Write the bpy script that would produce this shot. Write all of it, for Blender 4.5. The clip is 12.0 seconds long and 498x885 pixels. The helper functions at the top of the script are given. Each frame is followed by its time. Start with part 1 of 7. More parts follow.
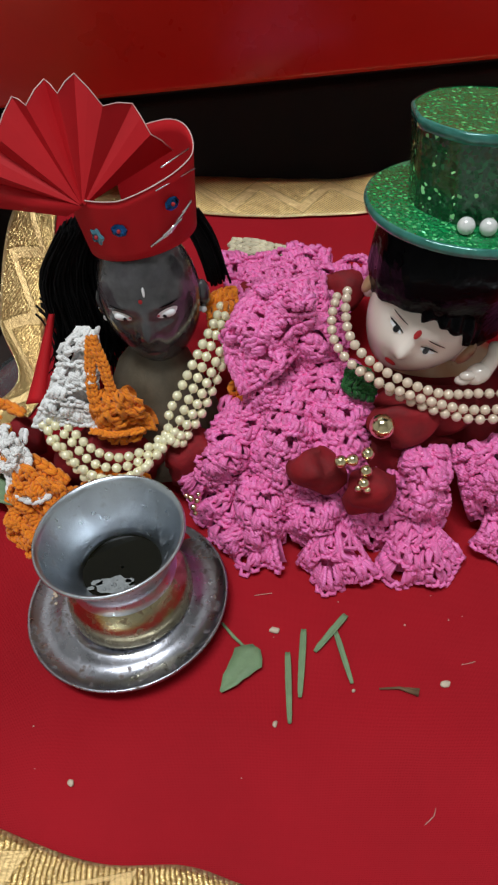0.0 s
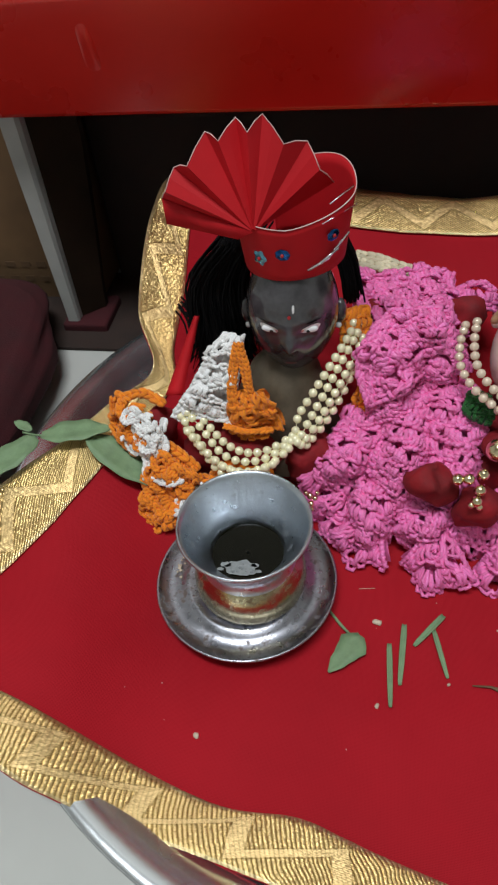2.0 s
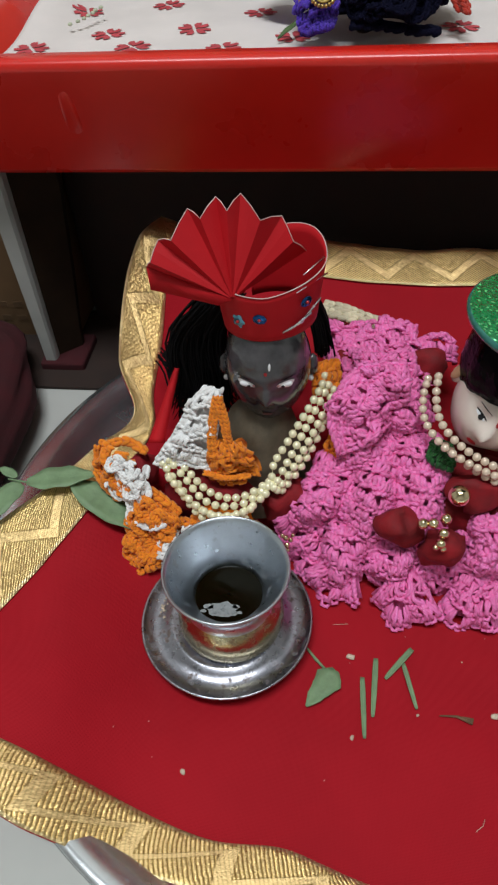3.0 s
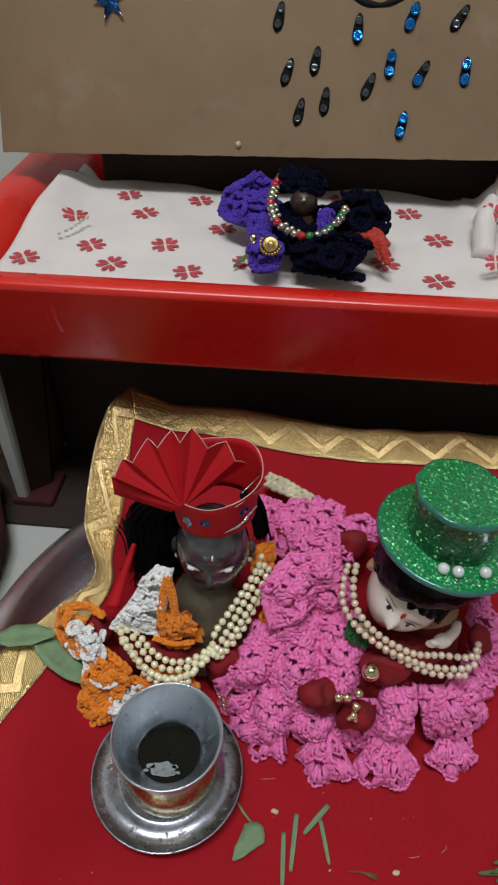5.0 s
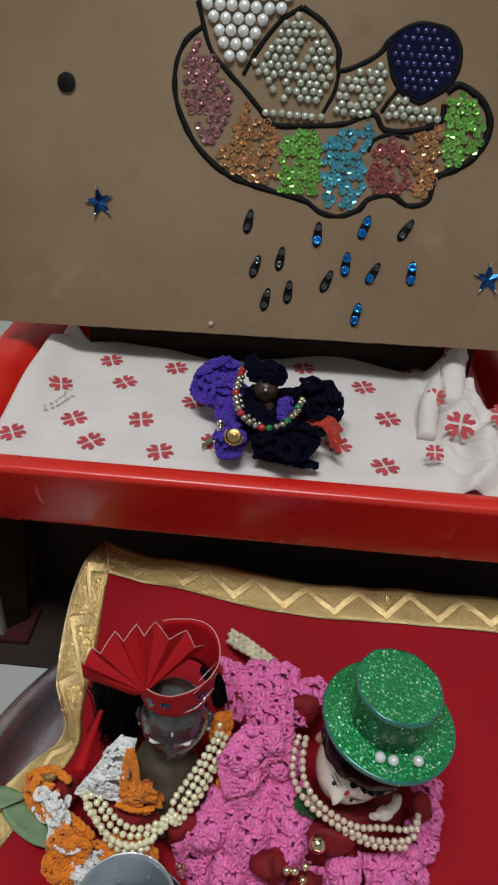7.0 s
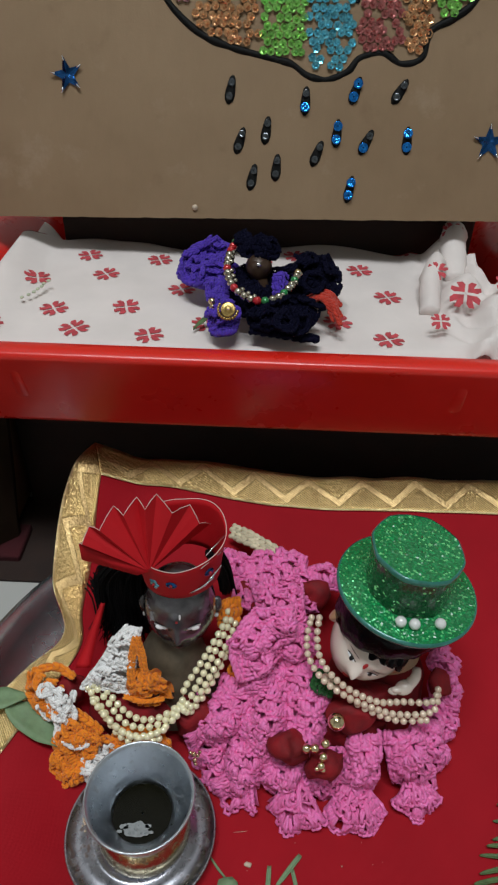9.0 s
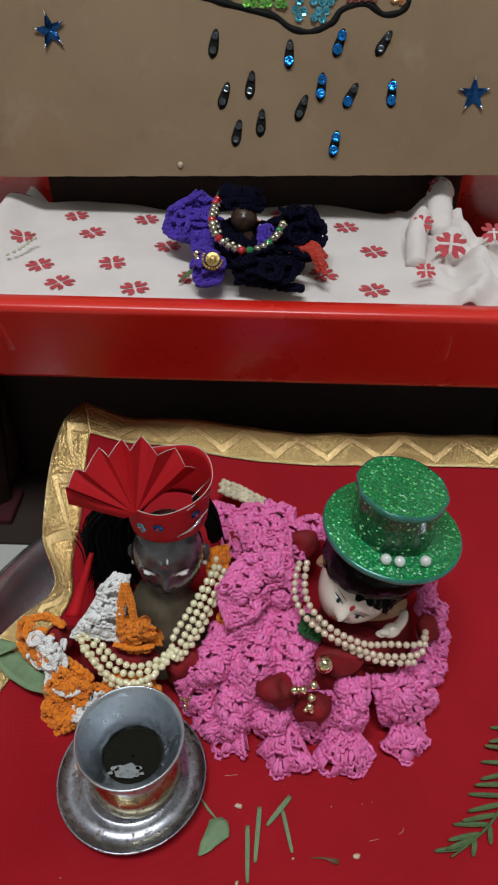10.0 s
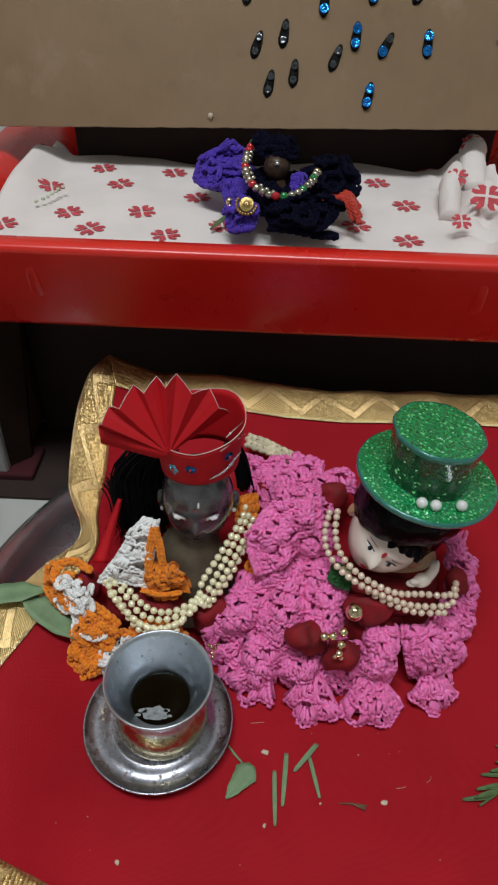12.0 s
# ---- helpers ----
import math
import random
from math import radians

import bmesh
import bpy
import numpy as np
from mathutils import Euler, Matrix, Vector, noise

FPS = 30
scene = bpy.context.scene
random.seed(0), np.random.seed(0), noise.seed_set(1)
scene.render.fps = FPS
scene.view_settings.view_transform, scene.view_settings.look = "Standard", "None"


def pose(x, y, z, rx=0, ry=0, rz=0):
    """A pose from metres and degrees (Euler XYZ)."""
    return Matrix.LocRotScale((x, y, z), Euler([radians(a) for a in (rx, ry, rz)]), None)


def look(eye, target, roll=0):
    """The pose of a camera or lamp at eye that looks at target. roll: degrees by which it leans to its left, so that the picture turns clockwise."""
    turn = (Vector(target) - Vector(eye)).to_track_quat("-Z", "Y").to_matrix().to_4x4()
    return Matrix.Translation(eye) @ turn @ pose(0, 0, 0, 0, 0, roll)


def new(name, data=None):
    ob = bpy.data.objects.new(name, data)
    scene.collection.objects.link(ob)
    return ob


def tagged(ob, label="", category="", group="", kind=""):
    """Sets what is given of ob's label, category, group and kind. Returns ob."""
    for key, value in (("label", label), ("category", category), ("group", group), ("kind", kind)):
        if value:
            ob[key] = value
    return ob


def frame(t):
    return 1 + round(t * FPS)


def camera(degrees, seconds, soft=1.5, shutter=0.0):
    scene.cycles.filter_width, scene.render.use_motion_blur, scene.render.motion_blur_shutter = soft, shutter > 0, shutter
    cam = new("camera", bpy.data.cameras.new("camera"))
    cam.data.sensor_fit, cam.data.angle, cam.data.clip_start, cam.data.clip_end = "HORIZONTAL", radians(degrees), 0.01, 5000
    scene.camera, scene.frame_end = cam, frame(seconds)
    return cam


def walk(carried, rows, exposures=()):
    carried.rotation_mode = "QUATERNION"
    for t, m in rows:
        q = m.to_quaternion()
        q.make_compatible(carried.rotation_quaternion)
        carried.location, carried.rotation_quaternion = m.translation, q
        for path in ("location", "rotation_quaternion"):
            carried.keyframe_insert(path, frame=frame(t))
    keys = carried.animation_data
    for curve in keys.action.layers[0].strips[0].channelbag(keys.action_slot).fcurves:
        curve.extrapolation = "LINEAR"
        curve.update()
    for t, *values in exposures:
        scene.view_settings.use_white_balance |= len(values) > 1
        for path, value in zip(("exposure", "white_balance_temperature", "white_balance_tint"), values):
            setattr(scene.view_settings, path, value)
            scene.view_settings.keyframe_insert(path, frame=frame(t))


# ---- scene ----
cam = camera(40.6, 12.0, soft=2.3)
METRES, EYE, TILT, LEAN, TURN = 0.33, 0.165, -43.0, 0.0, 0.0
PATH = [
    (0, (0.02, -0.015, 0.218), (-0.173, 1.413, -1.169), -8.1),
    (0.5, (0.009, -0.01, 0.23), (-0.282, 1.387, -1.171), -5.6),
    (1, (-0.005, -0.02, 0.236), (-0.38, 1.334, -1.187), -6.6),
    (1.5, (-0.004, -0.025, 0.24), (-0.353, 1.333, -1.186), -7.0),
    (2, (-0.01, -0.026, 0.248), (-0.319, 1.326, -1.194), -6.4),
    (2.5, (-0.014, -0.024, 0.265), (-0.275, 1.355, -1.159), -4.9),
    (3, (-0.014, -0.027, 0.271), (-0.222, 1.36, -1.154), -3.9),
    (3.2, (-0.009, -0.034, 0.273), (-0.186, 1.363, -1.147), -2.9),
    (4.8, (-0.004, -0.026, 0.341), (-0.105, 1.48, -0.971), 1.1),
    (5, (-0.003, -0.022, 0.347), (-0.121, 1.496, -0.95), 1.1),
    (5.5, (-0.001, -0.017, 0.375), (-0.1, 1.542, -0.874), 2.2),
    (6, (-0.003, -0.011, 0.394), (-0.088, 1.591, -0.8), 3.0),
    (6.5, (-0.005, -0.004, 0.417), (-0.08, 1.626, -0.739), 3.3),
    (7, (0.006, -0.01, 0.421), (-0.079, 1.622, -0.732), 3.1),
    (7.2, (0.008, -0.013, 0.425), (-0.086, 1.635, -0.704), 2.8),
    (8.8, (-0.002, -0.016, 0.375), (-0.042, 1.555, -0.861), 1.8),
    (9, (-0.001, -0.02, 0.369), (-0.025, 1.548, -0.872), 1.7),
    (9.5, (0.001, -0.026, 0.36), (-0.009, 1.535, -0.891), 0.9),
    (10, (0.006, -0.035, 0.352), (-0.012, 1.518, -0.908), 1.1),
    (10.5, (0.018, -0.045, 0.345), (-0.036, 1.504, -0.918), 0.9),
    (11, (0.022, -0.049, 0.343), (-0.06, 1.496, -0.924), 1.1),
    (11.5, (0.014, -0.049, 0.341), (-0.052, 1.492, -0.933), 1.3),
    (12, (-0.007, -0.047, 0.332), (-0.038, 1.488, -0.95), 1.8),
]
walk(cam, [(t, look(eye, target, roll)) for t, eye, target, roll in PATH], [(0.0, 0.0), (3.2, -0.05), (4.8, -0.2), (7.2, -0.3), (8.8, -0.25), (12.0, -0.2)])

# ---- light and room ----
world = bpy.data.worlds.new("room_air")
scene.world = world
world.use_nodes = True
world.node_tree.nodes["Background"].inputs[0].default_value = (0.9, 0.95, 1.0, 1)
world.node_tree.nodes["Background"].inputs[1].default_value = 0.012
scene.view_settings.exposure = 0.0
LAMP_POWER = 41.0


# ---- mesh tools ----
class MB:
    """Collects vertices, faces and material indices of one mesh."""

    def __init__(self):
        self.v, self.f, self.m, self.uv = [], [], [], {}

    def grid(self, pts, nu, nv, mat=0, close_u=False, uvs=None):
        """pts[j*nu+i]: nv rows of nu points."""
        b = len(self.v)
        self.v.extend([tuple(p) for p in pts])
        if uvs is not None:
            for k, c in enumerate(uvs):
                self.uv[b + k] = c
        for j in range(nv - 1):
            for i in range(nu if close_u else nu - 1):
                i2 = (i + 1) % nu
                self.f.append((b + j * nu + i, b + j * nu + i2, b + (j + 1) * nu + i2, b + (j + 1) * nu + i))
                self.m.append(mat)
        return b

    def cap(self, idx, mat=0, flip=False):
        idx = list(idx)
        self.f.append(tuple(reversed(idx)) if flip else tuple(idx))
        self.m.append(mat)

    def tube(self, path, radii, n=8, mat=0, caps=True):
        path = [Vector(p) for p in path]
        k = len(path)
        if not hasattr(radii, "__len__"):
            radii = [radii] * k
        pts, side = [], None
        for j, p in enumerate(path):
            d = (path[min(j + 1, k - 1)] - path[max(j - 1, 0)])
            d = d.normalized() if d.length > 1e-9 else Vector((0, 0, 1))
            if side is None:
                side = d.orthogonal().normalized()
            side = (side - d * side.dot(d))
            side = side.normalized() if side.length > 1e-9 else d.orthogonal().normalized()
            up = d.cross(side)
            for i in range(n):
                a = 2 * math.pi * i / n
                pts.append(p + (side * math.cos(a) + up * math.sin(a)) * radii[j])
        b = self.grid(pts, n, k, mat, True)
        if caps:
            self.cap(range(b, b + n), mat, True)
            self.cap(range(b + (k - 1) * n, b + k * n), mat)

    def capsule(self, a, b, r, mat=0, n=5, fat=1.0):
        a, b = Vector(a), Vector(b)
        d = b - a
        self.tube([a, a + d * 0.16, a + d * 0.5, b - d * 0.16, b], [r * 0.3, r * 0.85, r * fat, r * 0.85, r * 0.3], n, mat)

    def lathe(self, profile, n=48, mat=0, m=None):
        pts = []
        for r, z in profile:
            for i in range(n):
                a = 2 * math.pi * i / n
                p = Vector((r * math.cos(a), r * math.sin(a), z))
                pts.append(m @ p if m is not None else p)
        return self.grid(pts, n, len(profile), mat, True)

    def ball(self, c, r, n=12, k=7, mat=0, m=None):
        prof = [(max(1e-5, math.sin(math.pi * j / k)), -math.cos(math.pi * j / k)) for j in range(k + 1)]
        if hasattr(r, "__len__"):
            s = Matrix.Diagonal((*r, 1))
        else:
            s = Matrix.Diagonal((r, r, r, 1))
        mm = Matrix.Translation(c) @ (m if m is not None else Matrix.Identity(4)) @ s
        self.lathe(prof, n, mat, mm)

    def box(self, c, s, mat=0, m=None):
        cx, cy, cz = c
        hx, hy, hz = s[0] / 2, s[1] / 2, s[2] / 2
        b = len(self.v)
        for x in (-hx, hx):
            for y in (-hy, hy):
                for z in (-hz, hz):
                    p = Vector((cx + x, cy + y, cz + z))
                    self.v.append(tuple(m @ p if m is not None else p))
        for q in ((0, 1, 3, 2), (4, 6, 7, 5), (0, 4, 5, 1), (2, 3, 7, 6), (0, 2, 6, 4), (1, 5, 7, 3)):
            self.f.append(tuple(b + i for i in q))
            self.m.append(mat)

    def mesh(self, name, mats, smooth=True):
        me = bpy.data.meshes.new(name)
        me.from_pydata(self.v, [], self.f)
        for mt in mats:
            me.materials.append(mt)
        me.polygons.foreach_set("material_index", self.m)
        me.polygons.foreach_set("use_smooth", [smooth] * len(self.f))
        if self.uv:
            lay = me.uv_layers.new(name="UVMap")
            for lp in me.loops:
                lay.data[lp.index].uv = self.uv.get(lp.vertex_index, (0, 0))
        me.validate()
        me.update()
        return me


def put(name, mb, mats, parent=None, label="", category="", group="", kind="", smooth=True, bevel=0.0, solid=0.0, sharp=None):
    ob = new(name, mb.mesh(name, mats if isinstance(mats, (list, tuple)) else [mats], smooth))
    if parent is not None:
        ob.parent = parent
    if solid:
        md = ob.modifiers.new("thickness", "SOLIDIFY")
        md.thickness, md.offset = solid, -1
    if bevel:
        md = ob.modifiers.new("rounded", "BEVEL")
        md.width, md.segments, md.limit_method = bevel, 3, "ANGLE"
    return tagged(ob, label, category, group, kind)


def empty(name, at, label, category, group="", kind=""):
    ob = new(name)
    ob.empty_display_size = 0.01
    ob.location = at
    return tagged(ob, label, category, group, kind)


def under(ob, parent):
    """Make ob a part of parent, keeping its place in the world."""
    ob.parent = parent
    ob.matrix_parent_inverse = Matrix.Translation(parent.location).inverted()
    return ob


def spline(pts, n):
    """n points along a smooth curve through pts."""
    P = [Vector(p) for p in pts]
    L = [0.0]
    for a, b in zip(P, P[1:]):
        L.append(L[-1] + max((b - a).length, 1e-6))
    out = []
    for k in range(n):
        s = L[-1] * k / (n - 1)
        i = max(j for j in range(len(P) - 1) if L[j] <= s + 1e-12)
        u = (s - L[i]) / (L[i + 1] - L[i])
        p0, p1, p2, p3 = P[max(i - 1, 0)], P[i], P[i + 1], P[min(i + 2, len(P) - 1)]
        out.append(0.5 * ((2 * p1) + (p2 - p0) * u + (2 * p0 - 5 * p1 + 4 * p2 - p3) * u * u + (3 * p1 - p0 - 3 * p2 + p3) * u ** 3))
    return out


def sstep(a, b, v):
    u = min(1.0, max(0.0, (v - a) / (b - a)))
    return u * u * (3 - 2 * u)


def nz(x, y, z=0.0, s=1.0):
    return noise.noise(Vector((x * s, y * s, z * s)))


# ---- materials ----
class Nodes:
    def __init__(self, name, rough=0.5, metal=0.0):
        self.mat = bpy.data.materials.new(name)
        self.mat.use_nodes = True
        self.t = self.mat.node_tree
        self.b = self.t.nodes["Principled BSDF"]
        self.b.inputs["Roughness"].default_value = rough
        self.b.inputs["Metallic"].default_value = metal

    def n(self, kind, **kw):
        nd = self.t.nodes.new(kind)
        for k, v in kw.items():
            if k.startswith("i_"):
                key = k[2:]
                key = int(key) if key.isdigit() else key.replace("_", " ")
                nd.inputs[key].default_value = v
            elif k == "operation":
                nd.operation = v
            elif k == "wave_type":
                nd.wave_type = v
            elif k == "bands_direction":
                nd.bands_direction = v
            elif k == "feature":
                nd.feature = v
        return nd

    def l(self, a, b):
        self.t.links.new(a, b)

    def coords(self, kind="Object"):
        return self.n("ShaderNodeTexCoord").outputs[kind]

    def noise(self, scale, detail=3.0, co=None, rough=0.55):
        nd = self.n("ShaderNodeTexNoise", i_Scale=scale, i_Detail=detail, i_Roughness=rough)
        self.l(co if co is not None else self.coords(), nd.inputs["Vector"])
        return nd.outputs["Fac"]

    def ramp(self, fac, stops):
        nd = self.n("ShaderNodeValToRGB")
        el = nd.color_ramp.elements
        while len(el) < len(stops):
            el.new(0.5)
        for e, (p, c) in zip(el, stops):
            e.position, e.color = p, (*c, 1) if len(c) == 3 else c
        self.l(fac, nd.inputs["Fac"])
        return nd.outputs["Color"]

    def mix(self, fac, a, b):
        nd = self.n("ShaderNodeMix")
        nd.data_type = "RGBA"
        ins = [s for s in nd.inputs if s.enabled]
        for k, (s, val) in enumerate(zip(ins, (fac, a, b))):
            if hasattr(val, "links"):
                self.l(val, s)
            elif k == 0:
                s.default_value = val
            else:
                s.default_value = (*val, 1) if hasattr(val, "__len__") else (val, val, val, 1)
        return [o for o in nd.outputs if o.enabled][0]

    def math(self, op, a, b=0.0):
        nd = self.n("ShaderNodeMath", operation=op)
        for s, val in zip(nd.inputs, (a, b)):
            if hasattr(val, "links"):
                self.l(val, s)
            else:
                s.default_value = val
        return nd.outputs[0]

    def bump(self, height, strength=0.3, dist=0.0005):
        nd = self.n("ShaderNodeBump", i_Strength=strength, i_Distance=dist)
        self.l(height, nd.inputs["Height"])
        self.l(nd.outputs["Normal"], self.b.inputs["Normal"])
        return nd

    def color(self, sock):
        if hasattr(sock, "links"):
            self.l(sock, self.b.inputs["Base Color"])
        else:
            self.b.inputs["Base Color"].default_value = (*sock, 1)
        return self


def shade(c, k):
    return tuple(min(1.0, x * k) for x in c)


def plain(name, col, rough=0.5, metal=0.0, scale=60.0, amount=0.25, bump=0.15, dist=0.0004, fine=900.0, coat=0.0, spec=0.5):
    """A surface with patchy tone, fine grain and varied gloss."""
    s = Nodes(name, rough, metal)
    a, f = s.noise(scale, 4), s.noise(fine, 2)
    s.color(s.ramp(a, [(0.25, shade(col, 1 - amount)), (0.75, shade(col, 1 + amount * 0.6))]))
    r = s.math("ADD", s.math("MULTIPLY", s.math("SUBTRACT", a, 0.5), 0.3), rough)
    s.l(r, s.b.inputs["Roughness"])
    s.bump(f, bump, dist)
    s.b.inputs["Specular IOR Level"].default_value = spec
    if coat:
        s.b.inputs["Coat Weight"].default_value = coat
        s.b.inputs["Coat Roughness"].default_value = 0.12
    return s.mat


def yarn(name, col, rough=0.75, sheen=0.25, spec=0.3):
    """Spun yarn: twisted plies and a little tone change from stitch to stitch."""
    s = Nodes(name, rough)
    isl = s.n("ShaderNodeNewGeometry").outputs["Random Per Island"]
    base = s.ramp(isl, [(0.0, shade(col, 0.78)), (0.5, col), (1.0, shade(col, 1.18))])
    f = s.noise(1500.0, 3)
    s.color(s.mix(s.math("MULTIPLY", f, 0.22), base, shade(col, 0.6)))
    w = s.n("ShaderNodeTexWave", i_Scale=420.0, i_Distortion=6.0, i_Detail=2.0)
    w.bands_direction = "DIAGONAL"
    s.l(s.coords(), w.inputs["Vector"])
    s.bump(s.math("ADD", w.outputs["Fac"], f), 0.45, 0.0003)
    s.b.inputs["Sheen Weight"].default_value = sheen
    s.b.inputs["Sheen Roughness"].default_value = 0.5
    s.b.inputs["Specular IOR Level"].default_value = spec
    return s.mat


def cloth_red():
    s = Nodes("red_cloth", 0.62)
    a, b = s.noise(14.0, 4), s.noise(90.0, 3)
    c1 = s.ramp(a, [(0.25, (0.325, 0.0064, 0.0135)), (0.75, (0.435, 0.0090, 0.0185))])
    s.color(s.mix(s.math("MULTIPLY", b, 0.25), c1, (0.29, 0.007, 0.013)))
    wv = [s.n("ShaderNodeTexWave", i_Scale=700.0, i_Distortion=1.0), s.n("ShaderNodeTexWave", i_Scale=700.0, i_Distortion=1.0)]
    wv[1].bands_direction = "Y"
    for w in wv:
        s.l(s.coords(), w.inputs["Vector"])
    s.bump(s.math("ADD", s.math("ADD", wv[0].outputs["Fac"], wv[1].outputs["Fac"]), s.noise(60.0, 3)), 0.25, 0.0003)
    s.b.inputs["Specular IOR Level"].default_value = 0.10
    return s.mat


def gold_lace():
    """Woven metallic ribbon: satin zigzag lines between ribbed fields; UV in metres along and across."""
    s = Nodes("gold_lace", 0.30, 0.94)
    sep = s.n("ShaderNodeSeparateXYZ")
    s.l(s.coords("UV"), sep.inputs[0])
    u, v = sep.outputs[0], sep.outputs[1]
    tri = s.math("PINGPONG", u, 0.0175)
    d = s.math("ABSOLUTE", s.math("SUBTRACT", s.math("MULTIPLY", tri, 0.72), s.math("SUBTRACT", v, 0.0042)))
    satin = s.math("LESS_THAN", d, 0.0023)
    seam = s.math("MULTIPLY", s.math("GREATER_THAN", d, 0.0022), s.math("LESS_THAN", d, 0.0029))
    rim = s.math("GREATER_THAN", s.math("ABSOLUTE", s.math("SUBTRACT", v, 0.0105)), 0.0094)
    ribc = s.math("ADD", s.math("MULTIPLY", u, 0.55), v)
    rib = s.math("ABSOLUTE", s.math("SINE", s.math("MULTIPLY", ribc, 3300.0)))
    thread = s.math("ABSOLUTE", s.math("SINE", s.math("MULTIPLY", s.math("SUBTRACT", u, s.math("MULTIPLY", v, 0.3)), 4200.0)))
    ribh = s.mix(satin, rib, 1.0)
    hgt = s.math("SUBTRACT", s.math("ADD", ribh, s.math("MULTIPLY", thread, 0.25)), seam)
    sp = s.noise(2400.0, 2, s.coords("UV"))
    big = s.noise(38.0, 3)
    col = s.ramp(rib, [(0.0, (0.32, 0.18, 0.055)), (0.45, (0.78, 0.52, 0.18)), (1.0, (0.95, 0.70, 0.33))])
    col = s.mix(s.math("MULTIPLY", satin, 0.6), col, (0.88, 0.65, 0.33))
    col = s.mix(s.math("MULTIPLY", seam, 0.5), col, (0.40, 0.24, 0.08))
    col = s.mix(s.math("MULTIPLY", rim, 0.7), col, (1.0, 0.80, 0.45))
    col = s.mix(s.math("MULTIPLY", big, 0.25), col, (0.52, 0.32, 0.11))
    s.color(col)
    s.l(s.math("ADD", s.math("ADD", s.math("MULTIPLY", sp, 0.26), 0.20), s.math("MULTIPLY", satin, 0.14)), s.b.inputs["Roughness"])
    s.bump(s.math("ADD", hgt, s.math("MULTIPLY", sp, 0.5)), 0.55, 0.0004)
    # a few threads turn their shine aside
    vo = s.n("ShaderNodeTexVoronoi", i_Scale=1500.0)
    s.l(s.coords("UV"), vo.inputs["Vector"])
    jit = s.n("ShaderNodeVectorMath", operation="MULTIPLY_ADD")
    s.l(vo.outputs["Color"], jit.inputs[0])
    jit.inputs[1].default_value = (0.44, 0.44, 0.44)
    jit.inputs[2].default_value = (-0.22, -0.22, -0.22)
    sat = s.n("ShaderNodeVectorMath", operation="SCALE")
    s.l(jit.outputs[0], sat.inputs[0])
    s.l(s.math("SUBTRACT", 1.0, s.math("MULTIPLY", satin, 0.25)), sat.inputs["Scale"])
    add = s.n("ShaderNodeVectorMath", operation="ADD")
    s.l(s.b.inputs["Normal"].links[0].from_socket, add.inputs[0])
    s.l(sat.outputs[0], add.inputs[1])
    nrm = s.n("ShaderNodeVectorMath", operation="NORMALIZE")
    s.l(add.outputs[0], nrm.inputs[0])
    s.l(nrm.outputs[0], s.b.inputs["Normal"])
    return s.mat


def glitter(name, base, flake, dens=1500.0, rare=0.86, metal=0.55):
    s = Nodes(name, 0.22)
    vo = s.n("ShaderNodeTexVoronoi", i_Scale=dens)
    s.l(s.coords(), vo.inputs["Vector"])
    rnd = s.n("ShaderNodeSeparateColor")
    s.l(vo.outputs["Color"], rnd.inputs[0])
    r0, r1 = rnd.outputs[0], rnd.outputs[1]
    on = s.math("GREATER_THAN", r0, rare)
    col = s.ramp(r1, [(0.0, shade(base, 0.75)), (0.6, base), (1.0, shade(base, 1.6))])
    col = s.mix(on, col, flake)
    s.color(col)
    s.l(s.math("MULTIPLY", s.math("GREATER_THAN", r0, 0.35), metal), s.b.inputs["Metallic"])
    # every flake lies at its own slant
    geo = s.n("ShaderNodeNewGeometry")
    jit = s.n("ShaderNodeVectorMath", operation="MULTIPLY_ADD")
    s.l(vo.outputs["Color"], jit.inputs[0])
    jit.inputs[1].default_value = (0.9, 0.9, 0.9)
    jit.inputs[2].default_value = (-0.45, -0.45, -0.45)
    add = s.n("ShaderNodeVectorMath", operation="ADD")
    s.l(geo.outputs["Normal"], add.inputs[0])
    s.l(jit.outputs[0], add.inputs[1])
    nrm = s.n("ShaderNodeVectorMath", operation="NORMALIZE")
    s.l(add.outputs[0], nrm.inputs[0])
    s.l(nrm.outputs[0], s.b.inputs["Normal"])
    s.b.inputs["Coat Weight"].default_value = 0.7
    s.b.inputs["Coat Roughness"].default_value = 0.08
    return s.mat


def steel(name, col=(0.55, 0.56, 0.58), rust=0.5, rough=0.24):
    s = Nodes(name, rough, 1.0)
    big, mid, fine = s.noise(70.0, 5), s.noise(260.0, 5), s.noise(1500.0, 2)
    spots = s.ramp(s.math("ADD", s.math("MULTIPLY", mid, 0.7), s.math("MULTIPLY", big, 0.4)), [(0.60, (0, 0, 0)), (0.68, (1, 1, 1))])
    st = s.math("MULTIPLY", spots, rust)
    base = s.ramp(big, [(0.3, shade(col, 0.8)), (0.7, col)])
    s.color(s.mix(st, base, (0.10, 0.065, 0.045)))
    s.l(s.math("ADD", s.math("ADD", s.math("MULTIPLY", st, 0.4), s.math("MULTIPLY", mid, 0.18)), rough - 0.06), s.b.inputs["Roughness"])
    s.l(s.math("SUBTRACT", 1.0, s.math("MULTIPLY", st, 0.8)), s.b.inputs["Metallic"])
    s.bump(s.math("ADD", fine, s.math("MULTIPLY", st, -1.5)), 0.12, 0.0003)
    return s.mat


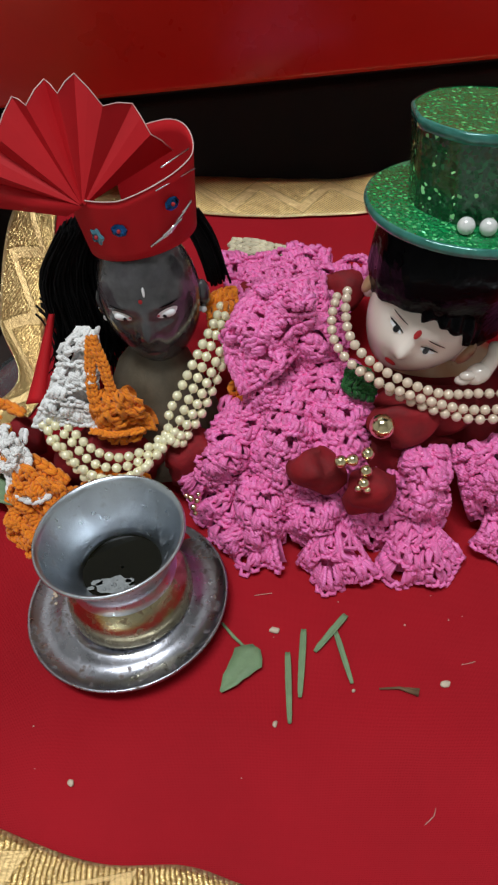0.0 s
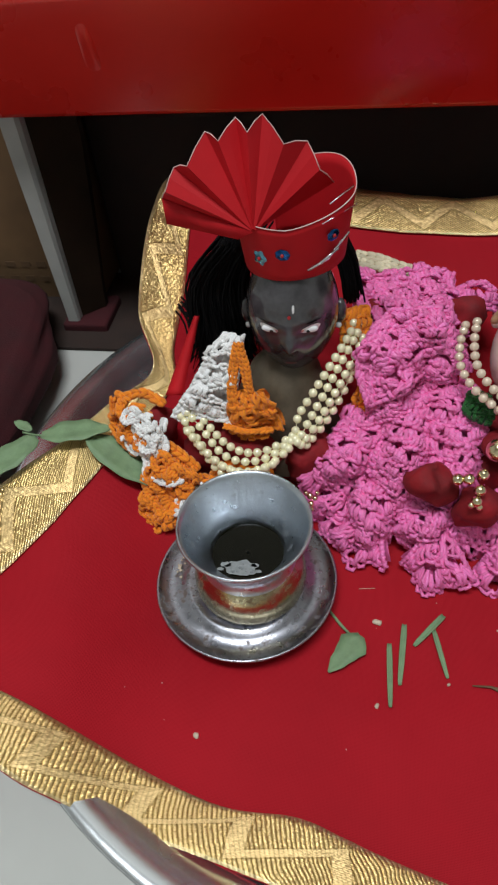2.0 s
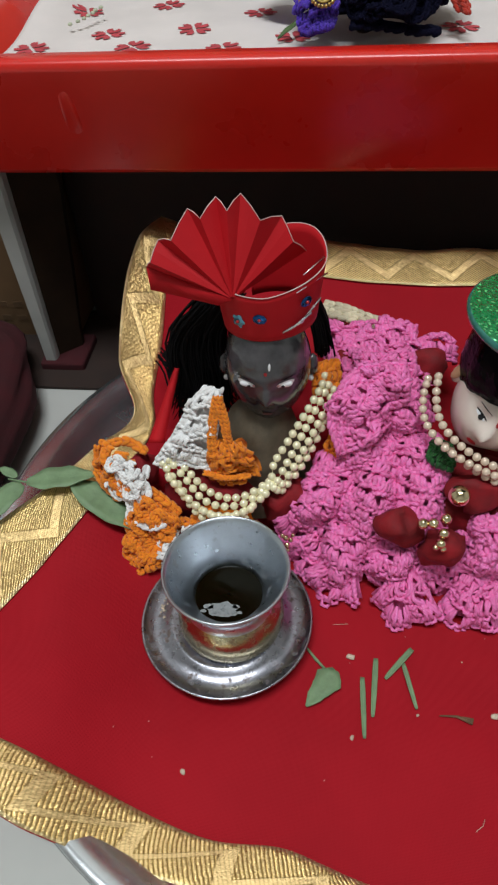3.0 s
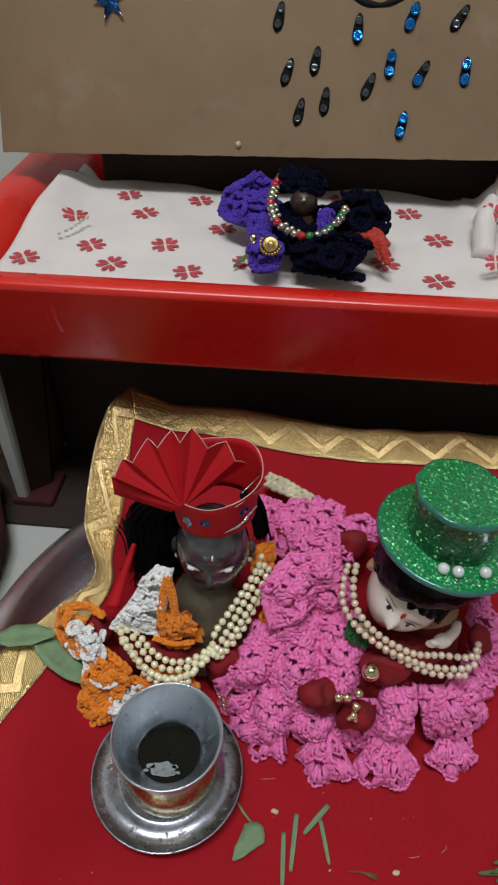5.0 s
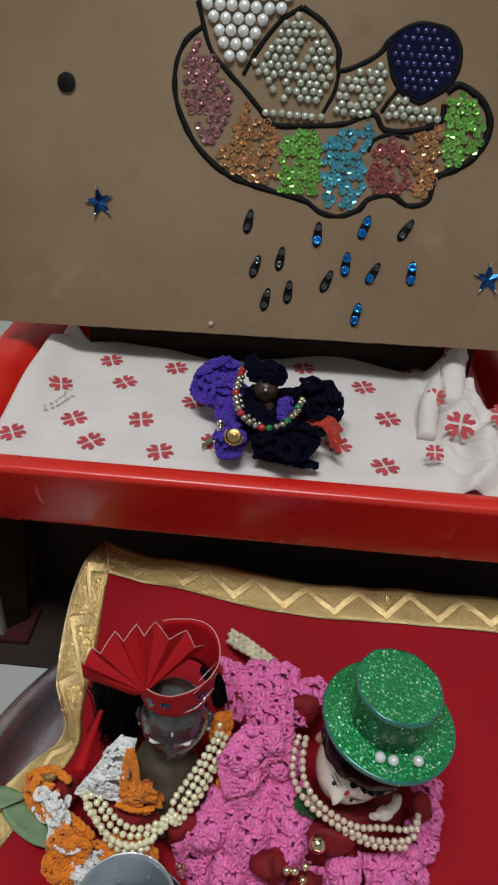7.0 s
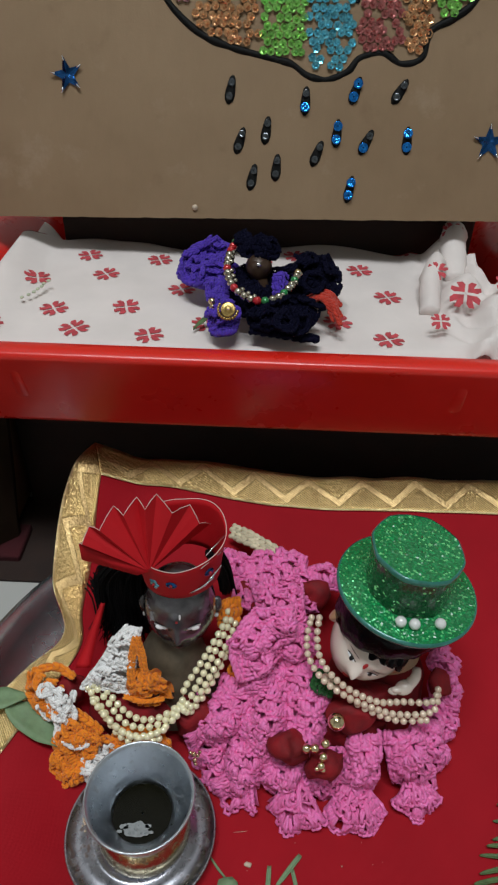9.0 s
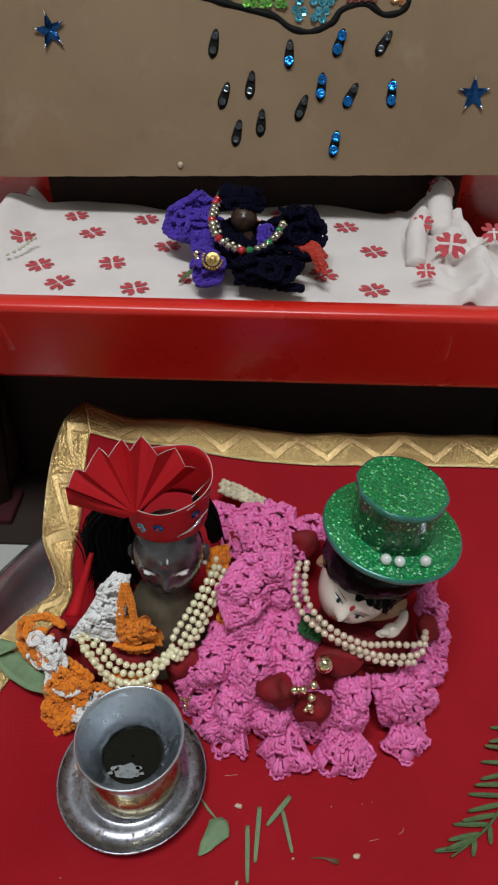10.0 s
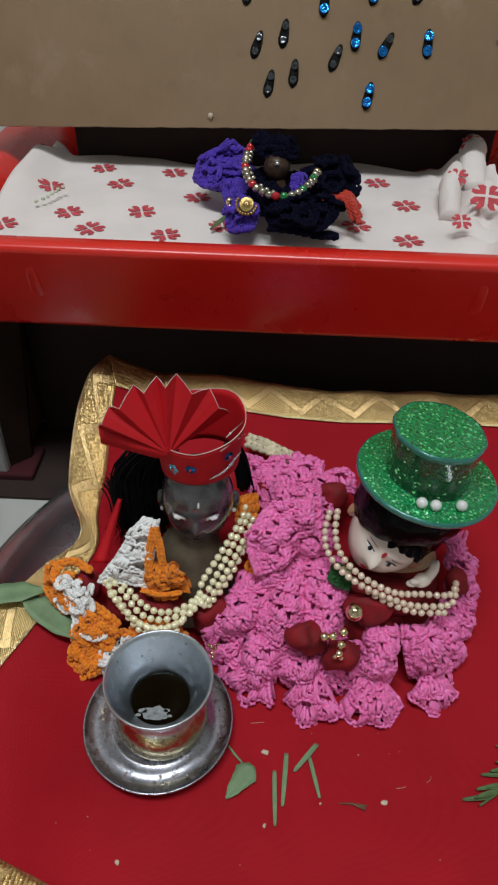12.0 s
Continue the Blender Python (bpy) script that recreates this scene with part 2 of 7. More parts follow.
def cardboard():
    s = Nodes("brown_cardboard", 0.78)
    a, b, f = s.noise(7.0, 5), s.noise(40.0, 4), s.noise(700.0, 2)
    c = s.ramp(a, [(0.3, (0.205, 0.130, 0.068)), (0.7, (0.292, 0.197, 0.114))])
    mp = s.n("ShaderNodeMapping")
    mp.inputs["Scale"].default_value = (160.0, 160.0, 9.0)
    s.l(s.coords(), mp.inputs["Vector"])
    fib = s.noise(1.0, 3, mp.outputs[0])
    c = s.mix(s.math("MULTIPLY", fib, 0.28), c, (0.17, 0.105, 0.058))
    st = s.ramp(b, [(0.62, (0, 0, 0)), (0.80, (1, 1, 1))])
    c = s.mix(s.math("MULTIPLY", st, 0.4), c, (0.15, 0.085, 0.042))
    scuff = s.ramp(s.noise(23.0, 6, None, 0.7), [(0.58, (0, 0, 0)), (0.72, (1, 1, 1))])
    s.color(s.mix(s.math("MULTIPLY", scuff, 0.30), c, (0.38, 0.285, 0.20)))
    s.bump(s.math("ADD", f, s.math("MULTIPLY", fib, 2.0)), 0.12, 0.0004)
    return s.mat


M_CLOTH, M_LACE = cloth_red(), gold_lace()
M_PINK = yarn("pink_yarn", (1.0, 0.205, 0.525), 0.38, sheen=0.08, spec=0.55)
M_ORANGE = yarn("orange_yarn", (0.90, 0.25, 0.012))
M_WHITE_YARN = yarn("white_yarn", (0.95, 0.93, 0.91))
M_PURPLE = yarn("purple_yarn", (0.075, 0.030, 0.40), sheen=0.1)
M_NAVY = yarn("navy_yarn", (0.0035, 0.0035, 0.014), 0.9, sheen=0.0, spec=0.08)
M_RED_YARN = yarn("red_yarn", (0.50, 0.030, 0.012))
M_GREEN_YARN = yarn("green_yarn", (0.010, 0.10, 0.015))
M_TAN = yarn("tan_cord", (0.74, 0.66, 0.46))
M_HAIR = yarn("black_hair_yarn", (0.004, 0.0035, 0.004), 0.8, sheen=0.0, spec=0.12)
M_VELVET = plain("dark_red_velvet", (0.24, 0.003, 0.008), 0.8, 0, 120, 0.5, 0.4)
M_STONE = plain("dark_stone", (0.062, 0.058, 0.063), 0.14, 0, 130, 0.6, 0.35, 0.0009, 300, 0.55)
M_CHEST = plain("dull_chest_paint", (0.115, 0.090, 0.060), 0.45, 0, 140, 0.5, 0.25)
M_PORCELAIN = plain("cream_porcelain", (0.82, 0.70, 0.62), 0.22, 0, 60, 0.06, 0.03, 0.0002, 900, 0.5)
M_GLOSS_BLACK = plain("gloss_black_paint", (0.003, 0.003, 0.004), 0.16, 0, 150, 0.2, 0.45, 0.0012, 190, 0.0, 0.05)
M_EYE_WHITE = plain("white_eye_paint", (0.90, 0.89, 0.90), 0.25, 0, 100, 0.05, 0.05)
M_EYE_BLACK = plain("black_eye_paint", (0.01, 0.01, 0.012), 0.25, 0, 100, 0.05, 0.05)
M_RED_PAINT = plain("red_paint", (0.45, 0.015, 0.02), 0.35, 0, 100, 0.2, 0.05)
M_PAPER = plain("red_paper", (0.52, 0.010, 0.016), 0.60, 0, 40, 0.15, 0.1, 0.0002, 1200, spec=0.2)
M_PAPER_EDGE = plain("pale_paper_edge", (0.75, 0.55, 0.52), 0.7)
M_SILVER_LINE = plain("silver_strip", (0.80, 0.80, 0.82), 0.22, 0.9, 300, 0.2, 0.1)
M_PEARL = plain("cream_pearl", (0.96, 0.89, 0.60), 0.20, 0.15, 200, 0.10, 0.04, 0.0002, 900, 0.7)
M_PEARL_PINK = plain("blush_pearl", (0.80, 0.64, 0.49), 0.20, 0.15, 200, 0.10, 0.04, 0.0002, 900, 0.7)
M_PEARL_WHITE = plain("white_pearl", (0.80, 0.80, 0.78), 0.16, 0.1, 200, 0.06, 0.02, 0.0002, 900, 0.7)
M_GOLD_BEAD = plain("gilt_bead", (0.82, 0.68, 0.42), 0.16, 1.0, 400, 0.25, 0.1)
M_HAT = glitter("green_glitter", (0.006, 0.25, 0.070), (0.22, 0.98, 0.35), 1150.0, 0.925, 0.35)
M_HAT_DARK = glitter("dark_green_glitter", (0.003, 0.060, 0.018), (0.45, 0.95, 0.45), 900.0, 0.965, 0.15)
M_HAT_EDGE = plain("teal_cut_edge", (0.035, 0.21, 0.17), 0.16, 0.25, 300, 0.3, 0.1, 0.0003, 900, 0.5)
M_HAT_SIDE = plain("dark_green_film", (0.008, 0.060, 0.018), 0.18, 0.3, 200, 0.5, 0.2, 0.0004, 700, 0.6)
M_STEEL, M_DISH, M_TIN = steel("worn_steel", (0.62, 0.67, 0.73), 0.25, 0.27), steel("stained_steel", (0.43, 0.43, 0.48), 0.9, 0.26), plain("thali_steel", (0.80, 0.83, 0.86), 0.24, 0.96, 14, 0.12, 0.05)
M_BRASSY = steel("brassy_steel", (0.50, 0.44, 0.27), 0.7, 0.2)
M_TEA = plain("dark_liquid", (0.004, 0.0035, 0.001), 0.04, 0, 40, 0.3, 0.02, 0.0002, 200, spec=0.14)
M_FOAM = plain("pale_foam", (0.24, 0.25, 0.25), 0.5, 0, 500, 0.3, 0.4)
M_STOOL = plain("red_plastic", (0.70, 0.019, 0.011), 0.30, 0, 25, 0.10, 0.06, 0.0004, 500, 0.15)
M_LEG = plain("grey_white_plastic", (0.42, 0.42, 0.40), 0.4, 0, 40, 0.15, 0.1)
M_PRINT_CLOTH = plain("white_cotton", (0.74, 0.67, 0.64), 0.85, 0, 30, 0.08, 0.35, 0.0004, 1400)
M_PRINT = plain("faded_red_print", (0.53, 0.065, 0.080), 0.85, 0, 250, 0.35, 0.35, 0.0004, 1400)
M_CARD = cardboard()
M_CARD_EDGE = plain("cut_cardboard_edge", (0.30, 0.21, 0.13), 0.85, 0, 300, 0.5, 0.6, 0.001, 600)
M_BLACK_LINE = plain("black_paint_line", (0.005, 0.005, 0.005), 0.62, 0, 150, 0.4, 0.2, spec=0.15)
M_FOIL = plain("blue_foil", (0.02, 0.10, 0.30), 0.14, 0.9, 260, 0.6, 0.15)
M_LEAF = plain("dull_green_leaf", (0.19, 0.29, 0.15), 0.6, 0, 160, 0.25, 0.3, 0.0006, 500)
M_LEAF_DRY = plain("drying_green_leaf", (0.085, 0.145, 0.045), 0.6, 0, 200, 0.4, 0.4, 0.0006, 500)
M_STEM = plain("brown_stem", (0.16, 0.09, 0.045), 0.7, 0, 300, 0.4, 0.4)
M_CRUMB = plain("pale_crumb", (0.62, 0.50, 0.38), 0.8, 0, 400, 0.3, 0.5)
M_FLOOR = plain("pale_floor_tile", (0.52, 0.52, 0.49), 0.22, 0, 9, 0.12, 0.04, 0.0005, 300)
M_WALL = plain("cream_wall_paint", (0.62, 0.61, 0.58), 0.8, 0, 5, 0.12, 0.2, 0.001, 200)
M_CARTON = plain("carton_board", (0.165, 0.092, 0.041), 0.8, 0, 22, 0.35, 0.2)
M_DARK_RED = plain("maroon_fabric", (0.050, 0.003, 0.006), 0.9, 0, 40, 0.4, 0.4)

# ---- room shell ----
def room():
    z0 = -0.012
    mb = MB(); mb.box((0, 0.2, z0 - 0.03), (4.2, 4.2, 0.06)); put("floor", mb, M_FLOOR, label="pale polished stone floor tiles", category="floor", kind="structure", smooth=False)
    mb = MB(); mb.box((0, 0.2, 2.65), (4.2, 4.2, 0.1)); put("ceiling", mb, M_WALL, label="plain painted ceiling", category="ceiling", kind="structure", smooth=False)
    for nm, c, s in (("wall_north", (0, 0.98, 1.3), (4.2, 0.1, 2.64)), ("wall_south", (0, -1.85, 1.3), (4.2, 0.1, 2.64)),
                     ("wall_west", (-2.05, -0.44, 1.3), (0.1, 2.73, 2.64)), ("wall_east", (2.05, -0.44, 1.3), (0.1, 2.73, 2.64))):
        mb = MB(); mb.box(c, s); put(nm, mb, M_WALL, label="plain cream painted wall", category="wall", kind="structure", smooth=False)
    lamp = bpy.data.lights.new("tube_glow", "AREA")
    lamp.shape, lamp.size, lamp.size_y, lamp.energy, lamp.color = "RECTANGLE", 1.2, 0.35, LAMP_POWER, (0.905, 0.967, 1.0)
    ob = new("tube_glow", lamp)
    ob.matrix_basis = look(LAMP_AT, (0.0, 0.2, 0.0))


LAMP_AT = (-0.15, -0.33, 2.35)
room()


# ---- the steel thali and the cloth in it ----
def cloth_z(x, y):
    """Height of the red cloth: flat in front, leaning up at the back and over the dish's rim."""
    t = (y - 0.135) * 0.41
    z = 0.5 * (t + math.hypot(t, 0.008))
    z += 0.022 * sstep(0.07, 0.13, -x)
    # the far corner droops over the cushion's end
    z -= 0.20 * max(0.0, y - 0.306) * sstep(0.055, 0.10, -x)
    return z


def thali():
    mb = MB()
    c = Matrix.Translation((0.008, 0.174, -0.012))
    prof = [(0.001, 0.0025), (0.12, 0.0025), (0.150, 0.003), (0.158, 0.006), (0.166, 0.014), (0.171, 0.0195), (0.177, 0.0222), (0.1802, 0.0224), (0.1810, 0.0216), (0.1795, 0.0206),
            (0.174, 0.0185), (0.166, 0.009), (0.157, 0.001), (0.150, 0.0), (0.001, 0.0)]
    mb.lathe(prof, 128, 0, c)
    put("thali", mb, M_TIN, label="large round stainless steel thali under the red cloth", category="metal tray")


thali()


def bolster():
    mb = MB()
    nx = 25
    pts = []
    prof = [(0.180, -0.0085), (0.185, 0.006), (0.205, 0.018), (0.24, 0.033), (0.275, 0.047), (0.297, 0.053), (0.306, 0.045), (0.308, 0.02), (0.305, -0.0085)]
    for y, z in prof:
        for i in range(nx):
            x = -0.085 + 0.185 * i / (nx - 1)
            pts.append((x, y + 0.002 * nz(x, z, 0, 30), z + (0.0015 * nz(x, y, 0, 40) if z > 0 else 0)))
    b = mb.grid(pts, nx, len(prof))
    n = len(prof)
    mb.cap([b + j * nx for j in range(n)], 0, True)
    mb.cap([b + j * nx + nx - 1 for j in range(n)], 0)
    put("bolster", mb, M_DARK_RED, label="maroon cushion that props the red cloth from behind", category="cushion")


bolster()

LEFT_OUT = [(-0.215, 0.092), (-0.190, 0.115), (-0.1635, 0.144), (-0.135, 0.1716), (-0.1208, 0.188), (-0.106, 0.209), (-0.1163, 0.232), (-0.1195, 0.265), (-0.1180, 0.300), (-0.1080, 0.3260)]
LEFT_IN = [(-0.176, 0.078), (-0.162, 0.090), (-0.149, 0.104), (-0.1267, 0.144), (-0.1085, 0.178), (-0.0965, 0.205), (-0.0985, 0.2235), (-0.0980, 0.2526), (-0.1000, 0.285), (-0.1005, 0.3035)]
FRONT_OUT = [(-0.215, 0.092), (-0.170, 0.058), (-0.122, 0.0350), (-0.0987, 0.0290), (-0.0579, 0.0225), (-0.0323, 0.0178), (-0.010, 0.0125), (0.03, 0.000), (0.10, -0.016), (0.22, -0.040)]
FRONT_IN = [(-0.176, 0.078), (-0.150, 0.066), (-0.1314, 0.0593), (-0.0865, 0.0475), (-0.0500, 0.0375), (-0.0224, 0.0367), (-0.006, 0.0325), (0.0114, 0.0276), (0.10, 0.006), (0.225, -0.016)]
BACK_OUT = [(-0.1080, 0.3260), (-0.0864, 0.3272), (-0.0500, 0.3245), (-0.0204, 0.3226), (0.0434, 0.3170), (0.0735, 0.3175), (0.1035, 0.3190), (0.1639, 0.3184), (0.205, 0.316), (0.235, 0.314)]
BACK_IN = [(-0.1005, 0.3035), (-0.0800, 0.3065), (-0.0603, 0.3060), (-0.0084, 0.2985), (0.0427, 0.2951), (0.0735, 0.2955), (0.1035, 0.2962), (0.1601, 0.2962), (0.20, 0.294), (0.235, 0.292)]


def fold(x, y):
    """Small creases of the cloth."""
    return 0.0011 * nz(x, y * 1.6, 0.3, 22) + 0.0006 * nz(x, y, 1.3, 60) - 0.0005


def ribbon(mb, a, b, n=150, k=9, lift=0.0012, side=1):
    A, B = spline([(x, y, 0) for x, y in a], n), spline([(x, y, 0) for x, y in b], n)
    pts, uvs, s = [], [], 0.0
    for j in range(n):
        if j:
            s += ((A[j] + B[j]) / 2 - (A[j - 1] + B[j - 1]) / 2).length
        for i in range(k):
            u = i / (k - 1)
            p = A[j].lerp(B[j], u)
            puff = 0.0007 * math.sin(s * 95 + 1.7 * math.sin(s * 31)) * (1 - u) + 0.0006 * math.sin(u * math.pi)
            pts.append((p.x, p.y, cloth_z(p.x, p.y) + fold(p.x, p.y) + lift + puff))
            uvs.append((s, 0.021 * u))
    mb.grid(pts, k, n, 0, uvs=uvs)


def red_cloth():
    base = empty("prayer_cloth", (0, 0.15, 0), "square red satin cloth edged with woven gold zigzag lace", "cloth")
    n = 90
    L, R = spline([(x, y, 0) for x, y in LEFT_OUT], n), spline([(0.22, -0.040, 0), (0.228, 0.14, 0), (0.235, 0.314, 0)], n)
    F, B = spline([(x, y, 0) for x, y in FRONT_OUT], n), spline([(x, y, 0) for x, y in BACK_OUT], n)
    pts = []
    for j in range(n):
        v = j / (n - 1)
        for i in range(n):
            u = i / (n - 1)
            p = L[j] * (1 - u) + R[j] * u + F[i] * (1 - v) + B[i] * v - (F[0] * (1 - u) * (1 - v) + F[-1] * u * (1 - v) + B[0] * (1 - u) * v + B[-1] * u * v)
            ins = min(u, 1 - u, v, 1 - v)
            pts.append((p.x, p.y, cloth_z(p.x, p.y) + fold(p.x, p.y) - (0.0006 if ins < 0.02 else 0)))
    mb = MB()
    mb.grid(pts, n, n)
    under(put("fabric", mb, M_CLOTH, solid=0.0008), base)
    mb = MB()
    ribbon(mb, LEFT_OUT, LEFT_IN, 170)
    under(put("lace_border", mb, M_LACE, label="gold lace edge, crumpled over the dish's rim", solid=0.0004), base)
    mb = MB()
    ribbon(mb, FRONT_OUT, FRONT_IN, 190, lift=0.0016)
    under(put("lace_border", mb, M_LACE, label="gold lace front edge", solid=0.0004), base)
    mb = MB()
    ribbon(mb, BACK_OUT, BACK_IN, 190, lift=0.0016)
    under(put("lace_border", mb, M_LACE, label="gold lace back edge in the shade of the stool", solid=0.0004), base)
    return base


red_cloth()


# ---- the little steel cup on its dish ----
def cup():
    c = Vector((-0.049, 0.1215, 0.0012))
    m = Matrix.Translation(c)
    base = empty("lota_cup", c, "small flared steel cup with dark liquid standing on a dish", "cup")
    mb = MB()
    prof = [(0.0005, 0.0065), (0.0200, 0.0072), (0.0232, 0.0082), (0.0246, 0.0082), (0.0262, 0.0066), (0.0300, 0.0054), (0.0345, 0.0062), (0.0361, 0.0082), (0.0368, 0.0088), (0.0373, 0.0081), (0.0358, 0.0048), (0.0310, 0.0010), (0.027, 0.0), (0.0005, 0.0)]
    mb.lathe(prof, 96, 0, Matrix.Translation((-0.0022, 0, 0)) @ m)
    under(put("dish", mb, M_DISH, label="stained steel saucer with a worn rim"), base)
    mb = MB()
    out = [(0.0205, 0.0080), (0.0222, 0.0092), (0.0227, 0.0115), (0.0224, 0.0165), (0.0212, 0.0215), (0.0190, 0.0250), (0.0176, 0.0278), (0.0180, 0.0315), (0.0208, 0.0375), (0.0240, 0.0425), (0.0252, 0.0445), (0.0257, 0.0455), (0.0255, 0.0464), (0.0248, 0.0464),
           (0.0236, 0.0440), (0.0208, 0.0395), (0.0175, 0.0340), (0.0150, 0.0300), (0.0140, 0.0265), (0.0150, 0.0240), (0.0150, 0.0200), (0.0005, 0.0195)]
    mb.lathe(out, 96, 0, m)
    n = 96
    for k, f in enumerate(mb.f):
        if k // n in (1, 2, 3, 4):
            mb.m[k] = 1
    body = under(put("cup_body", mb, [M_STEEL, M_BRASSY], label="flared steel cup, brassy low on its belly"), base)
    mb = MB()
    mb.lathe([(0.0005, 0.0262), (0.010, 0.0262), (0.0142, 0.0265)], 64, 0, m)
    under(put("liquid", mb, M_TEA, label="dark oily liquid"), base)
    mb = MB()
    rnd = random.Random(4)
    ring = []
    for i in range(28):
        a = 2 * math.pi * i / 28
        r = 0.0058 * (1 + 0.32 * nz(math.cos(a), math.sin(a), 2.0, 2.6))
        ring.append((c.x - 0.0015 + r * math.cos(a), c.y - 0.0075 + 0.62 * r * math.sin(a), c.z + 0.0268))
    b = len(mb.v)
    mb.v.extend(ring)
    mb.cap(range(b, b + 28))
    for ox, oy, s in ((-0.0062, 0.0010, 0.34), (0.0052, 0.0016, 0.25), (0.0068, -0.0010, 0.2), (-0.0080, -0.0012, 0.22)):
        b = len(mb.v)
        mb.v.extend([(c.x - 0.0015 + ox + s * (x - c.x + 0.0015), c.y - 0.0075 + oy + s * (y - c.y + 0.0075), z) for x, y, z in ring])
        mb.cap(range(b, b + 28))
    for i in range(12):
        a, r = rnd.uniform(0, 6.28), rnd.uniform(0, 0.006)
        mb.ball((c.x - 0.0015 + r * math.cos(a), c.y - 0.0075 + 0.6 * r * math.sin(a), c.z + 0.0268), rnd.uniform(0.0003, 0.0008), 8, 5)
    under(put("foam", mb, M_FOAM, label="pale foam floating on the liquid"), base)
    mb = MB()
    for i in range(16):
        a = rnd.gauss(2.95, 0.12)
        r = rnd.gauss(0.0315, 0.001)
        mb.ball((c.x + r * math.cos(a), c.y + r * math.sin(a), c.z + 0.0064), (rnd.uniform(0.0003, 0.0009), rnd.uniform(0.0003, 0.0008), 0.0004), 7, 4)
    under(put("residue", mb, M_CRUMB, label="dried pale residue on the dish", kind="stuff"), base)


cup()


# ---- crochet ----
def lump(center, ax, ay, az, u0=-1.0, u1=1.0, v0=-1.0, v1=1.0, wob=0.16, seed=0.0, ruck=0.0022):
    """A pillow-shaped, rucked patch: centre, two half axes and a bulge vector. Gives S(u, v) for u, v in 0..1."""
    C, X, Y, Z = Vector(center), Vector(ax), Vector(ay), Vector(az)
    Zn = Z.normalized()

    def S(u, v):
        a, b = u0 + (u1 - u0) * u, v0 + (v1 - v0) * v
        a, b = a * math.sqrt(1 - 0.42 * b * b), b * math.sqrt(1 - 0.42 * a * a)
        d = max(0.0, 1 - 0.5 * (a * a + b * b)) ** 0.8
        w = wob * nz(a * 1.7 + seed, b * 1.7, seed)
        p = C + X * (a * (1 + w)) + Y * (b * (1 + w)) + Z * (d + 1.3 * w)
        return p + Zn * ruck * (nz(p.x, p.y, p.z + seed, 95) + 0.7 * nz(p.x, p.y, p.z + seed, 190))
    return S


def stitches(mb, S, nu, nv, r, rnd, mat=0, holes=0.05, back=True):
    """Rows of tall crochet posts on the surface S, each row closed by a line of loops, over a sunken ground of the same yarn."""
    e = 0.01

    def N(u, v):
        a, b = S(min(u + e, 1), v) - S(max(u - e, 0), v), S(u, min(v + e, 1)) - S(u, max(v - e, 0))
        k = a.cross(b)
        return k.normalized() if k.length > 1e-12 else Vector((0, 0, 1))
    lu = sum((S((i + 1) / 6, 0.5) - S(i / 6, 0.5)).length for i in range(6))
    lv = sum((S(0.5, (i + 1) / 6) - S(0.5, i / 6)).length for i in range(6))
    nu, nv = max(4, round(lu / (r * 1.75))), max(2, round(lv / (r * 3.9)))
    if back:
        g = 12
        pts = []
        for j in range(g):
            for i in range(g):
                u, v = i / (g - 1), j / (g - 1)
                pts.append(S(u, v) - N(u, v) * r * 1.3)
        mb.grid(pts, g, g, mat)

    def cl(t):
        return min(max(t, 0.0), 1.0)
    for j in range(nv):
        slant, left, skip = 0.0, 0, False
        for i in range(nu):
            if left == 0:
                left = rnd.choice((2, 3, 3, 4, 5))
                slant = rnd.uniform(-0.9, 0.9) / nu
                skip = rnd.random() < holes
            left -= 1
            if skip:
                continue
            v0 = (j + rnd.uniform(-0.05, 0.05)) / nv
            v1 = v0 + rnd.uniform(0.95, 1.1) / nv
            # posts of one group gather towards their foot, like a small shell
            u0 = (i + 0.5) / nu - slant * 0.5 + rnd.uniform(-0.15, 0.15) / nu
            u1 = (i + 0.5) / nu + slant * 0.7 + rnd.uniform(-0.2, 0.2) / nu
            vm = (v0 + v1) / 2
            n = N(cl((u0 + u1) / 2), cl(vm))
            h = rnd.uniform(0.1, 0.9) * r
            A, B, M = S(cl(u0), cl(v0)), S(cl(u1), cl(v1)), S(cl((u0 + u1) / 2), cl(vm))
            side = (B - A).cross(n)
            side = side.normalized() if side.length > 1e-9 else Vector((1, 0, 0))
            for s in (-0.42, 0.42):
                o = side * s * r
                mb.tube([A + o * 0.5 + n * h * 0.2, A.lerp(M, 0.5) + o + n * (h + r * 0.2), M - o * 0.6 + n * (h + r * 0.45), M.lerp(B, 0.5) - o + n * (h + r * 0.3), B - o * 0.3 + n * h * 0.3],
                        [r * 0.4, r * 0.62, r * 0.66, r * 0.62, r * 0.4], 5, mat)
            if rnd.random() < 0.85:
                n2 = N(cl(u1), cl(v1))
                c0, c1 = S(cl(u1 - 0.62 / nu), cl(v1)), S(cl(u1 + 0.62 / nu), cl(v1 + 0.12 / nv))
                mb.capsule(c0 + n2 * r * 0.5, c1 + n2 * r * rnd.uniform(0.7, 1.3), r * 0.62, mat, 5)


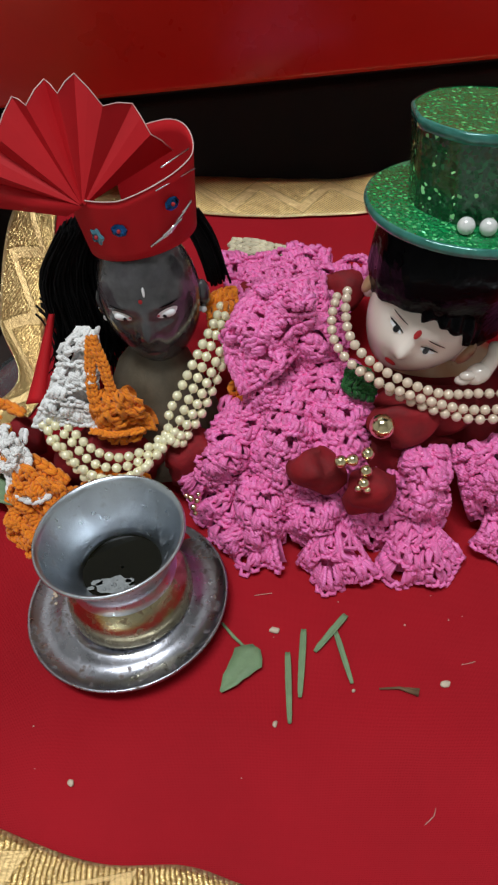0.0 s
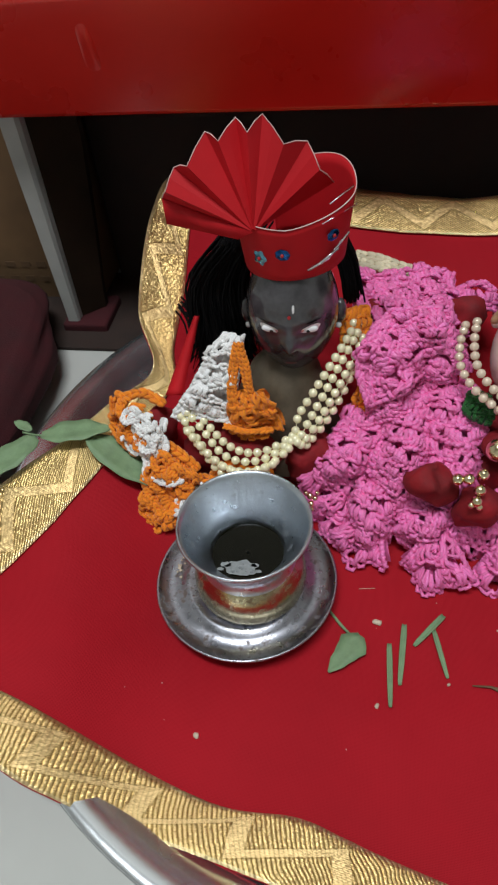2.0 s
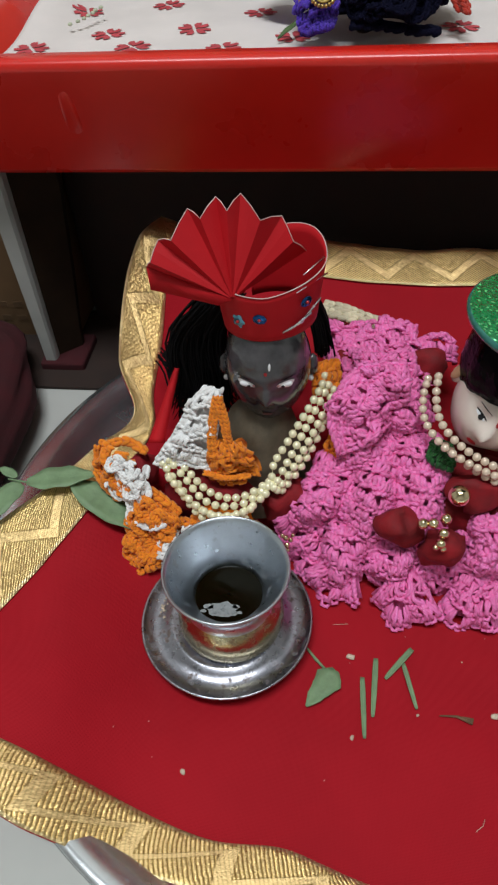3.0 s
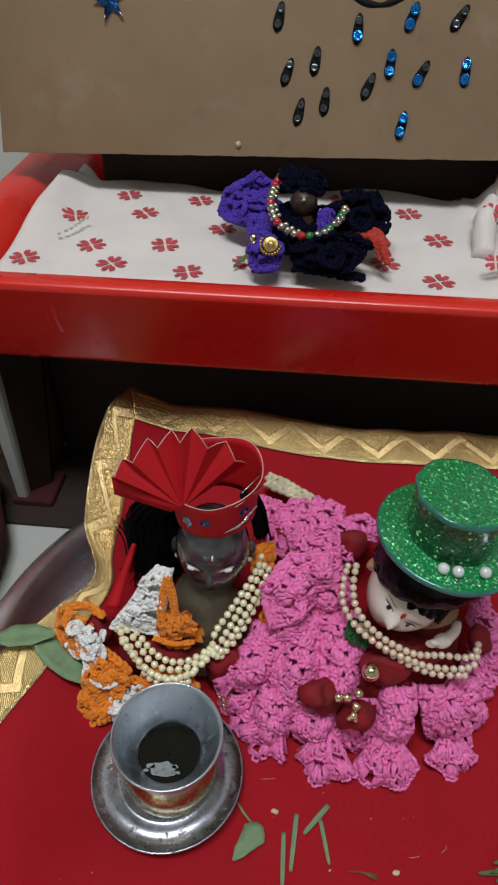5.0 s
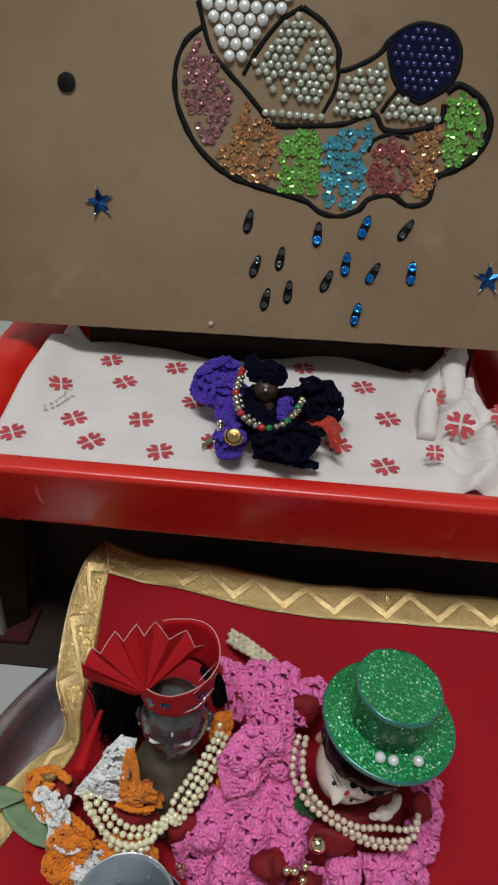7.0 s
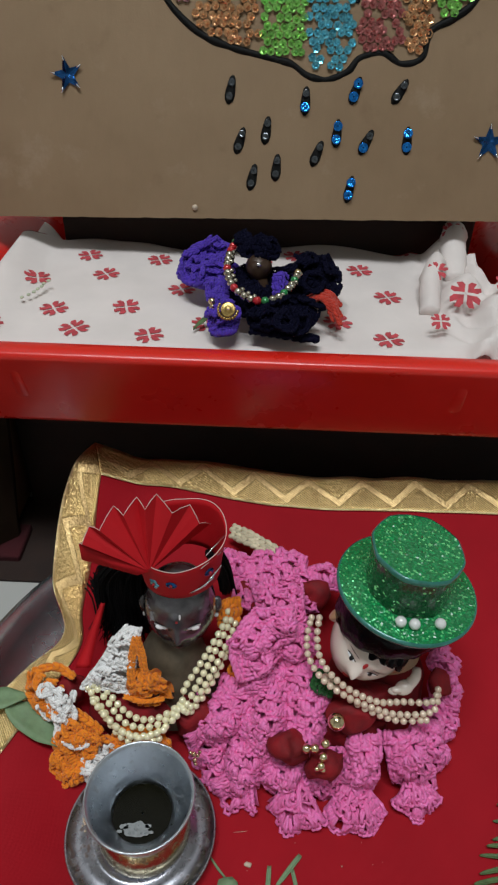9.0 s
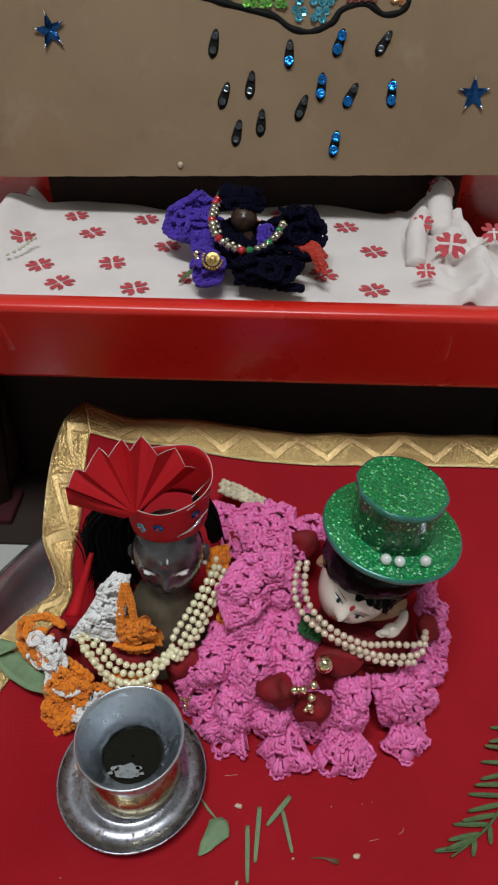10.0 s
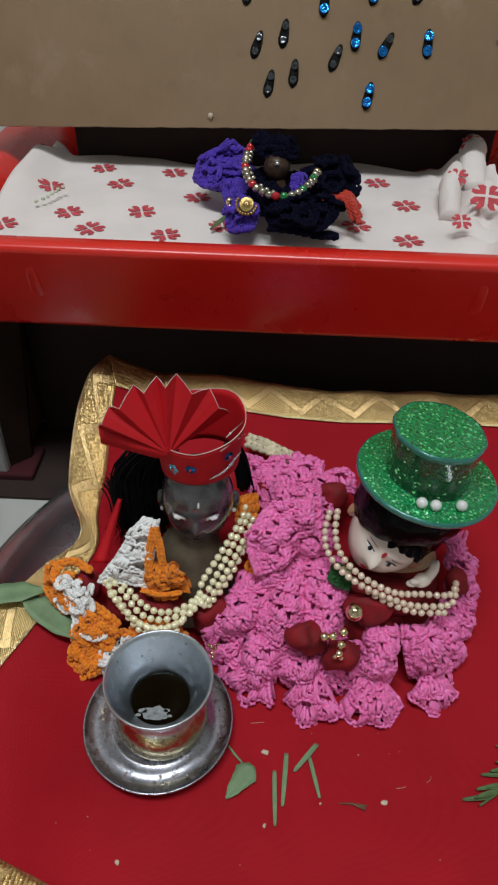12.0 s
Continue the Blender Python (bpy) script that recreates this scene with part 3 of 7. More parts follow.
def chain(mb, path, r, rnd, mat=0, step=2.1):
    """A crocheted chain along a path: overlapping loops to both sides."""
    length = sum((Vector(b) - Vector(a)).length for a, b in zip(path, path[1:]))
    n = max(4, int(length / (r * step)))
    P = spline(path, n + 1)
    for k in range(n):
        d = (P[k + 1] - P[k])
        t = d.normalized()
        side = t.cross(Vector((0.2, -0.5, 0.85))).normalized()
        up = side.cross(t)
        j = Vector((rnd.gauss(0, 1), rnd.gauss(0, 1), rnd.gauss(0, 1))) * r * 0.12
        for s in (-1, 1):
            a = P[k] + side * s * r * 1.15 - up * r * 0.2 + j
            b = P[k + 1] + d * 0.45 + side * s * r * 0.25 + up * r * 0.45 + j
            mb.capsule(a, b, r * rnd.uniform(0.8, 1.0), mat, 6)


def strand(mb, path, r, gap=1.98, mat=0, n=14, k=8):
    """Beads strung along a path."""
    length = sum((b - a).length for a, b in zip(spline(path, 80), spline(path, 80)[1:]))
    m = max(2, int(length / (r * gap)))
    P = spline(path, m)
    for p in P:
        mb.ball(p, r, n, k, mat)
    mb.tube(P, r * 0.09, 5, mat)


def loops(mb, S, count, size, r, rnd, mat=0):
    """Open lace: little chain loops strewn over the surface S."""
    for k in range(count):
        u, v = rnd.uniform(0.05, 0.95), rnd.uniform(0.05, 0.95)
        c = S(u, v)
        a = (S(min(u + 0.1, 1), v) - S(max(u - 0.1, 0), v)).normalized()
        b = (S(u, min(v + 0.1, 1)) - S(u, max(v - 0.1, 0))).normalized()
        n = a.cross(b).normalized()
        t0 = rnd.uniform(0, 6.28)
        sx, sy = size * rnd.uniform(0.6, 1.1), size * rnd.uniform(0.5, 1.2)
        path = [c + a * sx * math.cos(t0 + t) + b * sy * math.sin(t0 + t) + n * (0.0012 * math.sin(2 * t + t0) + r) for t in [0.9 * math.pi * q / 4 * 2 / 1.0 for q in range(5)]]
        chain(mb, path, r, rnd, mat)


def flounce(top0, top1, hem0, hem1, bulge, waves=2.0, amp=0.002, sag=0.0, seed=0.0, arch=0.0, curl=0.0, pucker=0.0042):
    """A gathered strip from its seam (top) to its hem, bulging and waving more towards the hem. Gives S(u, v)."""
    A, B, C, D, Z = (Vector(p) for p in (top0, top1, hem0, hem1, bulge))
    Zn = Z.normalized()

    def S(u, v):
        top, hem = A.lerp(B, u), C.lerp(D, u)
        side = math.sin(math.pi * u)
        hem = hem + (hem - top).normalized() * sag * side
        w = v * (2 - v)
        p = top.lerp(hem, v) + Z * (math.sin(math.pi * (0.08 + 0.80 * v)) * (1 - arch + arch * side))
        p = p + Zn * amp * w * math.sin(2 * math.pi * waves * u + seed + 0.8 * v)
        p = p - Zn * curl * v * v * v
        # puckers between the stitches, and uneven edges
        q = Vector((nz(p.x + seed, p.y, p.z, 70), nz(p.y, p.z + seed, p.x, 70), nz(p.z, p.x, p.y + seed, 70)))
        return p + q * pucker + Zn * (pucker * 0.9 * nz(p.x, p.y + seed, p.z, 130) + 0.0010 * nz(p.x + seed, p.y, p.z, 260))
    return S


def fan(apex, left, mid, right, lift, seed=0.0):
    """A scallop: the surface from an apex to a rounded, frilled edge."""
    A, L, M, R = (Vector(p) for p in (apex, left, mid, right))
    up = (R - A).cross(L - A).normalized()
    up = up if up.z > 0 else -up

    def S(u, v):
        e = L * (1 - u) * (1 - 2 * u) + M * 4 * u * (1 - u) + R * u * (2 * u - 1)
        v = 0.12 + 0.88 * v
        p = A.lerp(e, v) + up * (lift * math.sin(math.pi * v * 0.85) + 0.0020 * v * math.sin(13 * u + seed))
        return p + up * 0.0030 * nz(p.x + seed, p.y, p.z, 110) + (e - A).normalized() * 0.0008 * v * nz(u * 3, seed, 0.5, 2.5)
    return S


def knit(mb, S, r, rnd, pitch=0.0043, gap=0.0017, lace=0.03, mat=0, rim=True):
    """Crochet over the surface S: rows of two-ply posts in leaning clusters, each row closed by a line of loops."""
    g = 33
    G = np.array([[tuple(S(i / (g - 1), j / (g - 1))) for i in range(g)] for j in range(g)])
    Nn = np.cross(np.gradient(G, axis=1), np.gradient(G, axis=0))
    Nn /= np.maximum(np.linalg.norm(Nn, axis=2, keepdims=True), 1e-12)
    if Nn[..., 2].mean() - Nn[..., 1].mean() < 0:
        Nn = -Nn

    def at(F, u, v):
        u, v = np.clip(np.asarray(u), 0, 1) * (g - 1), np.clip(np.asarray(v), 0, 1) * (g - 1)
        i, j = np.minimum(u.astype(int), g - 2), np.minimum(v.astype(int), g - 2)
        a, b = (u - i)[..., None], (v - j)[..., None]
        return (F[j, i] * (1 - a) + F[j, i + 1] * a) * (1 - b) + (F[j + 1, i] * (1 - a) + F[j + 1, i + 1] * a) * b
    mb.grid((G - Nn * r * 2.2).reshape(-1, 3).tolist(), g, g, mat)
    lv = np.linalg.norm(np.diff(G[:, g // 2], axis=0), axis=1).sum()
    rows = max(1, round(lv / pitch))
    U, V, H, O, W = [], [], [], [], []

    def yarn_piece(us, vs, hs, off, wide):
        U.append(us); V.append(vs); H.append(hs); O.append(off); W.append(wide)
    for j in range(rows):
        jm = min(g - 1, int((j + 0.5) / rows * (g - 1)))
        lu = np.linalg.norm(np.diff(G[jm], axis=0), axis=1).sum()
        nu = max(3, round(lu / gap))
        left, c, i0, skip, puff = 0, 0, 0, False, 0.0
        for i in range(nu):
            if left == 0:
                left = rnd.choice((2, 3, 3, 4, 5))
                c, skip, puff = i + left / 2, rnd.random() < lace, rnd.uniform(0.0, 2.6)
            left -= 1
            wv = 0.32 * math.sin(i * 0.55 + j * 1.9)
            v0, v1 = (j + wv + rnd.uniform(-0.16, 0.10)) / rows, (j + wv + 1 + rnd.uniform(-0.12, 0.18)) / rows
            ub = (i + 0.5 + 0.45 * (c - i - 0.5) + rnd.uniform(-0.2, 0.2)) / nu
            ut = (i + 0.5 + rnd.uniform(-0.3, 0.3)) / nu
            h = r * (0.2 + puff + rnd.uniform(-0.3, 0.5))
            if not skip:
                for s in (-0.5, 0.5):
                    k = s * 0.9 * gap * 0.5 / max(lu, 1e-6)
                    yarn_piece([ub + k * 0.4, ub * 0.7 + ut * 0.3 + k, ub * 0.4 + ut * 0.6 - k * 0.4, ut - k], [v0, v0 * 0.66 + v1 * 0.34, v0 * 0.3 + v1 * 0.7, v1], [h * 0.1, h + r * 0.3, h + r * 0.6, h * 0.4], 0, (0.55, 0.82, 0.86, 0.6))
            # the loops on top of the row
            d = 0.75 / nu
            hh = h * 0.5 + r * rnd.uniform(0.5, 1.3)
            dv = rnd.uniform(0.10, 0.24) / rows
            yarn_piece([ut - d, ut - d * 0.2, ut + d * 0.5, ut + d * 1.2], [v1 - dv * 0.3, v1 + dv, v1 + dv * 0.9, v1 - dv * 0.5], [hh * 0.5, hh + r * 0.3, hh + r * 0.3, hh * 0.4], 0, (0.5, 0.9, 0.9, 0.5))
            if rnd.random() < 0.6:
                yarn_piece([ut - d * 1.1, ut - d * 0.3, ut + d * 0.4, ut + d], [v1 - dv, v1 - dv * 1.6, v1 - dv * 1.5, v1 - dv * 0.3], [hh * 0.3, hh, hh, hh * 0.4], 0, (0.45, 0.8, 0.8, 0.45))
    if rim:
        for side in (0.0, 1.0):
            m = max(4, round(lv / (gap * 1.3)))
            for i in range(m):
                e = 0.012 if side == 0 else -0.012
                yarn_piece([side, side - e, side - e, side], [i / m, (i + 0.3) / m, (i + 0.9) / m, (i + 1.3) / m], [0, r, r * 1.2, 0], 0, (0.6, 1.0, 1.0, 0.6))
    Ua, Va, Ha, Wa = np.array(U), np.array(V), np.array(H), np.array(W)
    P = at(G, Ua, Va) + at(Nn, Ua, Va) * Ha[..., None]
    # beyond the hem the loops hang over it
    over = np.clip(Va - 1, 0, None)[..., None]
    P = P + over * (at(G, Ua, np.ones_like(Va)) - at(G, Ua, np.ones_like(Va) * 0.9)) * 10
    m, n = 4, 5
    T = np.gradient(P, axis=1)
    T /= np.maximum(np.linalg.norm(T, axis=2, keepdims=True), 1e-12)
    X = np.cross(T, at(Nn, Ua, Va))
    X /= np.maximum(np.linalg.norm(X, axis=2, keepdims=True), 1e-9)
    Y = np.cross(X, T)
    ang = 2 * np.pi * np.arange(n) / n
    ring = P[:, :, None] + (X[:, :, None] * np.cos(ang)[:, None] + Y[:, :, None] * np.sin(ang)[:, None]) * (Wa * r)[:, :, None, None]
    b = len(mb.v)
    mb.v.extend(map(tuple, ring.reshape(-1, 3).tolist()))
    N = len(P)
    quad = []
    for q in range(m - 1):
        for i in range(n):
            i2 = (i + 1) % n
            quad.append((q * n + i, q * n + i2, (q + 1) * n + i2, (q + 1) * n + i))
    F = (np.array(quad)[None] + (b + np.arange(N) * m * n)[:, None, None]).reshape(-1, 4)
    mb.f.extend(map(tuple, F.tolist()))
    mb.m.extend([mat] * len(F))


# ---- dolls ----
def doll_mesh(mb, center, R, fwd, right, mats, size=(1.0, 1.0, 1.0), nose=0.16, n=64, k=48, full=1.0):
    """A doll's head: an egg with brow, nose, cheeks, lips and chin pressed out of it. Returns its frame."""
    f = Vector(fwd).normalized()
    r = (Vector(right) - f * Vector(right).dot(f)).normalized()
    u = f.cross(r)
    fr = Matrix((r, -f, u)).transposed().to_4x4()
    fr.translation = Vector(center)

    def surf(a, b):
        # a: angle round from the front, b: height angle
        cb = max(0.0, math.cos(b)) ** full
        x, y, z = math.sin(a) * cb, -math.cos(a) * cb, math.sin(b)
        g = 1.0
        if y < 0:
            def bumpf(x0, z0, sx, sz):
                return math.exp(-((x - x0) / sx) ** 2 - ((z - z0) / sz) ** 2)
            g += nose * bumpf(0, -0.17, 0.13, 0.14) + 0.6 * nose * bumpf(0, -0.02, 0.09, 0.2)
            g += 0.05 * bumpf(0, -0.50, 0.18, 0.06) + 0.05 * bumpf(0, -0.74, 0.22, 0.14)
            for s in (-1, 1):
                g += 0.035 * bumpf(s * 0.36, -0.30, 0.24, 0.22) - 0.06 * bumpf(s * 0.36, 0.08, 0.2, 0.10) + 0.03 * bumpf(s * 0.36, 0.26, 0.26, 0.08)
        jaw = 1.0 - 0.22 * max(0.0, -z) ** 1.3
        return Vector((x * g * size[0] * jaw, y * g * size[1], z * size[2])) * R
    pts, mid = [], []
    for j in range(k + 1):
        b = -math.pi / 2 + math.pi * j / k
        for i in range(n):
            pts.append(fr @ surf(2 * math.pi * i / n, b))
    b0 = mb.grid(pts, n, k + 1, 0, True)
    return fr, surf


def spot(mb, fr, surf, x, z, w, h, mat, lift=0.0004, R=1.0, n=18, slant=0.0):
    """A painted patch that lies on the face."""
    ring = []
    b = len(mb.v)
    for i in range(n):
        t = 2 * math.pi * i / n
        xx, zz = x + w * math.cos(t), z + h * math.sin(t) + slant * w * math.cos(t)
        lat = math.asin(max(-0.99, min(0.99, zz)))
        a = math.asin(max(-0.99, min(0.99, xx / max(0.05, math.cos(lat)))))
        p = surf(a, lat)
        mb.v.append(tuple(fr @ (p + p.normalized() * lift)))
    lat = math.asin(z)
    p = surf(math.asin(max(-0.99, min(0.99, x / math.cos(lat)))), lat)
    c = len(mb.v)
    mb.v.append(tuple(fr @ (p + p.normalized() * lift * 1.6)))
    for i in range(n):
        mb.f.append((b + i, b + (i + 1) % n, c))
        mb.m.append(mat)


def dark_doll():
    """Carved dark stone figure: head, neck and chest in one mesh."""
    mb = MB()
    R = 0.0185
    fr, sf = doll_mesh(mb, (-0.0372, 0.1985, 0.0880), R, (0.03, -1, -0.10), (1, 0.05, 0), None, (1.01, 0.94, 1.40), 0.17, full=0.68)
    for s in (-1, 1):
        spot(mb, fr, sf, s * 0.42, 0.165, 0.185, 0.078, 2, 0.0004, slant=0.10 * s)
        spot(mb, fr, sf, s * 0.265, 0.150, 0.024, 0.022, 4, 0.0006)
        spot(mb, fr, sf, s * 0.40, 0.140, 0.052, 0.036, 3, 0.0008)
        spot(mb, fr, sf, s * 0.46, 0.290, 0.17, 0.010, 5, 0.0004, slant=0.04 * s)
    spot(mb, fr, sf, 0.0, 0.40, 0.036, 0.030, 4, 0.0006)
    spot(mb, fr, sf, 0.08, 0.52, 0.024, 0.065, 2, 0.0006)
    spot(mb, fr, sf, 0.0, -0.50, 0.13, 0.035, 6, 0.0005)
    for s in (-1, 1):
        p = sf(math.asin(s * 0.41 / math.cos(0.16)), 0.16)
        mb.ball(fr @ (p * 0.985), (0.0036, 0.0016, 0.0017), 16, 10, 2, fr.to_3x3().to_4x4())
        p = sf(math.asin(s * 0.38 / math.cos(0.14)), 0.14)
        mb.ball(fr @ (p * 1.035), (0.0011, 0.0010, 0.0010), 12, 8, 3, fr.to_3x3().to_4x4())
    # ears
    for s in (-1, 1):
        mb.ball(fr @ Vector((s * R * 1.02, 0.002, -0.002)), (0.0028, 0.0035, 0.0058), 12, 8)
        mb.ball(fr @ Vector((s * R * 1.00, -0.001, -0.0070)), 0.0013, 10, 6, 2)
    # neck, chest, seated body
    prof = [((-0.0385, 0.200, 0.076), 0.0100, 0.0095), ((-0.040, 0.198, 0.066), 0.0110, 0.010), ((-0.041, 0.196, 0.062), 0.0145, 0.0115), ((-0.0415, 0.194, 0.054), 0.0180, 0.0135),
            ((-0.042, 0.193, 0.044), 0.0225, 0.0155), ((-0.042, 0.190, 0.034), 0.025, 0.020), ((-0.042, 0.188, 0.022), 0.027, 0.022)]
    pts = []
    for c, rx, ry in prof:
        for i in range(32):
            a = 2 * math.pi * i / 32
            pts.append((c[0] + rx * math.cos(a), c[1] + ry * math.sin(a), c[2]))
    mb.grid(pts, 32, len(prof), 1, True)
    put("dark_figurine", mb, [M_STONE, M_CHEST, M_EYE_WHITE, M_EYE_BLACK, M_RED_PAINT, M_GLOSS_BLACK, M_LIP], label="small dark carved stone doll with white painted eyes", category="doll")


# the tilted plane of the top hat's brim
HAT_AT = Vector((0.0725, 0.1910, 0.1176))
HAT_UP = Vector((0.10, 0.0, 1.0)).normalized()
HAT_X = (Vector((1, 0, 0)) - HAT_UP * HAT_UP.x).normalized()
HAT = Matrix((HAT_X, HAT_UP.cross(HAT_X), HAT_UP)).transposed().to_4x4()
HAT.translation = HAT_AT


def fair_doll():
    """Porcelain figure with painted black hair, head bent to one side."""
    mb = MB()
    R = 0.0209
    c = Vector((0.0596, 0.1895, 0.0785))
    fr, sf = doll_mesh(mb, c, R, (-0.330, -0.935, 0.090), (0.768, -0.320, -0.555), None, (0.92, 0.97, 1.06), 0.21)
    for s in (-1, 1):
        spot(mb, fr, sf, s * 0.36, 0.04, 0.14, 0.030, 2, 0.0003, slant=0.06 * s)
        spot(mb, fr, sf, s * 0.33, 0.035, 0.055, 0.048, 3, 0.0006)
        spot(mb, fr, sf, s * 0.36, 0.078, 0.17, 0.016, 3, 0.0005, slant=0.05 * s)
        spot(mb, fr, sf, s * 0.38, 0.225, 0.17, 0.010, 3, 0.0004, slant=-0.02 * s)
    spot(mb, fr, sf, 0.0, 0.22, 0.050, 0.070, 4, 0.0006)
    spot(mb, fr, sf, 0.0, -0.47, 0.12, 0.045, 4, 0.0006)
    for s in (-1, 1):
        mb.ball(fr @ Vector((s * R * 0.93, 0.001, -0.001)), (0.0032, 0.0040, 0.0066), 16, 10, 0, fr.to_3x3().to_4x4())
        mb.ball(fr @ Vector((s * R * 1.02, -0.0012, -0.0005)), (0.0022, 0.0030, 0.0052), 14, 8, 6, fr.to_3x3().to_4x4())
    # hair: a thick glossy cap with a scalloped front
    n, k = 150, 24
    pts = []
    for j in range(k + 1):
        v = j / k
        for i in range(n):
            a = 2 * math.pi * i / n
            front, side = math.cos(a), math.sin(a)
            low = 0.40 * sstep(-0.25, 0.5, front) - 0.50 * sstep(0.05, -0.6, front) + 0.09 * abs(math.sin(a * 5.5 + 0.4)) + 0.04 * math.sin(a * 17) - 0.14 * sstep(0.55, 0.9, abs(side))
            lat = low + (math.pi / 2 - low) * v
            p = sf(a, lat)
            g = 1.10 + 0.05 * nz(math.sin(a) * 3, math.cos(a) * 3, lat * 2) + 0.025 * math.sin(a * 19 + 6 * lat) if j else 0.98
            pts.append(fr @ (p * g))
    mb.grid(pts, n, k + 1, 5, True)
    # the mass of hair that rises into the hat and falls behind the neck
    rings = [(0.0740, 0.2060, 0.056, 0.014, 0.010), (0.0725, 0.2010, 0.066, 0.0195, 0.0165), (0.0695, 0.1985, 0.077, 0.0240, 0.0195), (0.0680, 0.1945, 0.088, 0.0255, 0.0230), (0.0680, 0.1905, 0.099, 0.0268, 0.0265), (0.0700, 0.1895, 0.109, 0.0268, 0.0268)]
    n, pts = 64, []
    for j, (x, y, z, rx, ry) in enumerate(rings):
        for i in range(n):
            a = 2 * math.pi * i / n
            w = 1 + 0.035 * nz(math.cos(a) * 2.2, math.sin(a) * 2.2, z * 90) + 0.018 * math.sin(13 * a + 60 * z)
            pts.append((x + rx * w * math.cos(a), y + ry * w * math.sin(a), z))
    for i in range(n):
        a = 2 * math.pi * i / n
        pts.append(HAT @ Vector((0.0258 * math.cos(a) - 0.001, 0.0258 * math.sin(a), -0.0012)))
    mb.grid(pts, n, len(rings) + 1, 5, True)
    # raised hand and wrist
    mb.ball((0.0775, 0.1712, 0.0650), (0.0050, 0.0038, 0.0036), 16, 10, 0, pose(0, 0, 0, 0, -20, 15))
    mb.ball((0.0722, 0.1695, 0.0640), (0.0030, 0.0020, 0.0018), 12, 8)
    mb.ball((0.0735, 0.1690, 0.0662), (0.0030, 0.0018, 0.0016), 12, 8)
    mb.tube(spline([(0.0800, 0.1725, 0.0655), (0.0828, 0.1740, 0.0700), (0.0835, 0.1775, 0.0735)], 8), [0.0030, 0.0028, 0.0027, 0.0026, 0.0025, 0.0024, 0.0022, 0.0015], 14)
    # neck and chest
    prof = [(c + Vector((0.004, 0.010, -0.012)), 0.010, 0.009), (Vector((0.066, 0.202, 0.058)), 0.0115, 0.0105), (Vector((0.070, 0.200, 0.052)), 0.022, 0.014), (Vector((0.070, 0.197, 0.042)), 0.026, 0.017), (Vector((0.068, 0.192, 0.028)), 0.028, 0.020), (Vector((0.067, 0.190, 0.021)), 0.028, 0.020)]
    pts = []
    for cc, rx, ry in prof:
        for i in range(32):
            a = 2 * math.pi * i / 32
            pts.append((cc[0] + rx * math.cos(a), cc[1] + ry * math.sin(a), cc[2]))
    mb.grid(pts[:96], 32, 3, 6, True)
    mb.grid(pts[64:], 32, len(prof) - 2, 1, True)
    put("fair_figurine", mb, [M_PORCELAIN, M_VELVET, M_EYE_WHITE, M_EYE_BLACK, M_RED_PAINT, M_GLOSS_BLACK, M_FLESH], label="small fair porcelain doll with glossy black painted hair", category="doll")


M_FLESH = plain("warm_flesh_paint", (0.62, 0.36, 0.20), 0.30, 0, 90, 0.2, 0.05, 0.0002, 900, 0.4)
M_LIP = plain("worn_lip_paint", (0.13, 0.045, 0.045), 0.3, 0, 200, 0.4, 0.1)
dark_doll()
fair_doll()


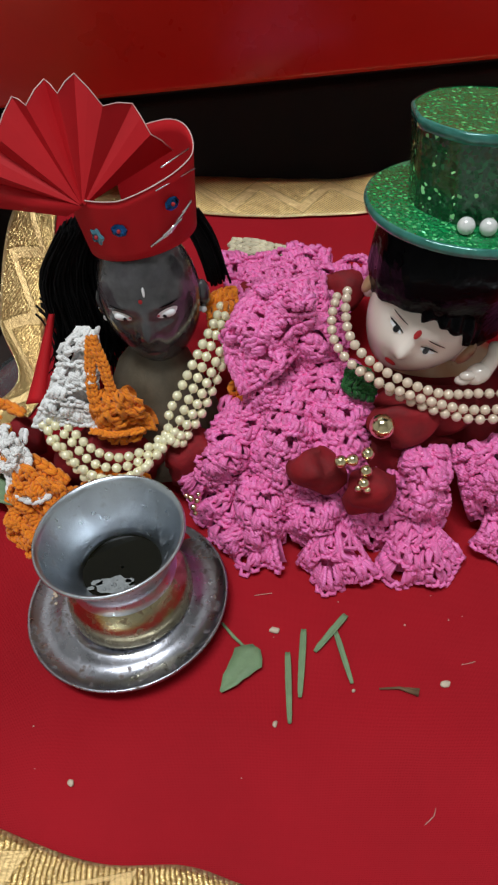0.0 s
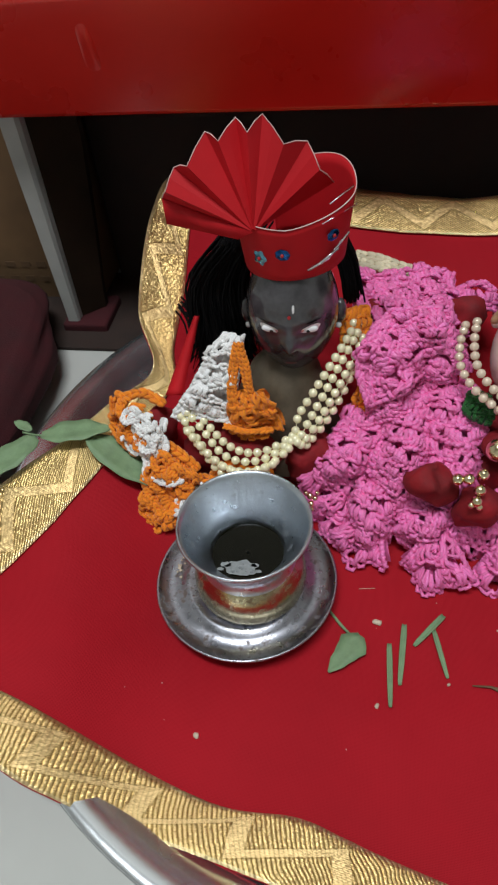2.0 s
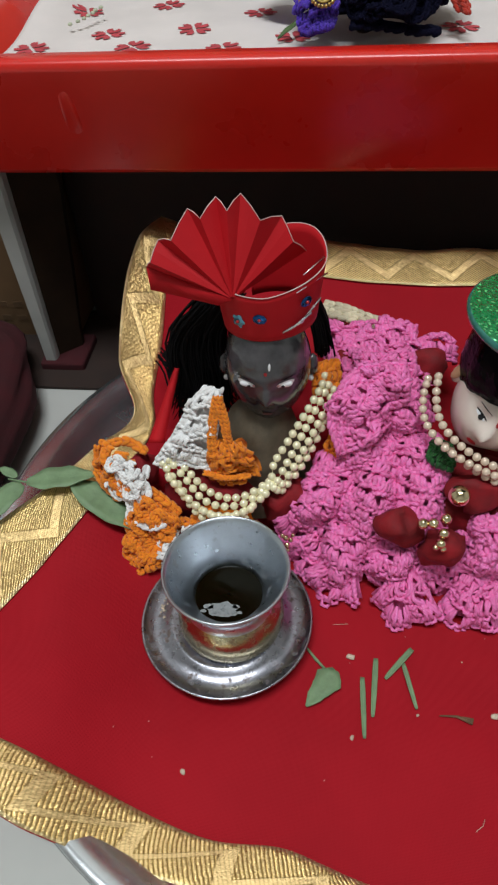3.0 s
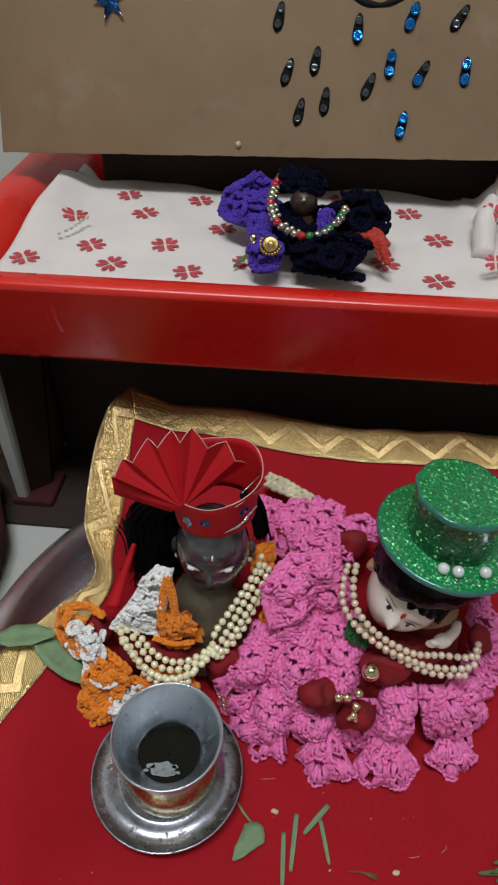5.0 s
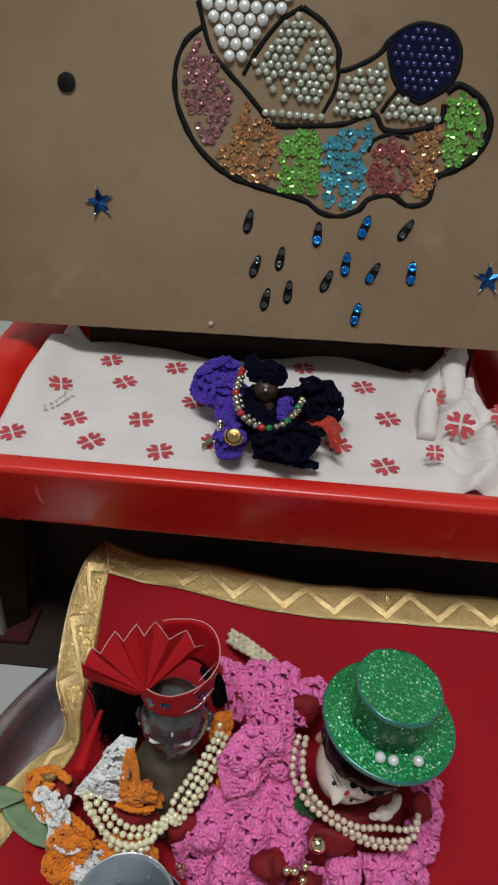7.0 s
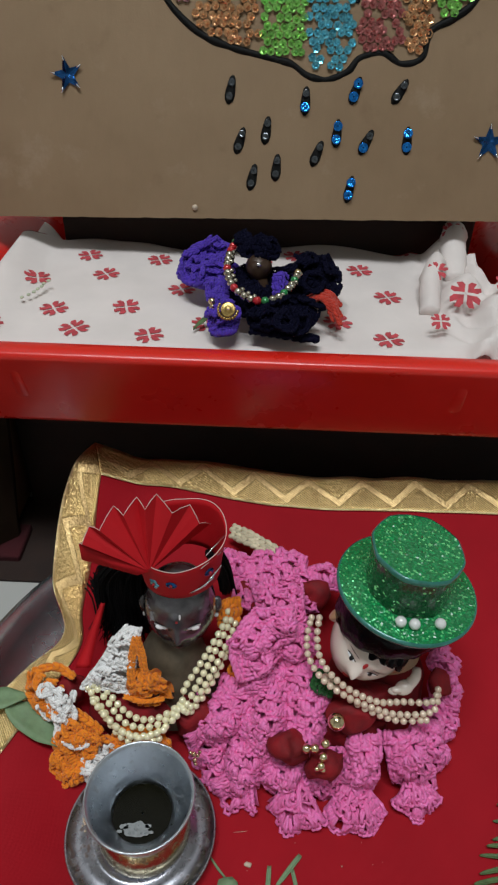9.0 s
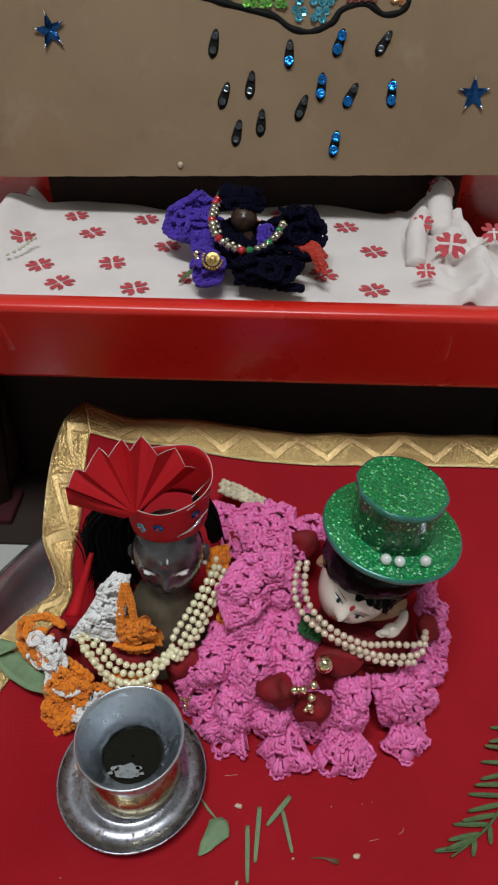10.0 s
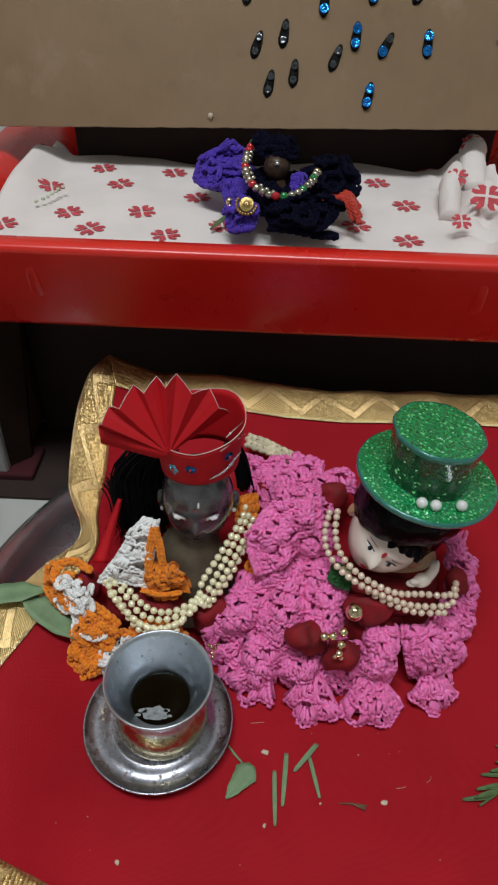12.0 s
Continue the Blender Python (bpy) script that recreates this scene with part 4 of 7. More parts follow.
def paper_hat():
    base = empty("paper_turban", (-0.036, 0.197, 0.111), "red paper turban with a pleated fan on the dark doll", "paper hat")
    # the band: a sheet bent round the head, slightly conical
    cx, cy = -0.0360, 0.2025
    n, k = 56, 9
    mb, pts = MB(), []
    for j in range(k):
        v = j / (k - 1)
        for i in range(n):
            a = math.radians(-212 + 330 * i / (n - 1))
            rx, ry = 0.0192 + 0.003 * v, 0.0178 + 0.0030 * v
            x, y = cx + rx * math.cos(a), cy + ry * math.sin(a)
            front = max(0.0, -math.sin(a))
            z0 = 0.1100 + 0.004 * (math.cos(a) + 0.3) * 0.4
            top = 0.1318 + 0.0055 * max(0.0, math.cos(a)) + 0.007 * sstep(-0.2, 0.9, math.sin(a))
            pts.append((x, y, z0 + (top - z0) * v))
    b = mb.grid(pts, n, k)
    band = under(put("band", mb, M_PAPER, label="bent red paper band", solid=0.0004), base)
    mb = MB()
    mb.tube([Vector(p) + Vector((0, 0, 0.0002)) for p in pts[(k - 1) * n:]], 0.0002, 6)
    under(put("cut_edge", mb, M_PAPER_EDGE, label="pale cut edge"), base)
    # pleated fan
    apex = Vector((-0.0480, 0.1835, 0.1305))
    tips = [(-0.0806, 0.1905, 0.1395), (-0.0750, 0.1915, 0.1500), (-0.0635, 0.1945, 0.1605), (-0.0535, 0.1975, 0.1635), (-0.0450, 0.2000, 0.1635), (-0.0310, 0.2060, 0.1520), (-0.0220, 0.2110, 0.1350)]
    dips = [((Vector(a) + Vector(b)) / 2 + Vector((0, -0.0058, -0.0030 if k < 4 else 0.0))) for k, (a, b) in enumerate(zip(tips[1:], tips[2:]))]
    order = [tips[0], (-0.0778, 0.1860, 0.1440), tips[1], dips[0], tips[2], dips[1], tips[3], dips[2], tips[4], dips[3], tips[5], dips[4], tips[6]]
    mb = MB()
    m = 10
    edge = []
    for a, c in zip(order, order[1:]):
        A, C = Vector(a), Vector(c)
        edge += [A, A.lerp(C, 0.5) + Vector((0, 0, 0.0006))]
    edge.append(Vector(order[-1]))
    mb.grid([apex.lerp(e, 0.03 + 0.97 * j / (m - 1)) for j in range(m) for e in edge], len(edge), m)
    under(put("pleated_fan", mb, M_PAPER, label="pleated red paper fan", solid=0.00035, smooth=False), base)
    mb = MB()
    mb.tube(edge, 0.00018, 6)
    under(put("fan_edge", mb, M_PAPER_EDGE, label="pale cut edge of the fan"), base)
    # wing of paper that ties the fan to the band
    mb = MB()
    a, b2, c2 = Vector(tips[0]), Vector((-0.0800, 0.1888, 0.1308)), Vector((-0.0535, 0.1832, 0.1280))
    mb.grid([a, a.lerp(apex, 0.5), apex, b2, b2.lerp(c2, 0.5), c2], 3, 2)
    under(put("fold", mb, M_PAPER, solid=0.0004), base)
    # sequins and silver strips on the band
    def on_band(a, z, lift=0.0006):
        v = (z - 0.1125) / 0.018
        return Vector((cx + (0.0192 + 0.003 * v + lift) * math.cos(a), cy + (0.0178 + 0.003 * v + lift) * math.sin(a), z)), Vector((math.cos(a), math.sin(a), 0))
    for nm, a, z, mat, flower in (("sequin", math.radians(-121), 0.1192, M_FOIL_PALE, True), ("sequin", math.radians(-96), 0.1222, M_FOIL, False), ("sequin", math.radians(-47), 0.1275, M_FOIL, False)):
        p, nrm = on_band(a, z)
        q = nrm.to_track_quat("Z", "Y").to_matrix().to_4x4()
        q.translation = p
        mb = MB()
        ring = 30
        pts = []
        for rr, zz in ((0.0006, 0.0004), (0.0019, 0.0005), (0.0027, 0.0)):
            for i in range(ring):
                t = 2 * math.pi * i / ring
                r2 = rr * (1 + (0.16 * math.cos(5 * t) if flower else 0.04 * math.cos(7 * t)))
                pts.append(q @ Vector((r2 * math.cos(t), r2 * math.sin(t) * (1 if flower else 0.8), zz)))
        mb.grid(pts, ring, 3, 0, True)
        mb.ball(q @ Vector((0, 0, 0.0006)), 0.0007, 8, 5, 1)
        under(put(nm, mb, [mat, M_RED_PAINT], label="pale blue flower sequin" if flower else "dark blue sequin"), base)
    mb = MB()
    mb.tube([on_band(math.radians(-72), 0.1150, 0.0008)[0], on_band(math.radians(-52), 0.1185, 0.0012)[0], on_band(math.radians(-25), 0.1252, 0.0012)[0]], [0.0004, 0.0007, 0.0004], 6)
    mb.tube([on_band(math.radians(-60), 0.1178, 0.0014)[0], on_band(math.radians(-40), 0.1215, 0.0016)[0]], 0.0005, 6)
    under(put("silver_strip", mb, M_SILVER_LINE, label="silver tinsel strip"), base)
    mb = MB()
    mb.tube([on_band(math.radians(-60), 0.1335, 0.0005)[0], on_band(math.radians(-15), 0.134, 0.0006)[0]], 0.00025, 5)
    mb.tube([on_band(math.radians(-50), 0.139, -0.002)[0] , on_band(math.radians(-10), 0.1395, -0.002)[0]], 0.00025, 5)
    under(put("pin", mb, M_SILVER_LINE, label="thin steel pin"), base)


M_FOIL_PALE = plain("pale_blue_foil", (0.16, 0.42, 0.55), 0.2, 0.7, 260, 0.5, 0.15)
paper_hat()


def top_hat():
    q = HAT
    base = empty("top_hat", HAT_AT, "green glitter top hat with pearls on the fair doll", "hat")
    mb = MB()
    mb.lathe([(0.0150, -0.0002), (0.0322, -0.0012), (0.0332, -0.0008), (0.0336, 0.0004), (0.0334, 0.0016), (0.0326, 0.0021), (0.0150, 0.0020)], 96, 0, q)
    for k in range(len(mb.f)):
        if k // 96 in (1, 2, 3, 4):
            mb.m[k] = 1
    under(put("brim", mb, [M_HAT, M_HAT_EDGE], label="flat glitter brim"), base)
    n, hgt = 72, 0.0278

    def side(i):
        """The film is creased, so the crown is a rounded, uneven octagon."""
        a = 2 * math.pi * i / n
        f = ((a + 0.35 + 0.10 * math.sin(a * 2)) % (math.pi / 4)) - math.pi / 8
        return a, 0.985 / math.cos(f) ** 0.42

    def ring(r, z):
        return [q @ Vector((r * side(i)[1] * math.cos(side(i)[0]) - 0.0018 * z / hgt, r * side(i)[1] * math.sin(side(i)[0]), z)) for i in range(n)]
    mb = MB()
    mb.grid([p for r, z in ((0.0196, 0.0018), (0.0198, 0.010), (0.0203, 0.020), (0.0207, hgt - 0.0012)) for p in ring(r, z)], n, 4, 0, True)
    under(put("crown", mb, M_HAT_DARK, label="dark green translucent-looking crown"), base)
    mb = MB()
    mb.grid([p for r, z in ((0.0207, hgt - 0.0026), (0.0212, hgt - 0.0022), (0.0213, hgt - 0.0004), (0.0210, hgt + 0.0004), (0.0203, hgt + 0.0006)) for p in ring(r, z)], n, 5, 0, True)
    under(put("crown_edge", mb, M_HAT_EDGE, label="thick teal edge of the crown"), base)
    mb = MB()
    mb.grid([p for r, z in ((0.0206, hgt + 0.0004), (0.012, hgt + 0.0003), (0.0003, hgt + 0.0002)) for p in ring(r, z)], n, 3, 0, True)
    under(put("crown_top", mb, M_HAT, label="glitter lid"), base)
    for x, y in ((-0.0070, -0.0236), (-0.0008, -0.0242), (0.0112, -0.0225)):
        mb = MB()
        mb.ball(q @ Vector((x, y, 0.0044)), 0.0026, 18, 12)
        under(put("hat_pearl", mb, M_PEARL_WHITE, label="glued white pearl"), base)


top_hat()


# ---- clothes and garlands of the dark doll ----
def garland():
    rnd = random.Random(2)
    base = empty("pearl_garland", (-0.05, 0.16, 0.02), "cream pearl garland of several strands round the dark doll", "necklace")
    ends_l, mids = (-0.084, 0.172, 0.050), None
    rows = [
        [(-0.0835, 0.1720, 0.0510), (-0.0770, 0.1660, 0.0460), (-0.0670, 0.1570, 0.0400), (-0.0560, 0.1540, 0.0380), (-0.0450, 0.1560, 0.0400), (-0.0365, 0.1620, 0.0450)],
        [(-0.0800, 0.1735, 0.0530), (-0.0720, 0.1680, 0.0480), (-0.0640, 0.1610, 0.0430), (-0.0550, 0.1585, 0.0415), (-0.0450, 0.1600, 0.0430), (-0.0355, 0.1655, 0.0475)],
        [(-0.0770, 0.1760, 0.0550), (-0.0690, 0.1700, 0.0500), (-0.0620, 0.1655, 0.0465), (-0.0540, 0.1625, 0.0450), (-0.0450, 0.1630, 0.0460), (-0.0350, 0.1680, 0.0490)],
        [(-0.0800, 0.1680, 0.0445), (-0.0720, 0.1600, 0.0400), (-0.0640, 0.1535, 0.0350), (-0.0550, 0.1510, 0.0335), (-0.0450, 0.1530, 0.0360)],
        [(-0.0785, 0.1640, 0.0470), (-0.0700, 0.1575, 0.0430), (-0.0610, 0.1535, 0.0395), (-0.0520, 0.1525, 0.0385), (-0.0420, 0.1560, 0.0420)],
        [(-0.0345, 0.1655, 0.0480), (-0.0355, 0.1720, 0.0540), (-0.0300, 0.1770, 0.0620), (-0.0220, 0.1850, 0.0720), (-0.0150, 0.1960, 0.0790), (-0.0135, 0.2050, 0.0800)],
        [(-0.0330, 0.1640, 0.0470), (-0.0290, 0.1700, 0.0530), (-0.0230, 0.1780, 0.0620), (-0.0170, 0.1870, 0.0710), (-0.0110, 0.1980, 0.0780), (-0.0100, 0.2060, 0.0785)],
        [(-0.0310, 0.1640, 0.0450), (-0.0240, 0.1700, 0.0520), (-0.0180, 0.1775, 0.0600), (-0.0120, 0.1870, 0.0680), (-0.0080, 0.1970, 0.0740), (-0.0085, 0.2060, 0.0760)],
        [(-0.0280, 0.1660, 0.0430), (-0.0200, 0.1720, 0.0500), (-0.0140, 0.1800, 0.0570), (-0.0100, 0.1880, 0.0640)],
    ]
    # the front swag hangs close together
    for row in rows[1:5]:
        for k, p in enumerate(row):
            m = rows[0][k]
            row[k] = tuple(m[c] + 0.74 * (p[c] - m[c]) for c in range(3))
    for row in rows[5:]:
        for k, (x, y, z) in enumerate(row):
            m = rows[6][min(k, 5)]
            row[k] = tuple(m[c] + 0.70 * ((x, y, z)[c] - m[c]) for c in range(3)) if row is not rows[6] else row[k]
    for row in rows:
        mb = MB()
        strand(mb, row, 0.00188)
        under(put("pearl_strand", mb, M_PEARL), base)


def doll_shawl():
    rnd = random.Random(5)
    base = empty("crochet_shawl", (-0.07, 0.17, 0.02), "white and orange crocheted dress on the dark doll", "doll dress")
    mb = MB()
    knit(mb, flounce((-0.0625, 0.1880, 0.0830), (-0.0555, 0.1870, 0.0840), (-0.0850, 0.1755, 0.0510), (-0.0590, 0.1730, 0.0490), (-0.002, -0.005, 0.004), 1.2, 0.0005, 0.0, 1.2, 0.6, 0.0, 0.0012), 0.00100, rnd, 0.0048, 0.0021, 0.16)
    stitches(mb, lump((-0.0990, 0.1670, 0.0420), (0.009, -0.003, 0.0), (0, 0.004, 0.008), (0, -0.003, 0.003), seed=3.1), 5, 4, 0.0012, rnd, 0, 0.1)
    stitches(mb, lump((-0.0760, 0.1490, 0.0160), (0.009, 0.0, 0.0), (0, 0.006, 0.008), (0, -0.003, 0.004), seed=4.4), 5, 4, 0.0012, rnd, 0, 0.1)
    for c, ax, ay, az, sd, cnt in (((-0.0990, 0.1670, 0.0440), (0.010, -0.003, 0.0), (0, 0.004, 0.008), (0, -0.004, 0.004), 3.1, 8), ((-0.0760, 0.1490, 0.0180), (0.010, 0.0, 0.0), (0, 0.006, 0.008), (0, -0.003, 0.005), 4.4, 8)):
        loops(mb, lump(c, ax, ay, az, seed=sd), cnt, 0.0046, 0.00085, rnd)
    for path in ([(-0.1090, 0.1690, 0.0450), (-0.1000, 0.1640, 0.0440), (-0.0920, 0.1640, 0.0470), (-0.0900, 0.1690, 0.0510)], [(-0.0960, 0.1540, 0.0330), (-0.0880, 0.1500, 0.0320), (-0.0810, 0.1510, 0.0340)], [(-0.0850, 0.1430, 0.0210), (-0.0760, 0.1420, 0.0230), (-0.0680, 0.1440, 0.0240), (-0.0630, 0.1480, 0.0270)], [(-0.1020, 0.1640, 0.0400), (-0.0980, 0.1590, 0.0360), (-0.0990, 0.1540, 0.0300)]):
        chain(mb, path, 0.0012, rnd)
    under(put("white_panel", mb, M_WHITE_YARN, label="loose white crochet"), base)
    mb = MB()
    for path in ([(-0.0570, 0.1830, 0.0850), (-0.0590, 0.1790, 0.0760), (-0.0600, 0.1750, 0.0660), (-0.0590, 0.1720, 0.0580)],
                 [(-0.0570, 0.1830, 0.0850), (-0.0545, 0.1790, 0.0760), (-0.0530, 0.1755, 0.0670), (-0.0500, 0.1725, 0.0600)],
                 [(-0.0590, 0.1725, 0.0560), (-0.0510, 0.1715, 0.0600), (-0.0440, 0.1730, 0.0550)],
                 [(-0.0640, 0.1715, 0.0500), (-0.0550, 0.1695, 0.0490), (-0.0450, 0.1715, 0.0490)]):
        for dx in (-0.0008, 0.0008):
            chain(mb, [(x + dx, y - 0.0028, z) for x, y, z in path], 0.00085, rnd)
    knit(mb, flounce((-0.0600, 0.1755, 0.0640), (-0.0480, 0.1755, 0.0640), (-0.0620, 0.1715, 0.0440), (-0.0410, 0.1715, 0.0470), (0, -0.003, 0.001), 1.5, 0.0010, 0.0, 2.0, 0.5, 0.0, 0.0030), 0.00115, rnd, 0.0050, 0.0026, 0.12)
    under(put("orange_braid", mb, M_ORANGE, label="orange crochet braid over the shoulder"), base)
    mb = MB()
    for path in ([(-0.1160, 0.1730, 0.0440), (-0.1130, 0.1790, 0.0520), (-0.1010, 0.1800, 0.0560), (-0.0920, 0.1760, 0.0540)],
                 [(-0.1160, 0.1730, 0.0440), (-0.1120, 0.1680, 0.0400), (-0.1040, 0.1630, 0.0360)],
                 [(-0.0960, 0.1660, 0.0420), (-0.0970, 0.1560, 0.0280), (-0.0930, 0.1470, 0.0180), (-0.0870, 0.1430, 0.0160)],
                 [(-0.0960, 0.1660, 0.0420), (-0.0850, 0.1620, 0.0400), (-0.0760, 0.1580, 0.0340)],
                 [(-0.0870, 0.1430, 0.0160), (-0.0820, 0.1500, 0.0240), (-0.0760, 0.1560, 0.0300), (-0.0680, 0.1550, 0.0280)],
                 [(-0.0700, 0.1470, 0.0230), (-0.0560, 0.1480, 0.0250), (-0.0400, 0.1500, 0.0260)],
                 [(-0.0700, 0.1520, 0.0280), (-0.0560, 0.1520, 0.0290), (-0.0400, 0.1540, 0.0300)]):
        chain(mb, path, 0.00145, rnd)
    stitches(mb, lump((-0.0870, 0.1570, 0.0290), (0.011, -0.002, 0), (0, 0.007, 0.009), (0, -0.002, 0.002), seed=6.0), 6, 5, 0.0009, rnd, 0, 0.35)
    stitches(mb, lump((-0.0900, 0.1490, 0.0160), (0.008, 0, 0), (0, 0.005, 0.007), (-0.001, -0.004, 0.003), seed=7.0), 5, 4, 0.0014, rnd, 0, 0.08)
    stitches(mb, lump((-0.0560, 0.1560, 0.0270), (0.016, 0, 0), (0, 0.006, 0.007), (0, -0.003, 0.004), seed=8.0), 9, 4, 0.0014, rnd, 0, 0.08)
    for c, ax, ay, az, sd, cnt in (((-0.0870, 0.1560, 0.0320), (0.012, -0.002, 0), (0, 0.007, 0.010), (0, -0.002, 0.003), 6.0, 6), ((-0.0900, 0.1480, 0.0180), (0.009, 0, 0), (0, 0.005, 0.008), (-0.001, -0.002, 0.002), 7.0, 6), ((-0.1060, 0.1720, 0.0440), (0.010, -0.003, 0), (0, 0.006, 0.008), (0, -0.004, 0.005), 7.7, 5)):
        loops(mb, lump(c, ax, ay, az, seed=sd), cnt + 3, 0.0048, 0.0010, rnd)
    under(put("orange_trim", mb, M_ORANGE, label="orange crochet hem"), base)
    mb = MB()
    stitches(mb, lump((-0.0050, 0.1870, 0.0480), (0.008, 0.001, 0.001), (0, 0.006, 0.012), (0.002, -0.005, 0.002), seed=9.0), 5, 6, 0.0014, rnd)
    stitches(mb, lump((-0.0120, 0.2060, 0.0760), (0.006, 0.001, 0.001), (0, 0.004, 0.006), (0.0, -0.004, 0.002), seed=9.5), 4, 4, 0.0013, rnd)
    under(put("orange_sleeve", mb, M_ORANGE, label="orange crochet sleeve"), base)
    for c, s in (((-0.0950, 0.1760, 0.0400), (0.0085, 0.007, 0.009)), ((-0.0280, 0.1700, 0.0320), (0.012, 0.010, 0.012)), ((0.0060, 0.2130, 0.0630), (0.009, 0.008, 0.012)), ((-0.0620, 0.1750, 0.0280), (0.024, 0.014, 0.016))):
        mb = MB()
        mb.ball(c, s, 20, 12)
        for k, p in enumerate(mb.v):
            q = Vector(p)
            mb.v[k] = tuple(q + Vector((nz(q.x, q.y, q.z, 140), nz(q.y, q.z, q.x, 140), nz(q.z, q.x, q.y, 140))) * 0.0034)
        under(put("velvet_lining", mb, M_VELVET, label="dark red velvet lining"), base)
    mb = MB()
    P = spline([(-0.0790, 0.2040, 0.0800), (-0.0835, 0.1940, 0.0670), (-0.0880, 0.1820, 0.0540)], 12)
    pts = []
    for k, p in enumerate(P):
        w = 0.0008 + 0.00028 * k
        pts += [p + Vector((-w, 0.0006 * math.sin(k), 0)), p + Vector((0, -0.0008, 0.0004)), p + Vector((w, 0, 0))]
    mb.grid(pts, 3, 12)
    under(put("red_strap", mb, M_PAPER, label="shiny red ribbon strap", solid=0.0005), base)
    mb = MB()
    for p, r in (((-0.0270, 0.1500, 0.0300), 0.0014), ((-0.0250, 0.1505, 0.0280), 0.0012), ((-0.0265, 0.1490, 0.0260), 0.0014), ((-0.0285, 0.1500, 0.0315), 0.0011), ((-0.0262, 0.1485, 0.0232), 0.0011), ((-0.0240, 0.1508, 0.0312), 0.0010)):
        mb.ball(p, r, 10, 7)
    under(put("gilt_trinket", mb, M_GOLD_BEAD, label="little gilt bead trinket"), base)


def doll_hair():
    rnd = random.Random(8)
    base = empty("black_wig", (-0.07, 0.215, 0.06), "black yarn hair hanging behind the dark doll", "hair")
    mb = MB()
    for k in range(620):
        t = rnd.random()
        a = Vector((-0.052 - 0.010 * t + rnd.gauss(0, 0.003), 0.206 + 0.014 * rnd.random(), 0.116 - 0.006 * t))
        b = a + Vector((-0.010 - 0.006 * t + rnd.gauss(0, 0.0012), 0.004 + rnd.gauss(0, 0.001), -0.022))
        c = b + Vector((-0.006 * rnd.random() + 0.004, -0.006, -0.020 - 0.008 * rnd.random()))
        d = c + Vector((0.004 * rnd.gauss(0, 1), -0.004 + 0.002 * rnd.gauss(0, 1), -0.008 - 0.008 * rnd.random()))
        mb.tube(spline([a, b, c, d], 9), [0.0004, 0.0005, 0.0006, 0.0006, 0.0006, 0.0005, 0.0005, 0.0004, 0.0002], 4)
    under(put("back_hair", mb, M_HAIR, kind="stuff"), base)
    mb = MB()
    for k in range(170):
        a = Vector((-0.022 + rnd.gauss(0, 0.0015), 0.212 + 0.006 * rnd.random(), 0.112))
        mb.tube(spline([a, a + Vector((0.005, -0.002, -0.010)), a + Vector((0.007 + 0.002 * rnd.random(), -0.003, -0.022 - 0.006 * rnd.random()))], 7), 0.0005, 4)
    under(put("side_lock", mb, M_HAIR, kind="stuff"), base)
    mb = MB()
    for k in range(150):
        a = Vector((-0.086 + rnd.gauss(0, 0.003), 0.226 + rnd.gauss(0, 0.003), 0.070 + rnd.gauss(0, 0.003)))
        mb.tube(spline([a, a + Vector((0.004, -0.003, -0.004)), a + Vector((0.008, -0.012, -0.012))], 6), 0.00045, 4)
    under(put("tassel", mb, M_HAIR, kind="stuff"), base)


garland()
doll_shawl()
doll_hair()


